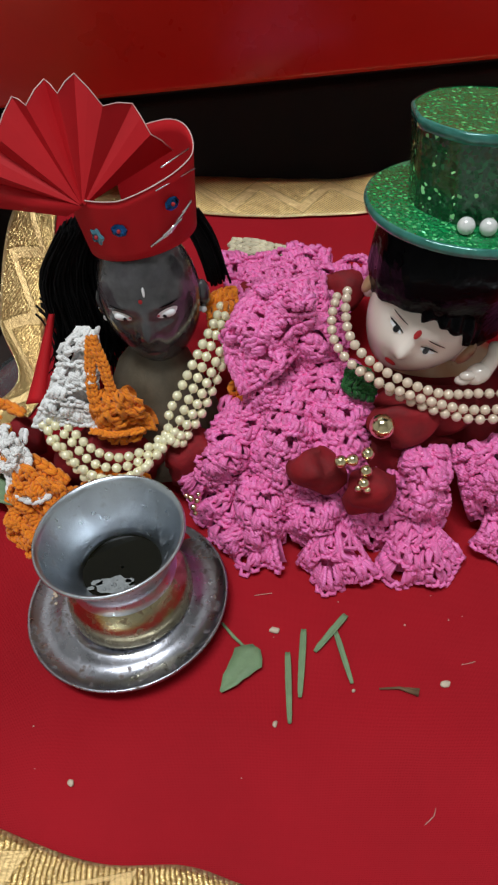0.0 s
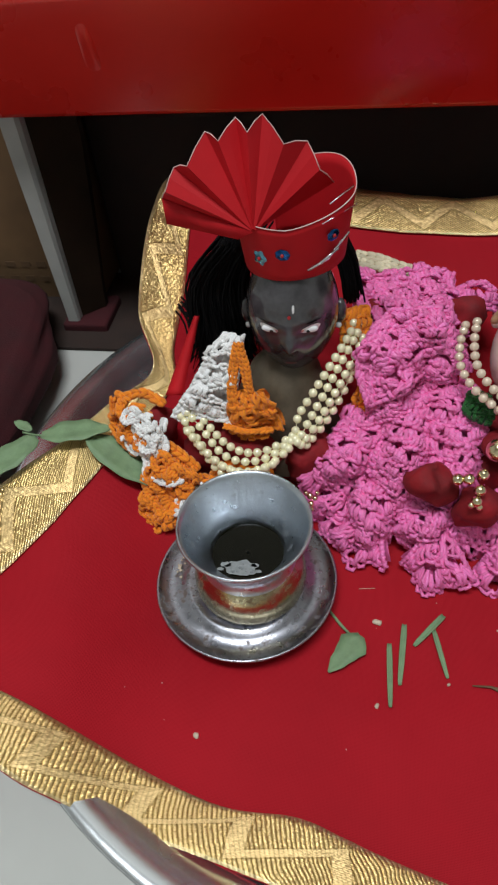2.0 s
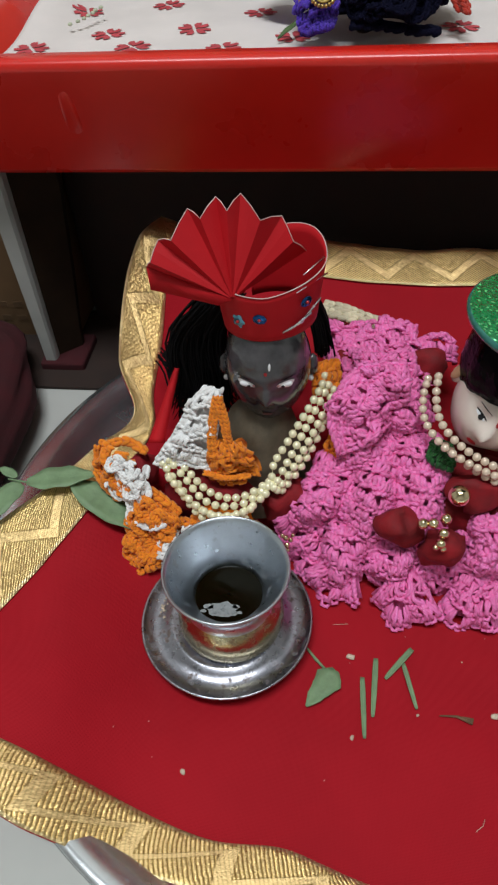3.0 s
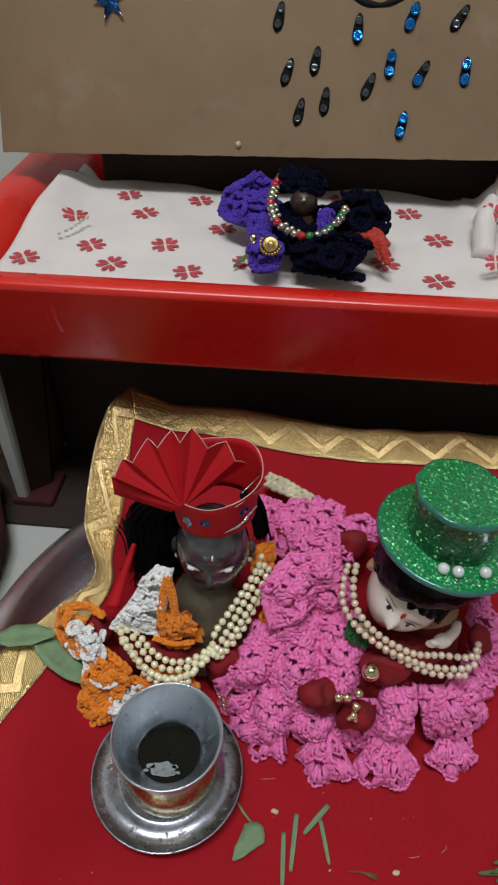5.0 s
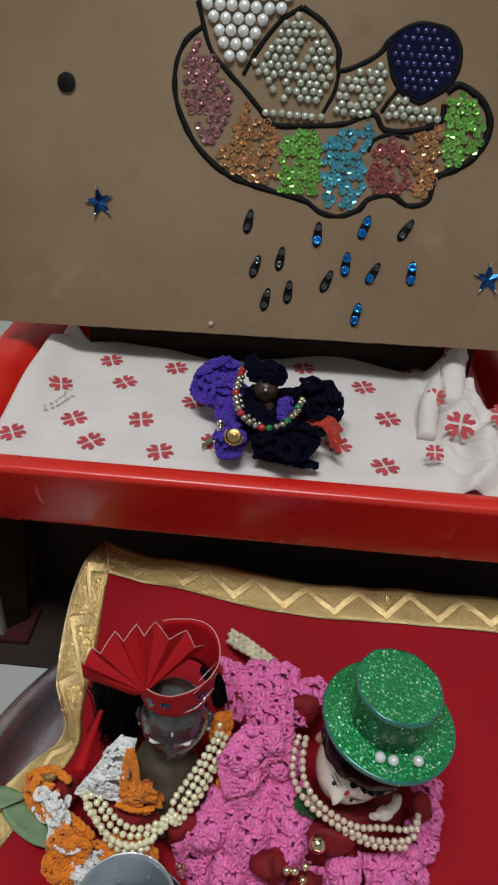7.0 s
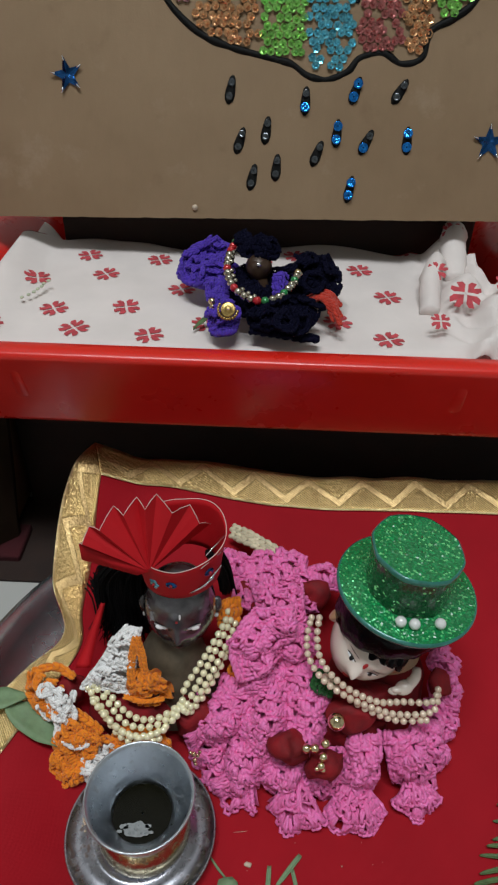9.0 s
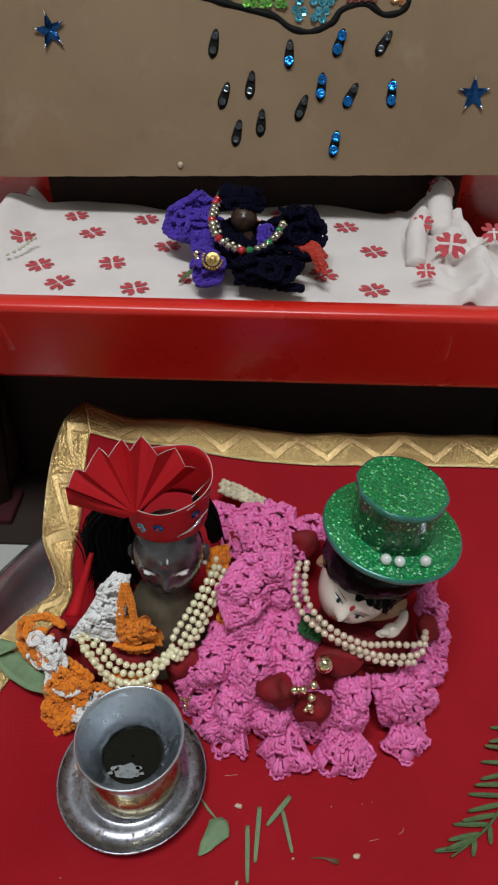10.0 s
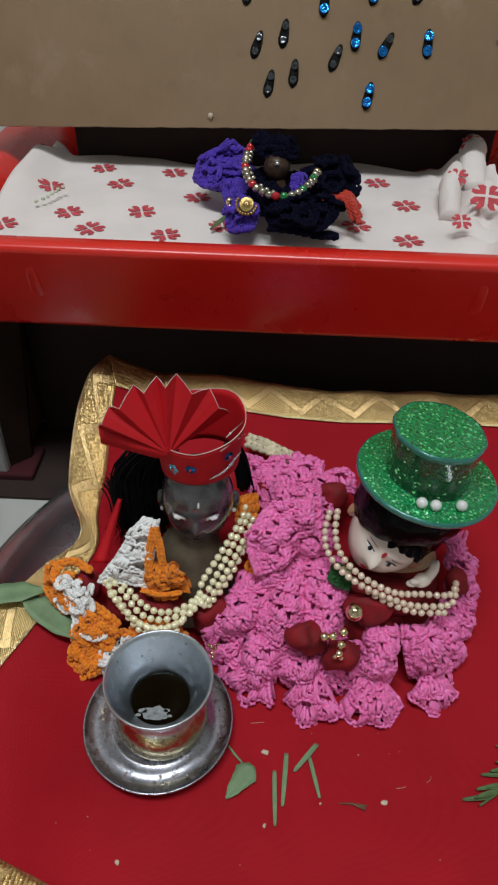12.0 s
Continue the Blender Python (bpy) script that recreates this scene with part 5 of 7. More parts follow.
# ---- pink dress and necklace of the fair doll ----
def pink_dress():
    rnd = random.Random(11)
    base = empty("pink_crochet_dress", (0.04, 0.16, 0.01), "bright pink crocheted doll dress with scalloped ruffles", "doll dress")
    r = 0.00108

    def panel(nm, surfaces, label="", lace=0.02, pitch=0.0050):
        mb = MB()
        for S in surfaces:
            knit(mb, S, r, rnd, pitch, 0.0021, lace)
        return under(put(nm, mb, M_PINK, label=label), base)
    # underskirt and the front of the skirt
    panel("underskirt", [flounce((-0.0140, 0.1860, 0.0460), (0.0420, 0.1820, 0.0500), (-0.0200, 0.1600, 0.0120), (0.0440, 0.1540, 0.0120), (0, -0.005, 0.006), 2.6, 0.0020, 0.0, 1.0, 0.4)], "stitched pink underskirt")
    for t0, t1, h0, h1, bl, sd in (((-0.0120, 0.1790, 0.0470), (0.0040, 0.1800, 0.0520), (-0.0270, 0.1660, 0.0230), (-0.0080, 0.1560, 0.0200), (-0.003, -0.008, 0.009), 0.7),
                                   ((0.0020, 0.1800, 0.0520), (0.0220, 0.1790, 0.0540), (-0.0060, 0.1560, 0.0230), (0.0170, 0.1530, 0.0220), (0.0, -0.010, 0.012), 2.0),
                                   ((0.0200, 0.1790, 0.0540), (0.0400, 0.1780, 0.0540), (0.0160, 0.1560, 0.0250), (0.0380, 0.1530, 0.0230), (0.001, -0.009, 0.010), 3.9),
                                   ((-0.0060, 0.1600, 0.0300), (0.0100, 0.1580, 0.0310), (-0.0120, 0.1450, 0.0110), (0.0080, 0.1430, 0.0110), (-0.001, -0.006, 0.007), 5.2),
                                   ((0.0120, 0.1580, 0.0310), (0.0300, 0.1570, 0.0310), (0.0110, 0.1440, 0.0120), (0.0330, 0.1420, 0.0120), (0.0, -0.006, 0.007), 6.1),
                                   ((0.0300, 0.1570, 0.0320), (0.0480, 0.1560, 0.0320), (0.0320, 0.1430, 0.0120), (0.0490, 0.1430, 0.0120), (0.0, -0.005, 0.006), 7.4)):
        panel("skirt", [flounce(t0, t1, h0, h1, bl, 1.0, 0.0010, 0.003, sd, 0.85, 0.004, 0.0030)], "puffed pink skirt lobe")
    # fluted columns of ruffle that end in scallops
    for t0, t1, h0, h1, bl, sd in (((0.0490, 0.1600, 0.0410), (0.0660, 0.1600, 0.0420), (0.0470, 0.1440, 0.0140), (0.0660, 0.1440, 0.0140), (0.001, -0.009, 0.009), 0.3),
                                   ((0.0660, 0.1630, 0.0400), (0.0880, 0.1660, 0.0390), (0.0780, 0.1460, 0.0130), (0.0960, 0.1520, 0.0120), (0.003, -0.008, 0.010), 1.9),
                                   ((0.0860, 0.1690, 0.0360), (0.0980, 0.1760, 0.0340), (0.0930, 0.1540, 0.0110), (0.1030, 0.1640, 0.0120), (0.004, -0.005, 0.006), 3.2)):
        panel("ruffle", [flounce(t0, t1, h0, h1, bl, 1.0, 0.0012, 0.0, sd, 0.85)], "fluted pink ruffle")
    for apex, a, b, c in (((0.0030, 0.1520, 0.0210), (-0.0170, 0.1490, 0.0070), (-0.0080, 0.1400, 0.0045), (0.0075, 0.1370, 0.0050)),
                          ((0.0260, 0.1490, 0.0220), (0.0120, 0.1390, 0.0055), (0.0240, 0.1295, 0.0045), (0.0400, 0.1340, 0.0055)),
                          ((0.0565, 0.1500, 0.0230), (0.0420, 0.1370, 0.0055), (0.0560, 0.1290, 0.0045), (0.0725, 0.1370, 0.0060)),
                          ((0.0850, 0.1540, 0.0220), (0.0760, 0.1440, 0.0080), (0.0880, 0.1380, 0.0055), (0.0985, 0.1480, 0.0070)),
                          ((-0.0130, 0.1660, 0.0360), (-0.0240, 0.1800, 0.0380), (-0.0310, 0.1700, 0.0260), (-0.0260, 0.1590, 0.0140)),
                          ((-0.0100, 0.1580, 0.0250), (-0.0265, 0.1610, 0.0140), (-0.0215, 0.1520, 0.0080), (-0.0080, 0.1470, 0.0070))):
        mb = MB()
        knit(mb, fan(apex, a, b, c, 0.0045, apex[0] * 90), r, rnd, 0.0072, 0.0018, 0.02)
        under(put("scallop", mb, M_PINK, label="scalloped pink hem"), base)
    for t0, t1, h0, h1, bl, sd in (((-0.0010, 0.1900, 0.0590), (0.0180, 0.1900, 0.0600), (-0.0060, 0.1750, 0.0470), (0.0170, 0.1740, 0.0490), (-0.001, -0.006, 0.007), 5.0),
                                   ((0.0160, 0.1890, 0.0600), (0.0370, 0.1860, 0.0600), (0.0170, 0.1740, 0.0490), (0.0400, 0.1710, 0.0500), (0.001, -0.006, 0.007), 5.8),
                                   ((0.0130, 0.2030, 0.0760), (0.0300, 0.2010, 0.0720), (0.0130, 0.1880, 0.0600), (0.0310, 0.1870, 0.0600), (0.001, -0.008, 0.008), 6.0)):
        panel("bodice", [flounce(t0, t1, h0, h1, bl, 1.0, 0.0010, 0.001, sd, 0.85, 0.003, 0.0030)], "gathered pink bodice")
    # the rolled frill: a wide fan standing off the bodice, turned over at its edge
    mb = MB()
    knit(mb, fan((0.0190, 0.1920, 0.0690), (-0.0060, 0.1790, 0.0570), (-0.0070, 0.1925, 0.0810), (0.0190, 0.2010, 0.0880), 0.0085, 2.0), r, rnd, 0.0048, 0.0021, 0.0)
    under(put("sleeve_ruffle", mb, M_PINK, label="rolled pink ruffle"), base)
    mb = MB()
    rolled = fan((0.0190, 0.1920, 0.0690), (-0.0060, 0.1790, 0.0570), (-0.0070, 0.1925, 0.0810), (0.0190, 0.2010, 0.0880), 0.0085, 2.0)
    chain(mb, [rolled(k / 14, 1.0) + Vector((0, -0.0006, 0.0008)) for k in range(15)], 0.0013, rnd)
    under(put("ruffle_edge", mb, M_PINK, label="corded edge of the ruffle"), base)
    panel("back_panel", [
        flounce((-0.0150, 0.2520, 0.0720), (0.0300, 0.2480, 0.0720), (-0.0120, 0.2200, 0.0640), (0.0330, 0.2180, 0.0640), (0, -0.002, 0.006), 1.5, 0.0016, 0.0, 8.0, 0.2),
        flounce((0.0260, 0.2420, 0.0680), (0.0440, 0.2470, 0.0680), (0.0300, 0.2260, 0.0640), (0.0480, 0.2320, 0.0640), (0, -0.002, 0.005), 1.0, 0.0012, 0.0, 9.0, 0.5),
        flounce((0.0000, 0.2240, 0.0740), (0.0280, 0.2240, 0.0740), (0.0020, 0.2080, 0.0720), (0.0280, 0.2060, 0.0700), (0, -0.002, 0.006), 1.0, 0.0014, 0.0, 9.4, 0.4)], "lacy pink panel spread out behind", 0.10)
    panel("sleeve", [
        flounce((0.0960, 0.2060, 0.0600), (0.1080, 0.2080, 0.0600), (0.1010, 0.1790, 0.0250), (0.1120, 0.1830, 0.0240), (0.003, -0.003, 0.004), 1.0, 0.0012, 0.0, 10.0, 0.6),
        flounce((0.0980, 0.1850, 0.0360), (0.1100, 0.1860, 0.0340), (0.0990, 0.1700, 0.0120), (0.1120, 0.1730, 0.0120), (0.003, -0.004, 0.004), 1.0, 0.0014, 0.002, 11.0, 0.6)], "pink sleeve")
    for c, s in (((0.0330, 0.2270, 0.0660), (0.010, 0.009, 0.009)), ((0.0205, 0.1495, 0.0430), (0.0105, 0.0075, 0.0085)), ((0.0385, 0.1445, 0.0360), (0.0095, 0.0075, 0.0100)), ((0.0520, 0.1640, 0.0500), (0.0130, 0.0080, 0.0080)), ((0.0600, 0.1760, 0.0450), (0.020, 0.010, 0.010)), ((0.1010, 0.1860, 0.0460), (0.006, 0.006, 0.009)), ((-0.0040, 0.2250, 0.0680), (0.006, 0.006, 0.006)), ((0.0480, 0.1680, 0.0300), (0.026, 0.012, 0.014))):
        mb = MB()
        mb.ball(c, s, 20, 12)
        for k, p in enumerate(mb.v):
            q = Vector(p)
            mb.v[k] = tuple(q + Vector((nz(q.x, q.y, q.z, 140), nz(q.y, q.z, q.x, 140), nz(q.z, q.x, q.y, 140))) * 0.0034)
        under(put("velvet_bow", mb, M_VELVET, label="dark red velvet bow"), base)
    mb = MB()
    stitches(mb, lump((0.0372, 0.1755, 0.0590), (0.0062, -0.002, -0.002), (0.001, 0.004, 0.004), (0, -0.003, 0.004), seed=12.0), 6, 5, 0.0009, rnd)
    under(put("green_tuft", mb, M_GREEN_YARN, label="dark green yarn tuft"), base)
    for p, rr in (((0.0436, 0.1565, 0.0560), 0.0045), ((0.0285, 0.1440, 0.0525), 0.0023), ((0.0325, 0.1440, 0.0530), 0.0022), ((0.0378, 0.1465, 0.0532), 0.0023), ((0.0368, 0.1415, 0.0500), 0.0022), ((0.0358, 0.1385, 0.0470), 0.0021), ((0.0340, 0.1378, 0.0455), 0.0013), ((0.0370, 0.1375, 0.0450), 0.0013)):
        mb = MB()
        mb.ball(p, rr, 18, 10)
        under(put("gilt_bell", mb, M_GOLD_BEAD, label="gilt bell bead on the bow"), base)


def necklace():
    base = empty("blush_necklace", (0.06, 0.17, 0.05), "blush pearl necklace in three loops on the fair doll", "necklace")
    for row in ([(0.0307, 0.1977, 0.0829), (0.0283, 0.1885, 0.0805), (0.0290, 0.1790, 0.0760), (0.0360, 0.1700, 0.0710), (0.0470, 0.1645, 0.0665), (0.0600, 0.1615, 0.0620), (0.0745, 0.1605, 0.0580), (0.0920, 0.1640, 0.0560), (0.0960, 0.1720, 0.0580)],
                [(0.0343, 0.1952, 0.0865), (0.0330, 0.1860, 0.0830), (0.0345, 0.1770, 0.0785), (0.0410, 0.1700, 0.0735), (0.0510, 0.1655, 0.0685), (0.0640, 0.1635, 0.0635), (0.0770, 0.1660, 0.0605), (0.0915, 0.1675, 0.0590), (0.0960, 0.1740, 0.0600)],
                [(0.0380, 0.1740, 0.0670), (0.0480, 0.1665, 0.0625), (0.0610, 0.1610, 0.0585), (0.0745, 0.1590, 0.0550), (0.0890, 0.1610, 0.0530)]):
        mb = MB()
        strand(mb, row, 0.00180)
        under(put("pearl_strand", mb, M_PEARL_PINK), base)


def tan_cord():
    rnd = random.Random(21)
    base = empty("braided_cord", (0.0, 0.26, 0.068), "short tan braided cord end behind the pink dress", "cord")
    for dy, dz in ((0.0, 0.0), (-0.0043, -0.0013)):
        mb = MB()
        chain(mb, [(-0.0150, 0.2765 + dy, 0.0665 + dz), (-0.0020, 0.2665 + dy, 0.0695 + dz), (0.0210, 0.2470 + dy, 0.0720 + dz)], 0.0019, rnd)
        under(put("braid_strand", mb, M_TAN), base)


pink_dress()
necklace()
tan_cord()


# ---- leaves, twigs and crumbs on the cloth ----
def blade(mb, a, b, width, droop=0.0, cup_=0.15, n=14, up=(0, 0, 1), blunt=0.75):
    A, B = Vector(a), Vector(b)
    U = Vector(up)
    d = B - A
    side = d.cross(U).normalized()
    pts = []
    for j in range(n):
        t = j / (n - 1)
        w = width * (math.sin(math.pi * min(1, t * 0.96 + 0.03)) ** blunt) * (1 - 0.25 * t)
        c = A + d * t - U * droop * t * t
        wav = 0.04 * width * math.sin(t * 17)
        for s in (-1, -0.5, 0, 0.5, 1):
            pts.append(c + side * (w * s * 0.5) + U * (abs(s) * w * cup_ + wav * s))
    mb.grid(pts, 5, n)


def on_cloth(x, y, dz=0.0008):
    return Vector((x, y, cloth_z(x, y) + fold(x, y) + dz))


def leafy_twig():
    base = empty("leaf_twig", (-0.12, 0.165, 0.03), "green leaflets on a thin stalk lying over the gold lace", "leaf")
    for a, b, w in (((-0.148, 0.1660, 0.0410), (-0.1165, 0.1705, 0.0440), 0.0150), ((-0.126, 0.1665, 0.0415), (-0.0945, 0.1535, 0.0270), 0.0165), ((-0.1500, 0.1650, 0.0400), (-0.1700, 0.1420, 0.0360), 0.0165), ((-0.154, 0.1690, 0.0405), (-0.1640, 0.1740, 0.0420), 0.0055)):
        mb = MB()
        blade(mb, a, b, w, 0.001, 0.07, blunt=0.6)
        under(put("leaflet", mb, M_LEAF, solid=0.0003), base)
    mb = MB()
    mb.tube(spline([(-0.158, 0.1680, 0.0400), (-0.148, 0.1660, 0.0408), (-0.136, 0.1665, 0.0412), (-0.126, 0.1665, 0.0413)], 10), 0.0005, 6)
    under(put("stalk", mb, M_LEAF), base)


def scraps():
    base = empty("torn_leaf", (-0.01, 0.1, 0.001), "torn green leaf scrap with a short stalk on red cloth", "leaf")
    mb = MB()
    n = 9
    A, B = on_cloth(-0.0152, 0.0875), on_cloth(-0.0035, 0.1035)
    pts = []
    W = [0.0008, 0.0036, 0.0062, 0.0070, 0.0088, 0.0100, 0.0122, 0.0088, 0.0034]
    for j in range(n):
        c = A.lerp(B, j / (n - 1))
        for s in (-1, -0.3, 0.3, 1):
            pts.append(c + Vector((0.80, -0.6, 0)) * (W[j] * 0.5 * s) + Vector((0, 0, 0.0008 + 0.0006 * abs(s) + 0.0008 * nz(j, s * 3, 0, 0.7))))
    mb.grid(pts, 4, n)
    under(put("leaf_blade", mb, M_LEAF, solid=0.0003), base)
    mb = MB()
    mb.tube([on_cloth(-0.0165, 0.1135, 0.001), on_cloth(-0.0120, 0.1080, 0.0012), on_cloth(-0.0075, 0.1035, 0.0014)], [0.0005, 0.0007, 0.0005], 6)
    under(put("stalk", mb, M_LEAF), base)
    for a, b, w in (((0.0073, 0.1017), (0.0078, 0.0770), 0.0022), ((0.0131, 0.1101), (0.0112, 0.0858), 0.0024), ((0.0284, 0.1155), (0.0167, 0.1018), 0.0026), ((0.0243, 0.1090), (0.0287, 0.0903), 0.0020)):
        mb = MB()
        blade(mb, on_cloth(*a, 0.0012), on_cloth(*b, 0.0012), w, 0, 0.25, blunt=0.16)
        put("leaf_strip", mb, M_LEAF, label="narrow green leaf strip lying on red cloth", category="leaf", group="leaf strips on the cloth", solid=0.0003)
    mb = MB()
    mb.tube([on_cloth(0.0375, 0.0885), on_cloth(0.0440, 0.0885, 0.0012), on_cloth(0.0500, 0.0865, 0.0012)], [0.0003, 0.0005, 0.0011], 6)
    mb.tube([on_cloth(0.0460, 0.0885), on_cloth(0.0505, 0.0880, 0.001)], 0.0004, 5)
    put("dry_twig", mb, M_STEM, label="tiny dry brown twig on red cloth", category="twig")
    rnd = random.Random(31)
    for x, y, s in ((0.0025, 0.1105, 0.0022), (0.0590, 0.0900, 0.0019), (0.0030, 0.0770, 0.0012), (-0.0610, 0.0590, 0.0013), (0.029, 0.0880, 0.0007)):
        mb = MB()
        mb.ball(on_cloth(x, y, 0.0006), (s, s * 0.65, 0.0007), 9, 6, 0, pose(0, 0, 0, 0, 0, rnd.uniform(0, 180)))
        for k, p in enumerate(mb.v):
            q = Vector(p)
            mb.v[k] = tuple(q + Vector((nz(q.x, q.y, q.z, 900), nz(q.y, q.x, 3, 900), 0)) * s * 0.35)
        put("crumb", mb, M_CRUMB, label="pale dry crumb on red cloth", category="crumb", group="crumbs on the cloth")
    mb = MB()
    for i in range(22):
        x, y = rnd.uniform(-0.10, 0.13), rnd.uniform(0.045, 0.125)
        if rnd.random() < 0.2:
            a = rnd.uniform(0, 6.28)
            L = rnd.uniform(0.003, 0.007)
            mb.tube([on_cloth(x, y, 0.0002), on_cloth(x + 0.5 * L * math.cos(a) + 0.001, y + 0.5 * L * math.sin(a), 0.0004), on_cloth(x + L * math.cos(a), y + L * math.sin(a), 0.0002)], 0.00011, 4)
        else:
            mb.ball(on_cloth(x, y, 0.0002), rnd.uniform(0.00015, 0.0004), 6, 4)
    put("lint", mb, M_CRUMB, label="specks of lint and fibre on red cloth", category="lint", kind="stuff")


def sprig():
    base = empty("fern_sprig", (0.12, 0.12, 0.002), "drying green feathery leaf sprig on red cloth", "leaf")
    P = [on_cloth(x, y, 0.0025) for x, y in ((0.151, 0.156), (0.1485, 0.145), (0.144, 0.131), (0.1365, 0.118), (0.126, 0.106), (0.115, 0.0975), (0.1035, 0.0905))]
    S = spline(P, 40)
    mb = MB()
    mb.tube(S, [0.0007] * 30 + [0.0005] * 10, 6)
    under(put("stalk", mb, M_LEAF_DRY), base)
    for k in range(13):
        p = S[3 + int(k * 2.7)]
        L = 0.0145 + 0.0045 * math.sin(math.pi * k / 12)
        a = math.radians(178 + 9 * math.sin(k * 1.9) + 1.2 * k)
        q = on_cloth(p.x + L * math.cos(a), p.y + L * math.sin(a), 0.0015 + 0.0012 * (k % 3))
        mb = MB()
        blade(mb, p, q, 0.0025, 0, 0.28, blunt=0.35)
        under(put("leaflet", mb, M_LEAF_DRY, solid=0.0003), base)
        if k > 8 and k % 2:
            a = math.radians(258 + 6 * math.sin(k))
            q = on_cloth(p.x + 0.5 * L * math.cos(a), p.y + 0.5 * L * math.sin(a), 0.0015)
            mb = MB()
            blade(mb, p, q, 0.0026, 0, 0.28, blunt=0.35)
            under(put("leaflet", mb, M_LEAF_DRY, solid=0.0003), base)


leafy_twig()
scraps()
sprig()


# ---- the red stool with its tray ----
TOP = 0.184


def stool():
    base = empty("red_stool", (0, 0.42, -0.012), "low red plastic stool with a tray top and pale legs", "stool")

    def rim_piece(p0, p1, out, prof, nm="rim"):
        """A straight length of rim from p0 to p1; out: outward normal; prof: (outward, z)."""
        P0, P1, O = Vector(p0), Vector(p1), Vector(out)
        mb, pts, n = MB(), [], 40
        for d, z in prof:
            for i in range(n):
                p = P0.lerp(P1, i / (n - 1)) + O * d
                pts.append((p.x, p.y, z))
        mb.grid(pts, n, len(prof))
        return under(put(nm, mb, M_STOOL, label="moulded red rim"), base)
    front = [(-0.016, 0.150), (-0.0150, 0.178), (-0.0140, 0.1822), (-0.0120, 0.1838), (-0.0040, 0.1840), (-0.0015, 0.1833), (0.0, 0.1815), (-0.0004, 0.1790), (-0.0050, 0.165), (-0.0110, 0.147), (-0.0165, 0.130), (-0.0178, 0.1275), (-0.0192, 0.1280), (-0.018, 0.140), (-0.016, 0.150)]
    x0, y0, y1 = 0.212, 0.2815, 0.585
    rim_piece((-x0, y0, 0), (x0, y0, 0), (0, -1, 0), front)
    side = [(-0.046, 0.150), (-0.040, 0.165), (-0.022, 0.1815), (-0.0175, 0.1836), (-0.0040, 0.1840), (-0.0015, 0.1833), (0.0, 0.1815), (-0.0050, 0.165), (-0.0165, 0.130), (-0.0192, 0.1280), (-0.030, 0.145)]
    rim_piece((-x0, y1, 0), (-x0, y0 + 0.0155, 0), (-1, 0, 0), side)
    rim_piece((x0, y0 + 0.0155, 0), (x0, y1, 0), (1, 0, 0), side)
    rim_piece((x0, y1, 0), (-x0, y1, 0), (0, 1, 0), front)
    mb = MB()
    mb.box((0, (y0 + y1) / 2, 0.147), (2 * x0 - 0.05, y1 - y0 - 0.034, 0.006))
    under(put("seat_floor", mb, M_STOOL, smooth=False, bevel=0.001), base)
    # moulded dimples on the front
    for x in (-0.134, 0.1085):
        mb = MB()
        nx, ny, pts = 9, 13, []
        for j in range(ny):
            for i in range(nx):
                u, v = 2 * i / (nx - 1) - 1, j / (ny - 1)
                d = max(0.0, 1 - u * u) ** 0.5 * math.sin(math.pi * v) ** 0.6
                z = 0.147 + 0.026 * v
                pts.append((x + 0.0052 * u * (1 - 0.3 * v), y0 + 0.0113 - (z - 0.147) * 0.33 - 0.0019 * d + 0.0006, z))
        mb.grid(pts, nx, ny)
        under(put("knob", mb, M_STOOL, label="moulded peg mark"), base)
    # legs: a pale front flange with a recessed web behind it, shade painted into the web
    for sx in (-1, 1):
        for yy in (0.312, 0.560):
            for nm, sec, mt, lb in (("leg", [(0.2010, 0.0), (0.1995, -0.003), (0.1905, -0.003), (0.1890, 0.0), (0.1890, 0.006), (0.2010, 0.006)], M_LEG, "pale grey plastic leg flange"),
                                    ("leg_web", [(0.2000, 0.0065), (0.1885, 0.0065), (0.1660, 0.022), (0.1660, 0.028), (0.2000, 0.028)], M_WEB_SHADE, "brownish leg web with its shade darkened into the colour")):
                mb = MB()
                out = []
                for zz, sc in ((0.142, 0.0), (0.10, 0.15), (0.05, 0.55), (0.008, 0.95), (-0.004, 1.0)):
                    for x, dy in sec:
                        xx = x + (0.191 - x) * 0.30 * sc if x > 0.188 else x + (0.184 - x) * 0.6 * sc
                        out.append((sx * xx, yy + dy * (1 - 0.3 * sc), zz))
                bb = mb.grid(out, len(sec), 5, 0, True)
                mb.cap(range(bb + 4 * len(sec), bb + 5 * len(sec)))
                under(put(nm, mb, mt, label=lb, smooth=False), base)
            mb = MB()
            mb.box((sx * 0.186, yy + 0.012, -0.0080), (0.030, 0.034, 0.0078))
            under(put("foot", mb, M_DARK_RED, label="dark red rubber foot", bevel=0.002, smooth=False), base)


# brownish plastic, its colour darkened to stand for shade behind the flange
M_WEB_SHADE = plain("brown_web_shade", (0.026, 0.015, 0.009), 0.85, 0, 60, 0.3, 0.1, spec=0.08)
stool()


def tray_cloth_z(x, y):
    z = 0.1775 + 0.0012 * nz(x, y, 0.2, 25) + 0.028 * (x + 0.0) * 0.15
    z += 0.010 * sstep(-0.145, -0.172, x) * sstep(0.32, 0.40, y)
    g = sstep(0.092, 0.125, x)
    z += g * (0.0085 + 0.0050 * math.sin((x * 1.2 - 0.55 * y) * 190 + 2.5 * nz(x, y, 0, 30)) + 0.0022 * math.sin((x + y) * 300) + 0.003 * nz(x, y, 3, 45))
    z -= 0.004 * sstep(0.31, 0.299, y)
    z -= 0.012 * sstep(0.445, 0.475, y - 0.01 * math.sin(x * 40))
    return z


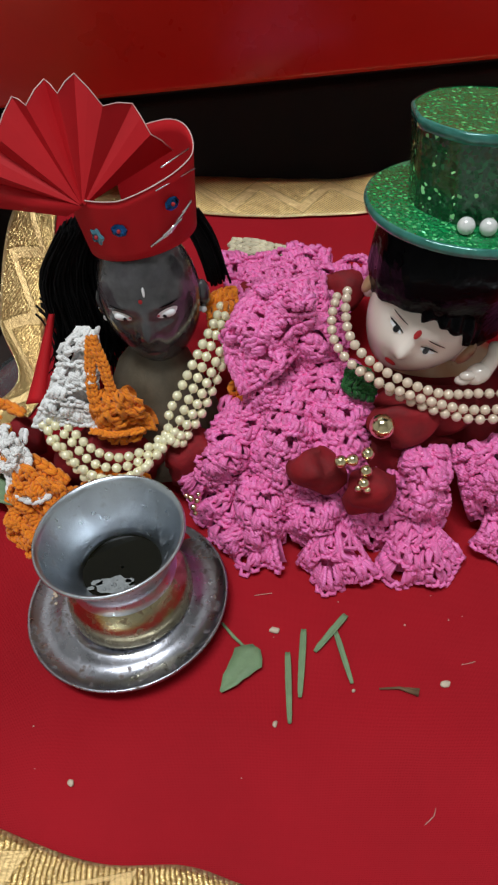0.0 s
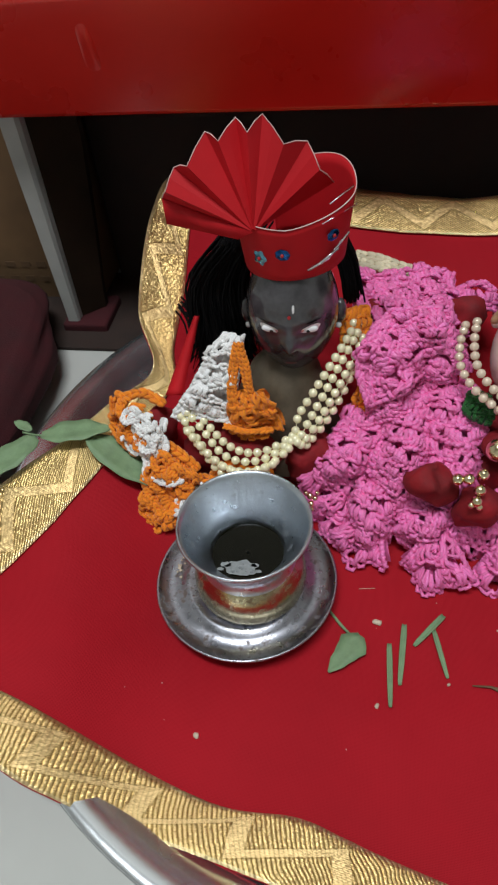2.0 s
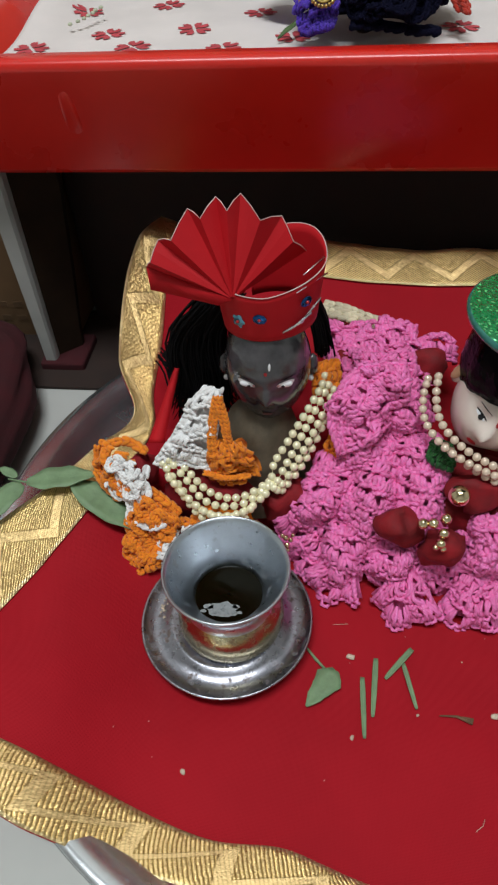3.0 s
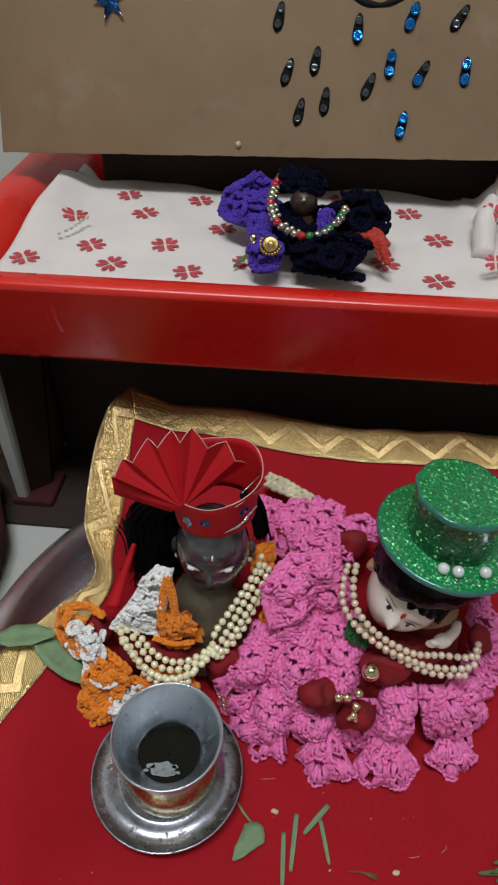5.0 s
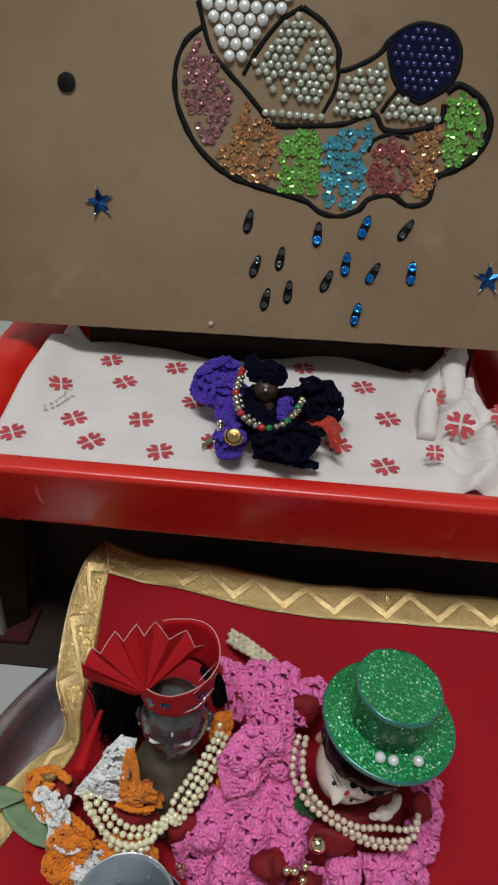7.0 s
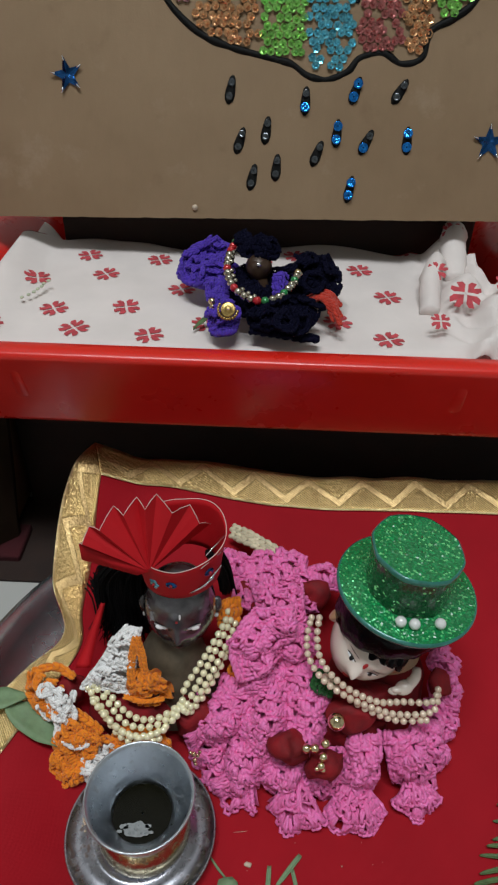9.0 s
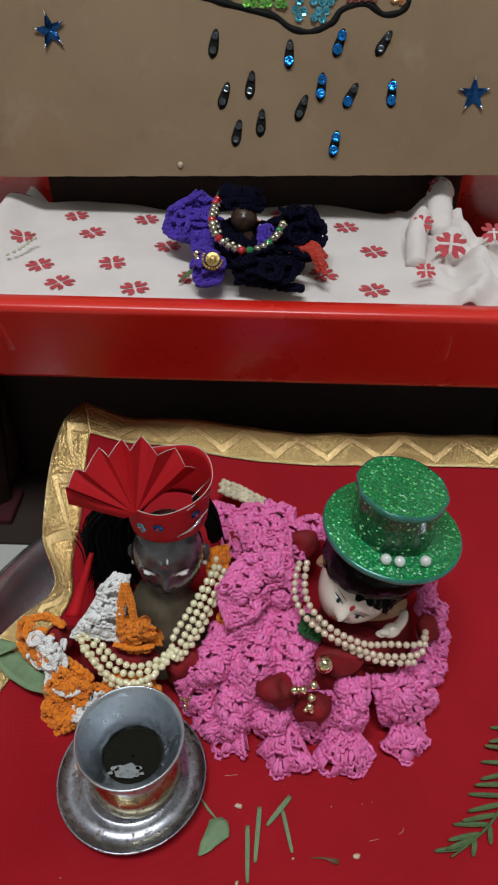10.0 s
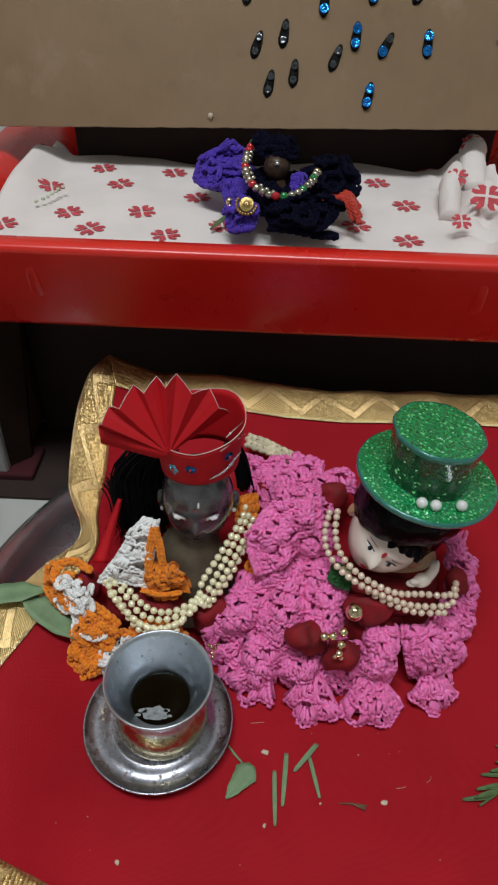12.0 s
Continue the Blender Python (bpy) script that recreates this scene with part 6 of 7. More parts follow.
PETAL = ((0.0010, 0.0), (0.0028, -0.0016), (0.0046, -0.0036), (0.0072, -0.0038), (0.0088, -0.0016), (0.0052, 0.0), (0.0088, 0.0016), (0.0072, 0.0038), (0.0046, 0.0036), (0.0028, 0.0016))


def printed_cloth():
    base = empty("printed_cotton", (0, 0.38, 0.15), "white cotton cloth block-printed with small red motifs, bunched at one side", "cloth")
    nx, ny, pts = 140, 70, []
    for j in range(ny):
        v = j / (ny - 1)
        for i in range(nx):
            yy = 0.2985 + 0.17 * v
            x = -0.1725 + (0.3415 - 0.031 * sstep(0.37, 0.42, yy)) * i / (nx - 1)
            yb = 0.462 + 0.010 * math.sin(x * 28 + 0.6) + 0.022 * sstep(-0.14, -0.18, x)
            y = 0.2985 + (yb - 0.2985) * v
            pts.append((x, y, tray_cloth_z(x, y)))
    mb = MB()
    mb.grid(pts, nx, ny)
    under(put("fabric", mb, M_PRINT_CLOTH, solid=0.0009), base)
    # bunched folds
    for P, r in (([(0.100, 0.352, 0.180), (0.104, 0.378, 0.190), (0.112, 0.402, 0.191), (0.116, 0.420, 0.178)], 0.0062),
                 ([(0.122, 0.390, 0.184), (0.127, 0.425, 0.191), (0.133, 0.452, 0.193), (0.136, 0.474, 0.180)], 0.0080)):
        mb = MB()
        S = spline(P, 20)
        mb.tube(S, [r * (0.45 + 0.65 * math.sin(math.pi * (0.12 + 0.76 * k / 19)) + 0.06 * nz(k, r * 100, 0, 0.6)) for k in range(20)], 18)
        for k, p in enumerate(mb.v):
            q = Vector(p)
            mb.v[k] = tuple(q + Vector((nz(q.x, q.y, q.z, 90), 0, nz(q.y, q.z, q.x, 90))) * 0.0022)
        under(put("fold", mb, M_PRINT_CLOTH, label="rolled fold of the cotton"), base)
    # the printed motifs: four notched petals round four dots
    spots = [(-0.148, 0.386, 8), (-0.127, 0.346, 20), (-0.122, 0.425, 12), (-0.105, 0.395, 24), (-0.084, 0.351, 4), (-0.073, 0.422, 10), (-0.053, 0.377, 14), (-0.065, 0.317, 6), (-0.109, 0.322, 30), (-0.034, 0.333, 0),
             (0.064, 0.414, 5), (0.078, 0.374, 9), (0.044, 0.339, 12), (0.101, 0.448, 3), (-0.004, 0.425, 10), (-0.169, 0.455, 12), (0.021, 0.437, 0), (-0.160, 0.325, 20), (0.020, 0.390, 8), (0.072, 0.321, 8)]
    mb = MB()

    def patch(poly):
        b = len(mb.v)
        for x, y in poly:
            mb.v.append((x, y, tray_cloth_z(x, y) + 0.0005))
        mb.cap(range(b, b + len(poly)))
    for cx, cy, rot in spots:
        for q in range(4):
            a0 = math.radians(rot + 58 + 90 * q)
            ca, sa = math.cos(a0), math.sin(a0)

            def at(u, v):
                u, v = u * 1.02, v * 1.02
                return (cx + ca * u - sa * v, cy + (sa * u + ca * v) * 1.06)
            patch([at(a, b) for a, b in PETAL])
            patch([at(0.0016 + 0.0008 * math.cos(t), 0.0032 + 0.0008 * math.sin(t)) for t in [2 * math.pi * k / 6 for k in range(6)]])
    under(put("block_print", mb, M_PRINT, label="faded red block-print motifs", kind="stuff"), base)
    # motifs on the folds
    mb = MB()
    for c, nrm, s in (((0.1065, 0.3780, 0.1962), (-0.2, -0.5, 0.85), 0.8), ((0.1270, 0.4350, 0.2000), (-0.1, -0.55, 0.8), 0.9), ((0.1180, 0.3480, 0.1955), (-0.1, -0.5, 0.85), 1.15), ((0.1440, 0.3560, 0.2000), (0, -0.5, 0.85), 0.9), ((0.100, 0.3240, 0.1895), (0, -0.4, 0.9), 0.7)):
        q = Vector(nrm).to_track_quat("Z", "Y").to_matrix().to_4x4()
        q.translation = c
        for w in range(4):
            a0 = math.radians(45 + 90 * w)
            b = len(mb.v)
            pl = [(u * s, v * s) for u, v in PETAL]
            for u, v in pl:
                mb.v.append(tuple(q @ Vector((math.cos(a0) * u - math.sin(a0) * v, math.sin(a0) * u + math.cos(a0) * v, -18 * (u * u)))))
            mb.cap(range(b, b + len(pl)))
    under(put("fold_print", mb, M_PRINT, label="red motifs on the folds", kind="stuff"), base)


printed_cloth()


def small_doll():
    rnd = random.Random(41)
    mb = MB()
    doll_mesh(mb, (-0.004, 0.353, 0.2050), 0.0078, (0, -0.8, 0.55), (1, 0, 0), None, (1.0, 0.9, 1.05), 0.14, 40, 30)
    mb.tube([(-0.003, 0.351, 0.198), (-0.002, 0.342, 0.188), (0.000, 0.332, 0.183)], [0.0045, 0.006, 0.006], 20)
    mb.ball((-0.004, 0.3465, 0.2092), 0.0014, 10, 7, 1)
    put("tiny_figurine", mb, [M_BROWN, M_SILVER_LINE], label="tiny brown doll lying bundled in purple yarn", category="doll")
    base = empty("yarn_bundle", (0, 0.34, 0.178), "purple and navy knitted dress with red trim round the tiny doll", "doll dress")
    r = 0.0009
    mb = MB()
    for c, ax, ay, az, nu, nv, sd in (((-0.036, 0.368, 0.192), (0.016, -0.004, 0.001), (0.002, 0.016, 0.006), (0, -0.003, 0.009), 10, 9, 1.0), ((-0.026, 0.344, 0.190), (0.009, -0.002, 0), (0, 0.012, 0.003), (0, -0.003, 0.007), 6, 7, 2.0), ((-0.022, 0.316, 0.184), (0.009, 0, 0), (0, 0.011, 0.003), (0, -0.002, 0.008), 6, 7, 3.0), ((0.009, 0.342, 0.196), (0.005, 0, 0), (0, 0.008, 0.004), (0, -0.002, 0.006), 4, 5, 3.5)):
        stitches(mb, lump(c, ax, ay, az, seed=sd), nu, nv, r, rnd)
    for p in ([(-0.052, 0.366, 0.192), (-0.049, 0.384, 0.198), (-0.036, 0.392, 0.203), (-0.024, 0.384, 0.204)], [(-0.052, 0.366, 0.192), (-0.043, 0.354, 0.193), (-0.030, 0.350, 0.197)]):
        chain(mb, p, 0.0018, rnd)
    loops(mb, lump((-0.034, 0.366, 0.194), (0.017, -0.004, 0.001), (0.002, 0.017, 0.006), (0, -0.003, 0.010), seed=1.0), 9, 0.006, 0.0010, rnd)
    loops(mb, lump((-0.022, 0.318, 0.186), (0.009, 0, 0), (0, 0.012, 0.003), (0, -0.002, 0.009), seed=3.0), 5, 0.005, 0.0010, rnd)
    under(put("purple_knit", mb, M_PURPLE, label="violet knitted part"), base)
    mb = MB()
    for c, ax, ay, az, nu, nv, sd in (((0.027, 0.358, 0.193), (0.013, -0.008, 0), (0.004, 0.013, 0.003), (0.001, -0.003, 0.010), 9, 9, 4.0), ((0.010, 0.318, 0.186), (0.020, 0.001, 0), (0, 0.013, 0.002), (0, -0.003, 0.011), 12, 8, 5.0), ((-0.006, 0.338, 0.189), (0.011, 0, 0), (0, 0.012, 0.003), (0, -0.002, 0.008), 7, 7, 6.0), ((-0.004, 0.362, 0.207), (0.013, 0, 0), (0, 0.009, 0.003), (0, -0.003, 0.011), 10, 8, 7.0), ((0.012, 0.352, 0.186), (0.020, 0.0, 0), (0, 0.020, 0.003), (0, -0.003, 0.010), 10, 8, 7.4), ((-0.012, 0.336, 0.186), (0.013, 0.0, 0), (0, 0.014, 0.003), (0, -0.003, 0.009), 10, 8, 7.8), ((-0.014, 0.358, 0.190), (0.011, 0.0, 0), (0, 0.013, 0.003), (0, -0.003, 0.009), 10, 8, 8.1)):
        stitches(mb, lump(c, ax, ay, az, seed=sd), nu, nv, r, rnd)
    chain(mb, [(0.022, 0.376, 0.200), (0.036, 0.370, 0.202), (0.042, 0.356, 0.200), (0.040, 0.342, 0.194), (0.032, 0.334, 0.190)], 0.0021, rnd)
    chain(mb, [(-0.008, 0.309, 0.188), (0.010, 0.306, 0.187), (0.030, 0.307, 0.185)], 0.0017, rnd)
    loops(mb, lump((0.026, 0.356, 0.195), (0.014, -0.008, 0), (0.004, 0.014, 0.003), (0.001, -0.003, 0.011), seed=4.0), 10, 0.006, 0.0010, rnd)
    loops(mb, lump((0.010, 0.318, 0.188), (0.020, 0.001, 0), (0, 0.013, 0.002), (0, -0.003, 0.012), seed=5.0), 12, 0.006, 0.0010, rnd)
    loops(mb, lump((-0.004, 0.366, 0.208), (0.013, 0, 0), (0, 0.009, 0.003), (0, -0.003, 0.012), seed=7.0), 8, 0.005, 0.0010, rnd)
    under(put("navy_knit", mb, M_NAVY, label="dark navy knitted part"), base)
    mb = MB()
    for k in range(9):
        a = Vector((0.022 + 0.004 * rnd.random(), 0.338 + 0.004 * rnd.random(), 0.192))
        chain(mb, [a, a + Vector((0.011, -0.010 + 0.003 * k * 0.4, 0.005)), a + Vector((0.018 + rnd.gauss(0, 0.002), -0.024 + 0.003 * k, -0.003))], 0.0011, rnd)
    under(put("red_tassel", mb, M_RED_YARN, label="red yarn tassel"), base)
    base = empty("bead_bracelet", (0, 0.335, 0.19), "bracelet of red, green and silver beads with a gilt pendant", "bracelet")
    P = spline([(-0.0165, 0.374, 0.2150), (-0.0210, 0.356, 0.2120), (-0.0215, 0.338, 0.2080), (-0.0160, 0.324, 0.2040), (-0.0050, 0.316, 0.2020), (0.0060, 0.318, 0.2025), (0.0140, 0.328, 0.2050), (0.0185, 0.342, 0.2070)], 26)
    kinds = [M_BEAD_METAL, M_GREEN_BEAD, M_GREEN_BEAD, M_RED_BEAD, M_RED_BEAD, M_BEAD_METAL, M_BEAD_METAL, M_BEAD_METAL, M_RED_BEAD, M_BEAD_METAL, M_BEAD_METAL, M_BEAD_METAL, M_RED_BEAD, M_BEAD_METAL, M_BEAD_METAL, M_BEAD_METAL, M_RED_BEAD, M_GREEN_BEAD, M_BEAD_METAL, M_BEAD_METAL, M_GREEN_BEAD, M_BEAD_METAL, M_BEAD_METAL, M_GREEN_BEAD, M_BEAD_METAL, M_GOLD_BEAD]
    for p, mt in zip(P, kinds):
        mb = MB()
        mb.ball(p, 0.0024, 14, 9)
        if mt is M_BEAD_METAL:
            mb.ball(p + Vector((0.0022, 0.0016, 0.0006)), 0.0016, 10, 6)
        under(put("bead", mb, mt), base)
    mb = MB()
    c = Vector((-0.0195, 0.309, 0.1995))
    q = Vector((0, -0.75, 0.65)).to_track_quat("Z", "Y").to_matrix().to_4x4()
    q.translation = c
    mb.lathe([(0.0004, 0.0010), (0.0016, 0.0009), (0.0021, 0.0003), (0.0036, 0.0007), (0.0042, 0.0003), (0.0038, -0.0003)], 28, 0, q)
    for k in range(13):
        t = math.radians(-10 - 200 * k / 12)
        mb.ball(q @ Vector((0.0053 * math.cos(t), 0.0053 * math.sin(t), 0.0002)), 0.0009, 8, 5)
    under(put("pendant", mb, M_PENDANT, label="gilt peacock-shaped disc pendant"), base)
    mb = MB()
    mb.ball((-0.030, 0.332, 0.1925), 0.0022, 10, 7)
    mb.ball((-0.0295, 0.329, 0.1905), 0.0016, 10, 7)
    under(put("charm", mb, M_GOLD_BEAD, label="small gilt charm"), base)
    mb = MB()
    blade(mb, (-0.040, 0.322, 0.1800), (-0.026, 0.338, 0.1855), 0.004, 0, 0.2)
    mb.tube([(-0.040, 0.321, 0.1798), (-0.026, 0.339, 0.186)], 0.0004, 5)
    put("leaf_bit", mb, M_LEAF_DRY, label="dark dry leaf bit beside the yarn bundle", category="leaf", solid=0.0003)
    mb = MB()
    for k in range(7):
        mb.ball((-0.146 + 0.0018 * k + rnd.gauss(0, 0.001), 0.352 + 0.003 * k, 0.1805 + 0.0005 * k), (0.0013, 0.0017, 0.0008), 8, 5)
    put("dried_petals", mb, M_PETAL, label="pale green dried petals on the cotton cloth", category="petals", kind="stuff")


M_BROWN = plain("brown_figure_paint", (0.050, 0.026, 0.014), 0.4, 0.2, 200, 0.4, 0.2)
M_BEAD_METAL = plain("old_silver_bead", (0.50, 0.46, 0.38), 0.22, 1.0, 400, 0.4, 0.2)
M_PENDANT = plain("dull_gilt", (0.50, 0.34, 0.12), 0.34, 0.9, 500, 0.5, 0.4)
M_RED_BEAD = plain("red_glass_bead", (0.50, 0.012, 0.020), 0.12, 0.2, 200, 0.2, 0.05, 0.0002, 900, 0.8)
M_GREEN_BEAD = plain("green_glass_bead", (0.010, 0.20, 0.05), 0.12, 0.2, 200, 0.2, 0.05, 0.0002, 900, 0.8)
M_PETAL = plain("pale_dry_petal", (0.52, 0.56, 0.40), 0.7, 0, 300, 0.3, 0.3)
small_doll()


# ---- the decorated cardboard ----
def card_at(x, z, off=0.0):
    """A place on the leaning card's face, off metres in front of it."""
    nrm = Vector((-0.0466, -1.0, 0.357)).normalized()
    return Vector((x, 0.3474 - 0.0466 * x + 0.357 * z, z)) + nrm * off


def card():
    base = empty("cardboard_panel", (0, 0.43, 0.15), "brown cardboard panel with a beaded crescent picture, leaning in the tray", "cardboard")
    nrm = Vector((-0.0466, -1.0, 0.357)).normalized()
    rnd = random.Random(51)
    # board with a ragged lower edge
    n, k, T = 90, 40, 0.004
    for off, nm in ((0.0, "board"),):
        pts, mb = [], MB()
        lay = []
        for side in (0.0, -T):
            for j in range(k):
                for i in range(n):
                    x = -0.2060 + 0.4260 * i / (n - 1)
                    zb = 0.2085 + 0.036 * x + 0.0005 * nz(x, 0, 0, 300)
                    z = zb + (0.52 - zb) * j / (k - 1)
                    pts.append(card_at(x, z, side + 0.0012 * nz(x, z, 0.5, 9)))
        b = mb.grid(pts[:n * k], n, k)
        b2 = mb.grid(pts[n * k:], n, k)
        for i in range(n - 1):
            mb.f.append((b + i, b2 + i, b2 + i + 1, b + i + 1)); mb.m.append(1)
            t = (k - 1) * n
            mb.f.append((b + t + i, b + t + i + 1, b2 + t + i + 1, b2 + t + i)); mb.m.append(1)
        for j in range(k - 1):
            for i in (0, n - 1):
                mb.f.append((b + j * n + i, b + (j + 1) * n + i, b2 + (j + 1) * n + i, b2 + j * n + i)); mb.m.append(1)
        under(put(nm, mb, [M_CARD, M_CARD_EDGE], label="brown corrugated board", smooth=False), base)
    # added box in the tray: the board leans on it, its dark colour is the gap's shade
    mb = MB()
    mb.box((0.0, 0.5010, 0.2110), (0.30, 0.076, 0.120))
    under(put("shade_backing", mb, M_SHADE_FILL, label="added dark box behind the board, filling the shaded gap", smooth=False, bevel=0.002), base)

    def line(pts, w, nm, label, closed=False, off=0.0008):
        S = spline(pts + ([pts[0]] if closed else []), 12 * len(pts))
        mb = MB()
        w *= 1.25
        mb.tube([card_at(p[0], p[1], off - w * 0.75) for p in S], [w * (1 + 0.25 * nz(i * 0.13, w * 900, 0)) for i in range(len(S))], 8)
        under(put(nm, mb, M_BLACK_LINE, label=label), base)
    # outlines of the crescent picture
    line([(-0.0625, 0.3895), (-0.0741, 0.3803), (-0.0800, 0.3665), (-0.0792, 0.3482), (-0.0702, 0.3299), (-0.0592, 0.3178), (-0.0437, 0.3076), (-0.0247, 0.3018), (-0.0021, 0.2975), (0.0111, 0.2948), (0.0216, 0.2890), (0.0339, 0.2876), (0.0462, 0.2922), (0.0526, 0.2992), (0.0667, 0.3021), (0.0781, 0.2971), (0.0902, 0.3006), (0.0942, 0.3140), (0.1065, 0.3208), (0.1174, 0.3290), (0.1227, 0.3422), (0.1209, 0.3526), (0.1127, 0.3611), (0.1009, 0.3663), (0.0938, 0.3620)], 0.0019, "outline", "black crescent outline")
    line([(-0.0674, 0.4020), (-0.0582, 0.3773), (-0.0456, 0.3648), (-0.0342, 0.3554), (-0.0233, 0.3453), (-0.0144, 0.3378), (0.0122, 0.3386), (0.0332, 0.3414), (0.0495, 0.3473), (0.0575, 0.3393), (0.0757, 0.3398), (0.0915, 0.3457), (0.0928, 0.3554)], 0.0016, "outline", "black inner outline")
    line([(-0.0011, 0.4018), (0.0135, 0.3936), (0.0235, 0.3811), (0.0251, 0.3700), (0.0398, 0.3746), (0.0500, 0.3810), (0.0540, 0.3873), (0.0645, 0.3948), (0.0776, 0.3971), (0.0916, 0.3933), (0.0984, 0.3822), (0.0956, 0.3681), (0.0865, 0.3604), (0.0769, 0.3557), (0.0650, 0.3613), (0.0573, 0.3727), (0.0540, 0.3873)], 0.0016, "outline", "black upper outline")
    line([(-0.0011, 0.4018), (-0.0143, 0.3942), (-0.0270, 0.3790), (-0.0359, 0.3641)], 0.0014, "outline", "black line between beads")
    line([(0.0251, 0.3700), (0.0235, 0.3588), (0.0198, 0.3510), (0.0171, 0.3460)], 0.0012, "outline", "black line between beads")
    line([(0.0630, 0.3611), (0.0579, 0.3548), (0.0542, 0.3486)], 0.0012, "outline", "black line between beads")
    line([(0.0485, 0.3266), (0.0520, 0.3331), (0.0614, 0.3368), (0.0735, 0.3354)], 0.0011, "outline", "black line round the wine sequins")

    def inside(p, poly):
        c, j = False, len(poly) - 1
        for i in range(len(poly)):
            (xi, yi), (xj, yj) = poly[i], poly[j]
            if (yi > p[1]) != (yj > p[1]) and p[0] < (xj - xi) * (p[1] - yi) / (yj - yi) + xi:
                c = not c
            j = i
        return c

    def fill(poly, step, r, mat, nm, label, sequin=False, flat=0.8, drop=0.05, jit=0.07):
        xs, zs = [p[0] for p in poly], [p[1] for p in poly]
        mb = MB()
        row, z = 0, min(zs)
        q = nrm.to_track_quat("Z", "Y").to_matrix().to_4x4()
        while z < max(zs):
            x = min(xs) + (0.5 * step if row % 2 else 0)
            while x < max(xs):
                if inside((x, z), poly) and rnd.random() > drop:
                    c = card_at(x + rnd.gauss(0, jit) * step, z + rnd.gauss(0, jit) * step, 0.0006)
                    if sequin:
                        m = Matrix.Translation(c) @ pose(0, 0, 0, rnd.gauss(0, 9), rnd.gauss(0, 9), 0) @ q @ pose(0, 0, 0, 0, 0, rnd.uniform(0, 60))
                        mb.lathe([(r * 0.25, 0.0), (r * 0.55, 0.0002), (r, 0.0009)], 6, 0, m)
                        mb.ball(c + nrm * 0.0005, r * 0.30, 6, 4)
                    else:
                        mb.ball(c + nrm * r * 0.3, (r, r, r * flat), 10, 7, 0, q)
                x += step
            z += step * 0.87
            row += 1
        under(put(nm, mb, mat, label=label, kind="stuff", smooth=not sequin), base)
    fill([(-0.060, 0.440)] + [(-0.0648, 0.4004), (-0.0577, 0.3871), (-0.0497, 0.3733), (-0.0421, 0.3665), (-0.0353, 0.3714), (-0.0274, 0.3837), (-0.0152, 0.3971), (-0.0048, 0.4042)] + [(0.010, 0.440)], 0.0078, 0.0037, M_PEARL_WHITE, "pearl_field", "large white half pearls", drop=0, jit=0.03)
    fill([(-0.0015, 0.3986), (0.0121, 0.3907), (0.0204, 0.3780), (0.0202, 0.3631), (0.0127, 0.3506), (-0.0030, 0.3481), (-0.0199, 0.3563), (-0.0314, 0.3662), (-0.0219, 0.3816), (-0.0123, 0.3923)], 0.0051, 0.0025, M_CRYSTAL, "crystal_field", "pale clear beads", drop=0.1)
    fill([(-0.0224, 0.3438), (0.0167, 0.3463), (0.0173, 0.3411), (-0.0159, 0.3390)], 0.0051, 0.0025, M_CRYSTAL, "crystal_field", "pale clear beads", drop=0.03)
    fill([(0.0241, 0.3537), (0.0288, 0.3651), (0.0436, 0.3719), (0.0533, 0.3768), (0.0555, 0.3598), (0.0500, 0.3483), (0.0418, 0.3438), (0.0232, 0.3427)], 0.0051, 0.0025, M_CRYSTAL, "crystal_field", "pale clear beads", drop=0.03)
    fill([(0.0561, 0.3502), (0.0599, 0.3580), (0.0699, 0.3565), (0.0789, 0.3540), (0.0911, 0.3529), (0.0901, 0.3456), (0.0753, 0.3422), (0.0596, 0.3425)], 0.0051, 0.0025, M_CRYSTAL, "crystal_field", "pale clear beads", drop=0.03)
    fill([(0.0562, 0.3857), (0.0655, 0.3925), (0.0780, 0.3949), (0.0902, 0.3915), (0.0961, 0.3821), (0.0936, 0.3697), (0.0855, 0.3625), (0.0765, 0.3583), (0.0661, 0.3634), (0.0596, 0.3737)], 0.0050, 0.0019, M_NAVY_BEAD, "navy_field", "navy seed beads", drop=0.02, jit=0.05)
    mb = MB()
    pl = [(0.0541, 0.3862), (0.0646, 0.3942), (0.0777, 0.3966), (0.0916, 0.3933), (0.0977, 0.3822), (0.0955, 0.3684), (0.0864, 0.3610), (0.0768, 0.3563), (0.0650, 0.3618), (0.0576, 0.3730)]
    mb.v = [tuple(card_at(x, z, 0.0016)) for x, z in pl]
    mb.cap(range(len(pl)))
    under(put("navy_ground", mb, M_NAVY_FELT, label="navy painted ground"), base)
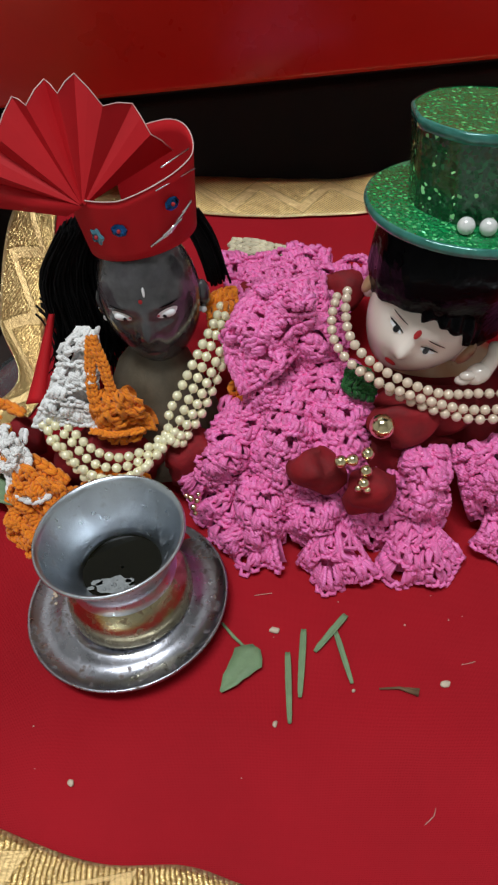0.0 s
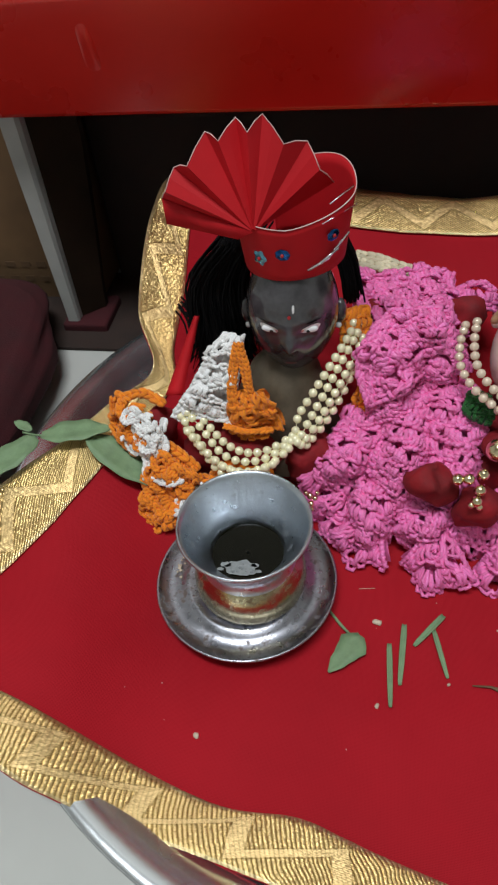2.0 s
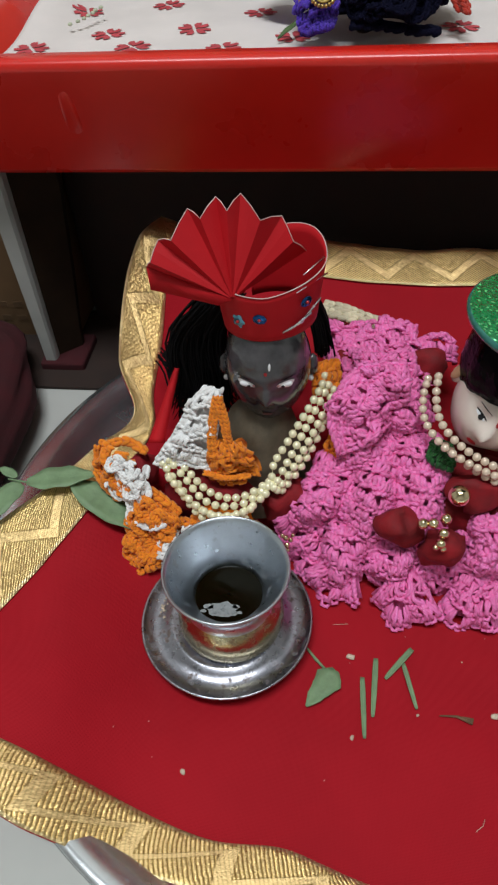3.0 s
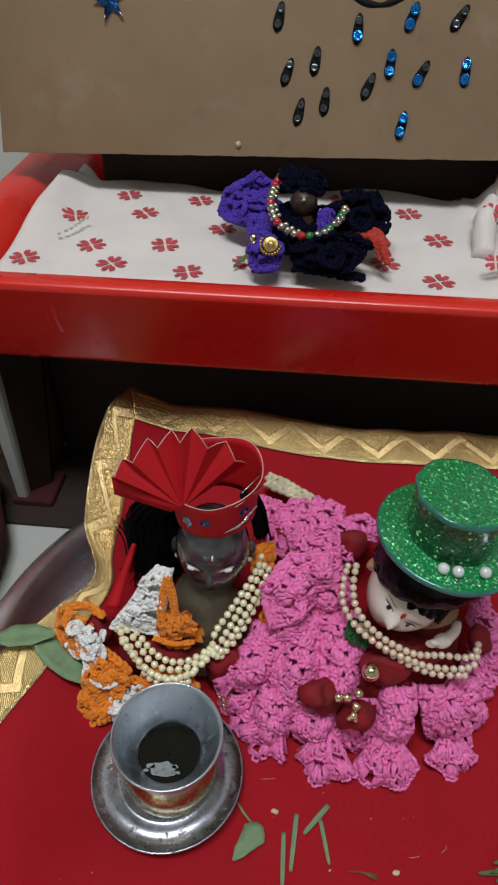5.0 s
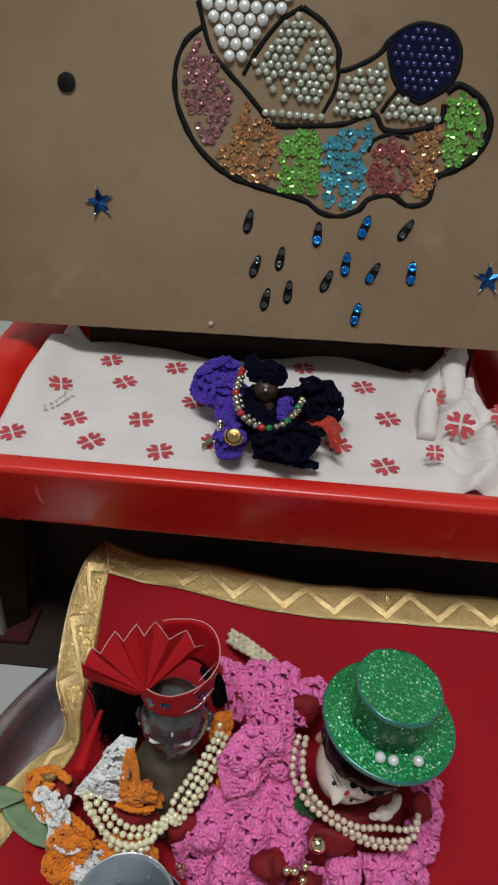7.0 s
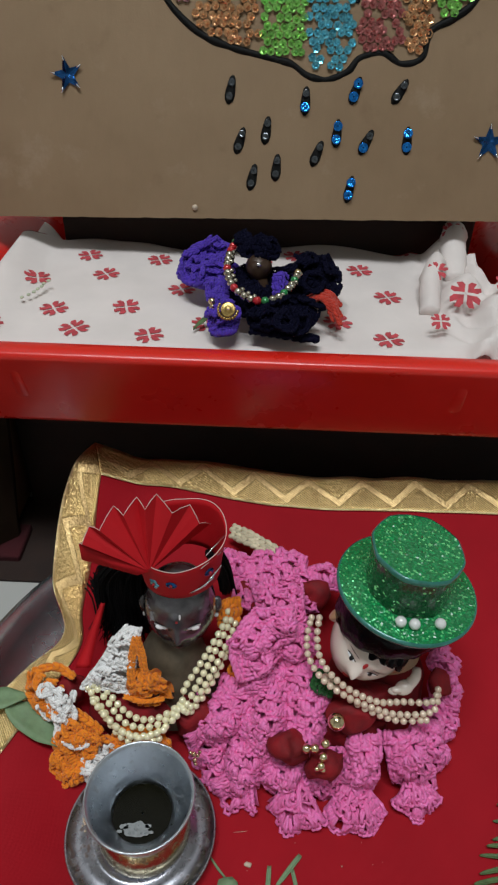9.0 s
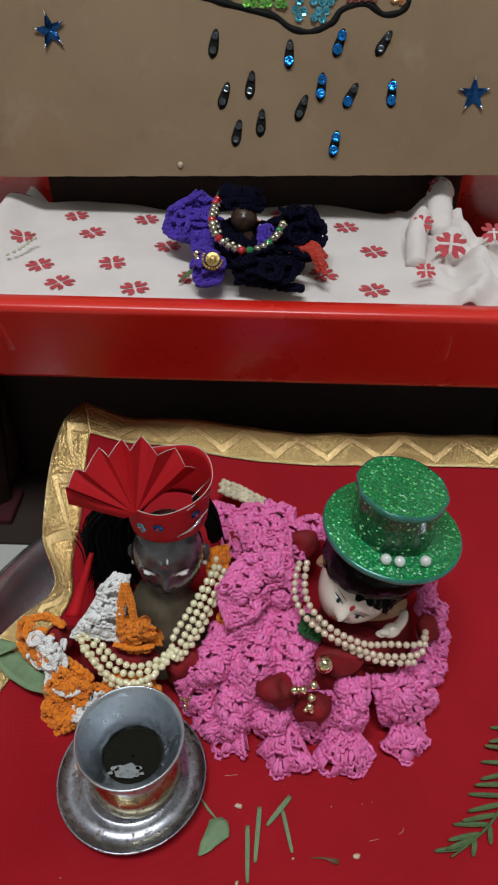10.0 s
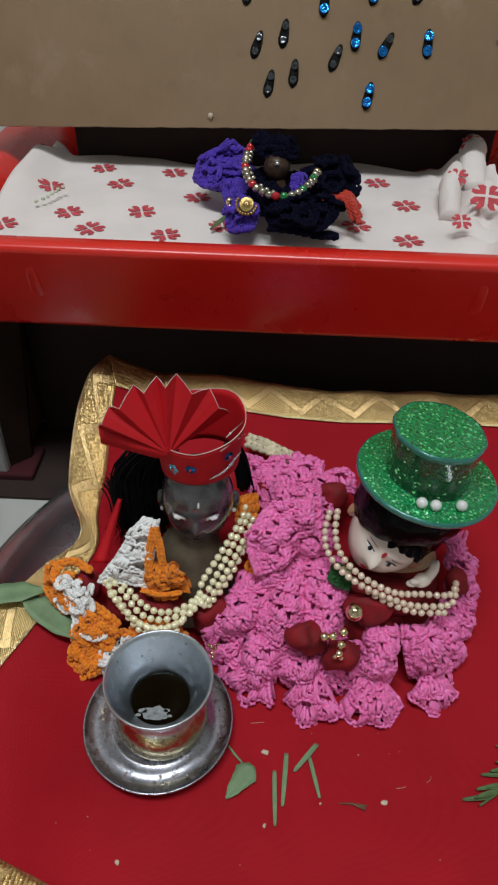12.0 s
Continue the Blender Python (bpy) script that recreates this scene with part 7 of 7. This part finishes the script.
    bands = [
        ([(-0.0665, 0.3846), (-0.0581, 0.3752), (-0.0465, 0.3623), (-0.0399, 0.3505), (-0.0436, 0.3354), (-0.0550, 0.3220), (-0.0643, 0.3303), (-0.0739, 0.3454), (-0.0755, 0.3637), (-0.0711, 0.3775)], M_SEQ_PINK, "dull pink sequins", 0.1),
        ([(-0.0385, 0.3506), (-0.0326, 0.3491), (-0.0222, 0.3408), (-0.0110, 0.3362), (-0.0098, 0.3012), (-0.0210, 0.3023), (-0.0419, 0.3087), (-0.0533, 0.3189), (-0.0424, 0.3332)], M_SEQ_ORANGE, "copper sequins", 0.1),
        ([(-0.0090, 0.3338), (0.0168, 0.3355), (0.0201, 0.2968), (-0.0067, 0.3001)], M_SEQ_GREEN, "lime green sequins", 0.03),
        ([(0.0187, 0.3340), (0.0424, 0.3389), (0.0511, 0.3453), (0.0551, 0.3364), (0.0471, 0.3296), (0.0484, 0.3043), (0.0432, 0.2932), (0.0318, 0.2901), (0.0216, 0.2969)], M_SEQ_BLUE, "turquoise sequins", 0.15),
        ([(0.0492, 0.3266), (0.0589, 0.3344), (0.0745, 0.3336), (0.0791, 0.3056), (0.0664, 0.3040), (0.0543, 0.3006), (0.0488, 0.3124)], M_SEQ_RED, "wine red sequins", 0.05),
        ([(0.0759, 0.3380), (0.0925, 0.3439), (0.0951, 0.3219), (0.0931, 0.3075), (0.0842, 0.3002), (0.0797, 0.3066)], M_SEQ_ORANGE, "copper sequins", 0.04),
        ([(0.0949, 0.3550), (0.1015, 0.3628), (0.1118, 0.3581), (0.1193, 0.3480), (0.1184, 0.3328), (0.1078, 0.3234), (0.0984, 0.3190), (0.0939, 0.3434)], M_SEQ_GREEN, "lime green sequins", 0.03)]
    for poly, mt, lb, dr in bands:
        fill(poly, 0.0048, 0.0027, mt, "sequin_band", lb, True, drop=dr)
    # rain drops: black strokes with a foil sequin
    drops = [(-0.0262, 0.2799, 10, 0), (-0.0195, 0.2525, 18, 0), (-0.0028, 0.2588, 8, 0), (-0.0108, 0.2323, 12, 0), (0.0045, 0.2384, 5, 0), (0.0210, 0.2756, 2, 2), (0.0517, 0.2821, 18, 1), (0.0419, 0.2589, 4, 1), (0.0301, 0.2473, 22, 0), (0.0607, 0.2548, 28, 2), (0.0789, 0.2825, 32, 0), (0.0862, 0.2566, 0, 1), (0.0524, 0.2281, 10, 1)]
    for x, z, a, kindd in drops:
        thing = []
        t = math.radians(a)
        dx, dz = math.sin(t), math.cos(t)
        L = 0.0078
        mb = MB()
        S = [card_at(x + dx * L * s, z + dz * L * s, 0.0007) for s in (-1, -0.75, -0.4, 0, 0.45, 0.8, 1)]
        mb.tube(S, [0.0008, 0.0026, 0.0033, 0.0030, 0.0025, 0.0019, 0.0007], 8)
        for k, p in enumerate(mb.v):
            w = Vector(p) - S[3]
            mb.v[k] = tuple(Vector(p) - nrm * w.dot(nrm) * 0.72)
        d = under(put("rain_drop", mb, M_BLACK_LINE, label="black painted drop stroke"), base)
        q = nrm.to_track_quat("Z", "Y").to_matrix().to_4x4()
        for s, mt in ((-0.45, M_FOIL_BRIGHT if kindd else M_DARK_GLASS), (0.5, M_FOIL_BRIGHT if kindd == 1 else M_DARK_GLASS)):
            mb = MB()
            q.translation = card_at(x + dx * L * s, z + dz * L * s, 0.0020)
            mb.lathe([(0.0003, 0.0001), (0.0012, 0.0000), (0.0020, 0.0006), (0.0022, 0.0003)], 18, 0, q @ Matrix.Scale(1.35 if mt is M_FOIL_BRIGHT else 1.0, 4) @ pose(0, 0, 0, rnd.uniform(-12, 12), rnd.uniform(-12, 12), 0))
            o = put("drop_sequin", mb, mt)
            o.parent = d
            o.matrix_parent_inverse = Matrix.Identity(4)
    # foil stars
    for x, z, rot in ((-0.1298, 0.2840, 14), (0.1370, 0.2575, 2)):
        mb = MB()
        nn = 10
        b = len(mb.v)
        for i in range(nn):
            a = math.radians(90 + rot + 36 * i)
            rr = 0.0105 if i % 2 == 0 else 0.0042
            mb.v.append(tuple(card_at(x + rr * math.cos(a), z + rr * math.sin(a), 0.0020 if i % 2 == 0 else 0.0010)))
        c = len(mb.v)
        mb.v.append(tuple(card_at(x, z, 0.0026)))
        for i in range(nn):
            mb.f.append((b + i, b + (i + 1) % nn, c)); mb.m.append(0)
        under(put("foil_star", mb, M_FOIL, label="blue foil star with silver tips", smooth=False, solid=0.0004), base)
        for i in range(0, nn, 2):
            mb2 = MB()
            a = math.radians(90 + rot + 36 * i)
            mb2.tube([card_at(x + 0.0075 * math.cos(a), z + 0.0075 * math.sin(a), 0.0026), card_at(x + 0.0108 * math.cos(a), z + 0.0108 * math.sin(a), 0.0024)], [0.0006, 0.0002], 5)
            under(put("star_tip", mb2, M_SILVER_LINE, label="silver star tip"), base)
    # dark round spots and a glued nub
    for x, z, r in ((-0.1530, 0.3530, 0.0062), (-0.1600, 0.4080, 0.0060)):
        mb = MB()
        q = nrm.to_track_quat("Z", "Y").to_matrix().to_4x4()
        q.translation = card_at(x, z, 0.0016)
        mb.lathe([(0.0003, 0.0003), (r * 0.9, 0.0003), (r, 0.0)], 26, 0, q)
        under(put("dark_dot", mb, M_BLACK_LINE, label="black paper dot"), base)
    mb = MB()
    mb.ball(card_at(-0.0482, 0.2132, 0.0008), 0.0019, 12, 8)
    under(put("glue_nub", mb, M_CRUMB, label="dried glue nub"), base)


# near-black brown of the added boxes and strip, standing for deep shade
M_SHADE_FILL = plain("dark_brown_shade", (0.030, 0.016, 0.012), 0.9, 0, 60, 0.4, 0.3)
M_CRYSTAL = plain("clear_bead", (0.52, 0.54, 0.44), 0.10, 0.35, 260, 0.35, 0.05, 0.0002, 900, 0.8)
M_NAVY_BEAD = plain("navy_bead", (0.020, 0.022, 0.13), 0.12, 0.3, 260, 0.3, 0.05, 0.0002, 900, 0.8)
M_NAVY_FELT = plain("navy_ground", (0.006, 0.006, 0.028), 0.8, spec=0.08)
M_SEQ_PINK = plain("pink_sequin", (0.50, 0.26, 0.27), 0.16, 0.75, 300, 0.5, 0.05)
M_SEQ_ORANGE = plain("copper_sequin", (0.66, 0.36, 0.18), 0.16, 0.75, 300, 0.5, 0.05)
M_SEQ_GREEN = plain("lime_sequin", (0.28, 0.62, 0.15), 0.16, 0.7, 300, 0.4, 0.05)
M_SEQ_BLUE = plain("turquoise_sequin", (0.14, 0.50, 0.62), 0.16, 0.7, 300, 0.4, 0.05)
M_SEQ_RED = plain("wine_sequin", (0.46, 0.16, 0.15), 0.16, 0.7, 300, 0.4, 0.05)
M_FOIL_BRIGHT = plain("bright_blue_foil", (0.02, 0.24, 0.85), 0.14, 0.85, 420, 0.6, 0.6, 0.0012, 420)
M_DARK_GLASS = plain("dark_glass_sequin", (0.10, 0.11, 0.12), 0.10, 0.7, 200, 0.4, 0.05)
card()


# ---- things in the shade round the stool ----
def carton():
    base = empty("carton_box", (-0.40, 0.62, -0.012), "brown cardboard carton standing on the floor by the stool", "box")
    mb = MB()
    mb.box((-0.3325, 0.430, 0.055), (0.295, 0.17, 0.134))
    under(put("carton_body", mb, M_CARTON, smooth=False, bevel=0.002), base)
    for z in (0.055, 0.066):
        mb = MB()
        for k in range(9):
            mb.box((-0.300 + 0.011 * k, 0.3449, z - 0.05), (0.0065, 0.0006, 0.004))
        under(put("print_bar", mb, M_CARTON_PRINT, label="faint dark print bars", smooth=False), base)


def red_bag():
    mb = MB()
    n, k, pts = 40, 20, []
    for j in range(k):
        v = j / (k - 1)
        for i in range(n):
            a = 2 * math.pi * i / n
            r = 1 + 0.06 * math.sin(3 * a + 4 * v) + 0.05 * nz(math.cos(a), math.sin(a), v * 3, 2)
            s = math.sin(math.pi * (0.10 + 0.62 * v)) ** 0.6
            pts.append((-0.252 + 0.068 * r * s * (abs(math.cos(a)) ** 0.6) * math.copysign(1, math.cos(a)), 0.200 + 0.122 * r * s * (abs(math.sin(a)) ** 0.6) * math.copysign(1, math.sin(a)), -0.012 + 0.044 * v + 0.010 * v * math.cos(a + 2.2)))
    b = mb.grid(pts, n, k, 0, True)
    mb.cap(range(b + (k - 1) * n, b + k * n))
    put("folded_cloth", mb, M_DARK_RED, label="dark red folded cloth heap on the floor", category="cloth")
    mb = MB()
    n, k, pts = 36, 18, []
    for j in range(k):
        v = j / (k - 1)
        for i in range(n):
            a = 2 * math.pi * i / n
            r = 1 + 0.10 * math.sin(4 * a + 3 * v) + 0.08 * nz(math.cos(a), math.sin(a), v * 3, 2)
            s = math.sin(math.pi * (0.12 + 0.60 * v)) ** 0.6
            pts.append((-0.320 + 0.085 * r * s * math.cos(a), 0.430 + 0.06 * r * s * math.sin(a), 0.122 + 0.24 * v))
    b = mb.grid(pts, n, k, 0, True)
    mb.cap(range(b + (k - 1) * n, b + k * n))
    put("pink_bundle", mb, M_PINK_CLOTH, label="crumpled pink-red cloth bundle by the carton", category="cloth")


M_CARTON_PRINT = plain("carton_print", (0.13, 0.072, 0.034), 0.8)
M_PINK_CLOTH = plain("pinkish_red_cloth", (0.36, 0.03, 0.055), 0.75, 0, 50, 0.4, 0.4)
def shade_box():
    # added dark box and lid: they stand for the black shade below the seat
    base = empty("shade_box", (0.03, 0.45, -0.012), "added dark box standing in for the shade under the stool", "box")
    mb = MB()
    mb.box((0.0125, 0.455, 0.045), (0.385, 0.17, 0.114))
    under(put("box_body", mb, M_SHADE_FILL, smooth=False, bevel=0.003), base)
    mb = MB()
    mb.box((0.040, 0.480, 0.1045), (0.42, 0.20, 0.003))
    under(put("box_lid", mb, M_SHADE_FILL, smooth=False), base)
    # added dark strip that darkens the floor by the stool, in place of shade
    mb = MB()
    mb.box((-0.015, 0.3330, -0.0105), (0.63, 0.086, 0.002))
    put("floor_shade_strip", mb, M_SHADE_FILL, label="added dark floor strip standing in for shade", category="mat", smooth=False)


carton()
red_bag()
shade_box()
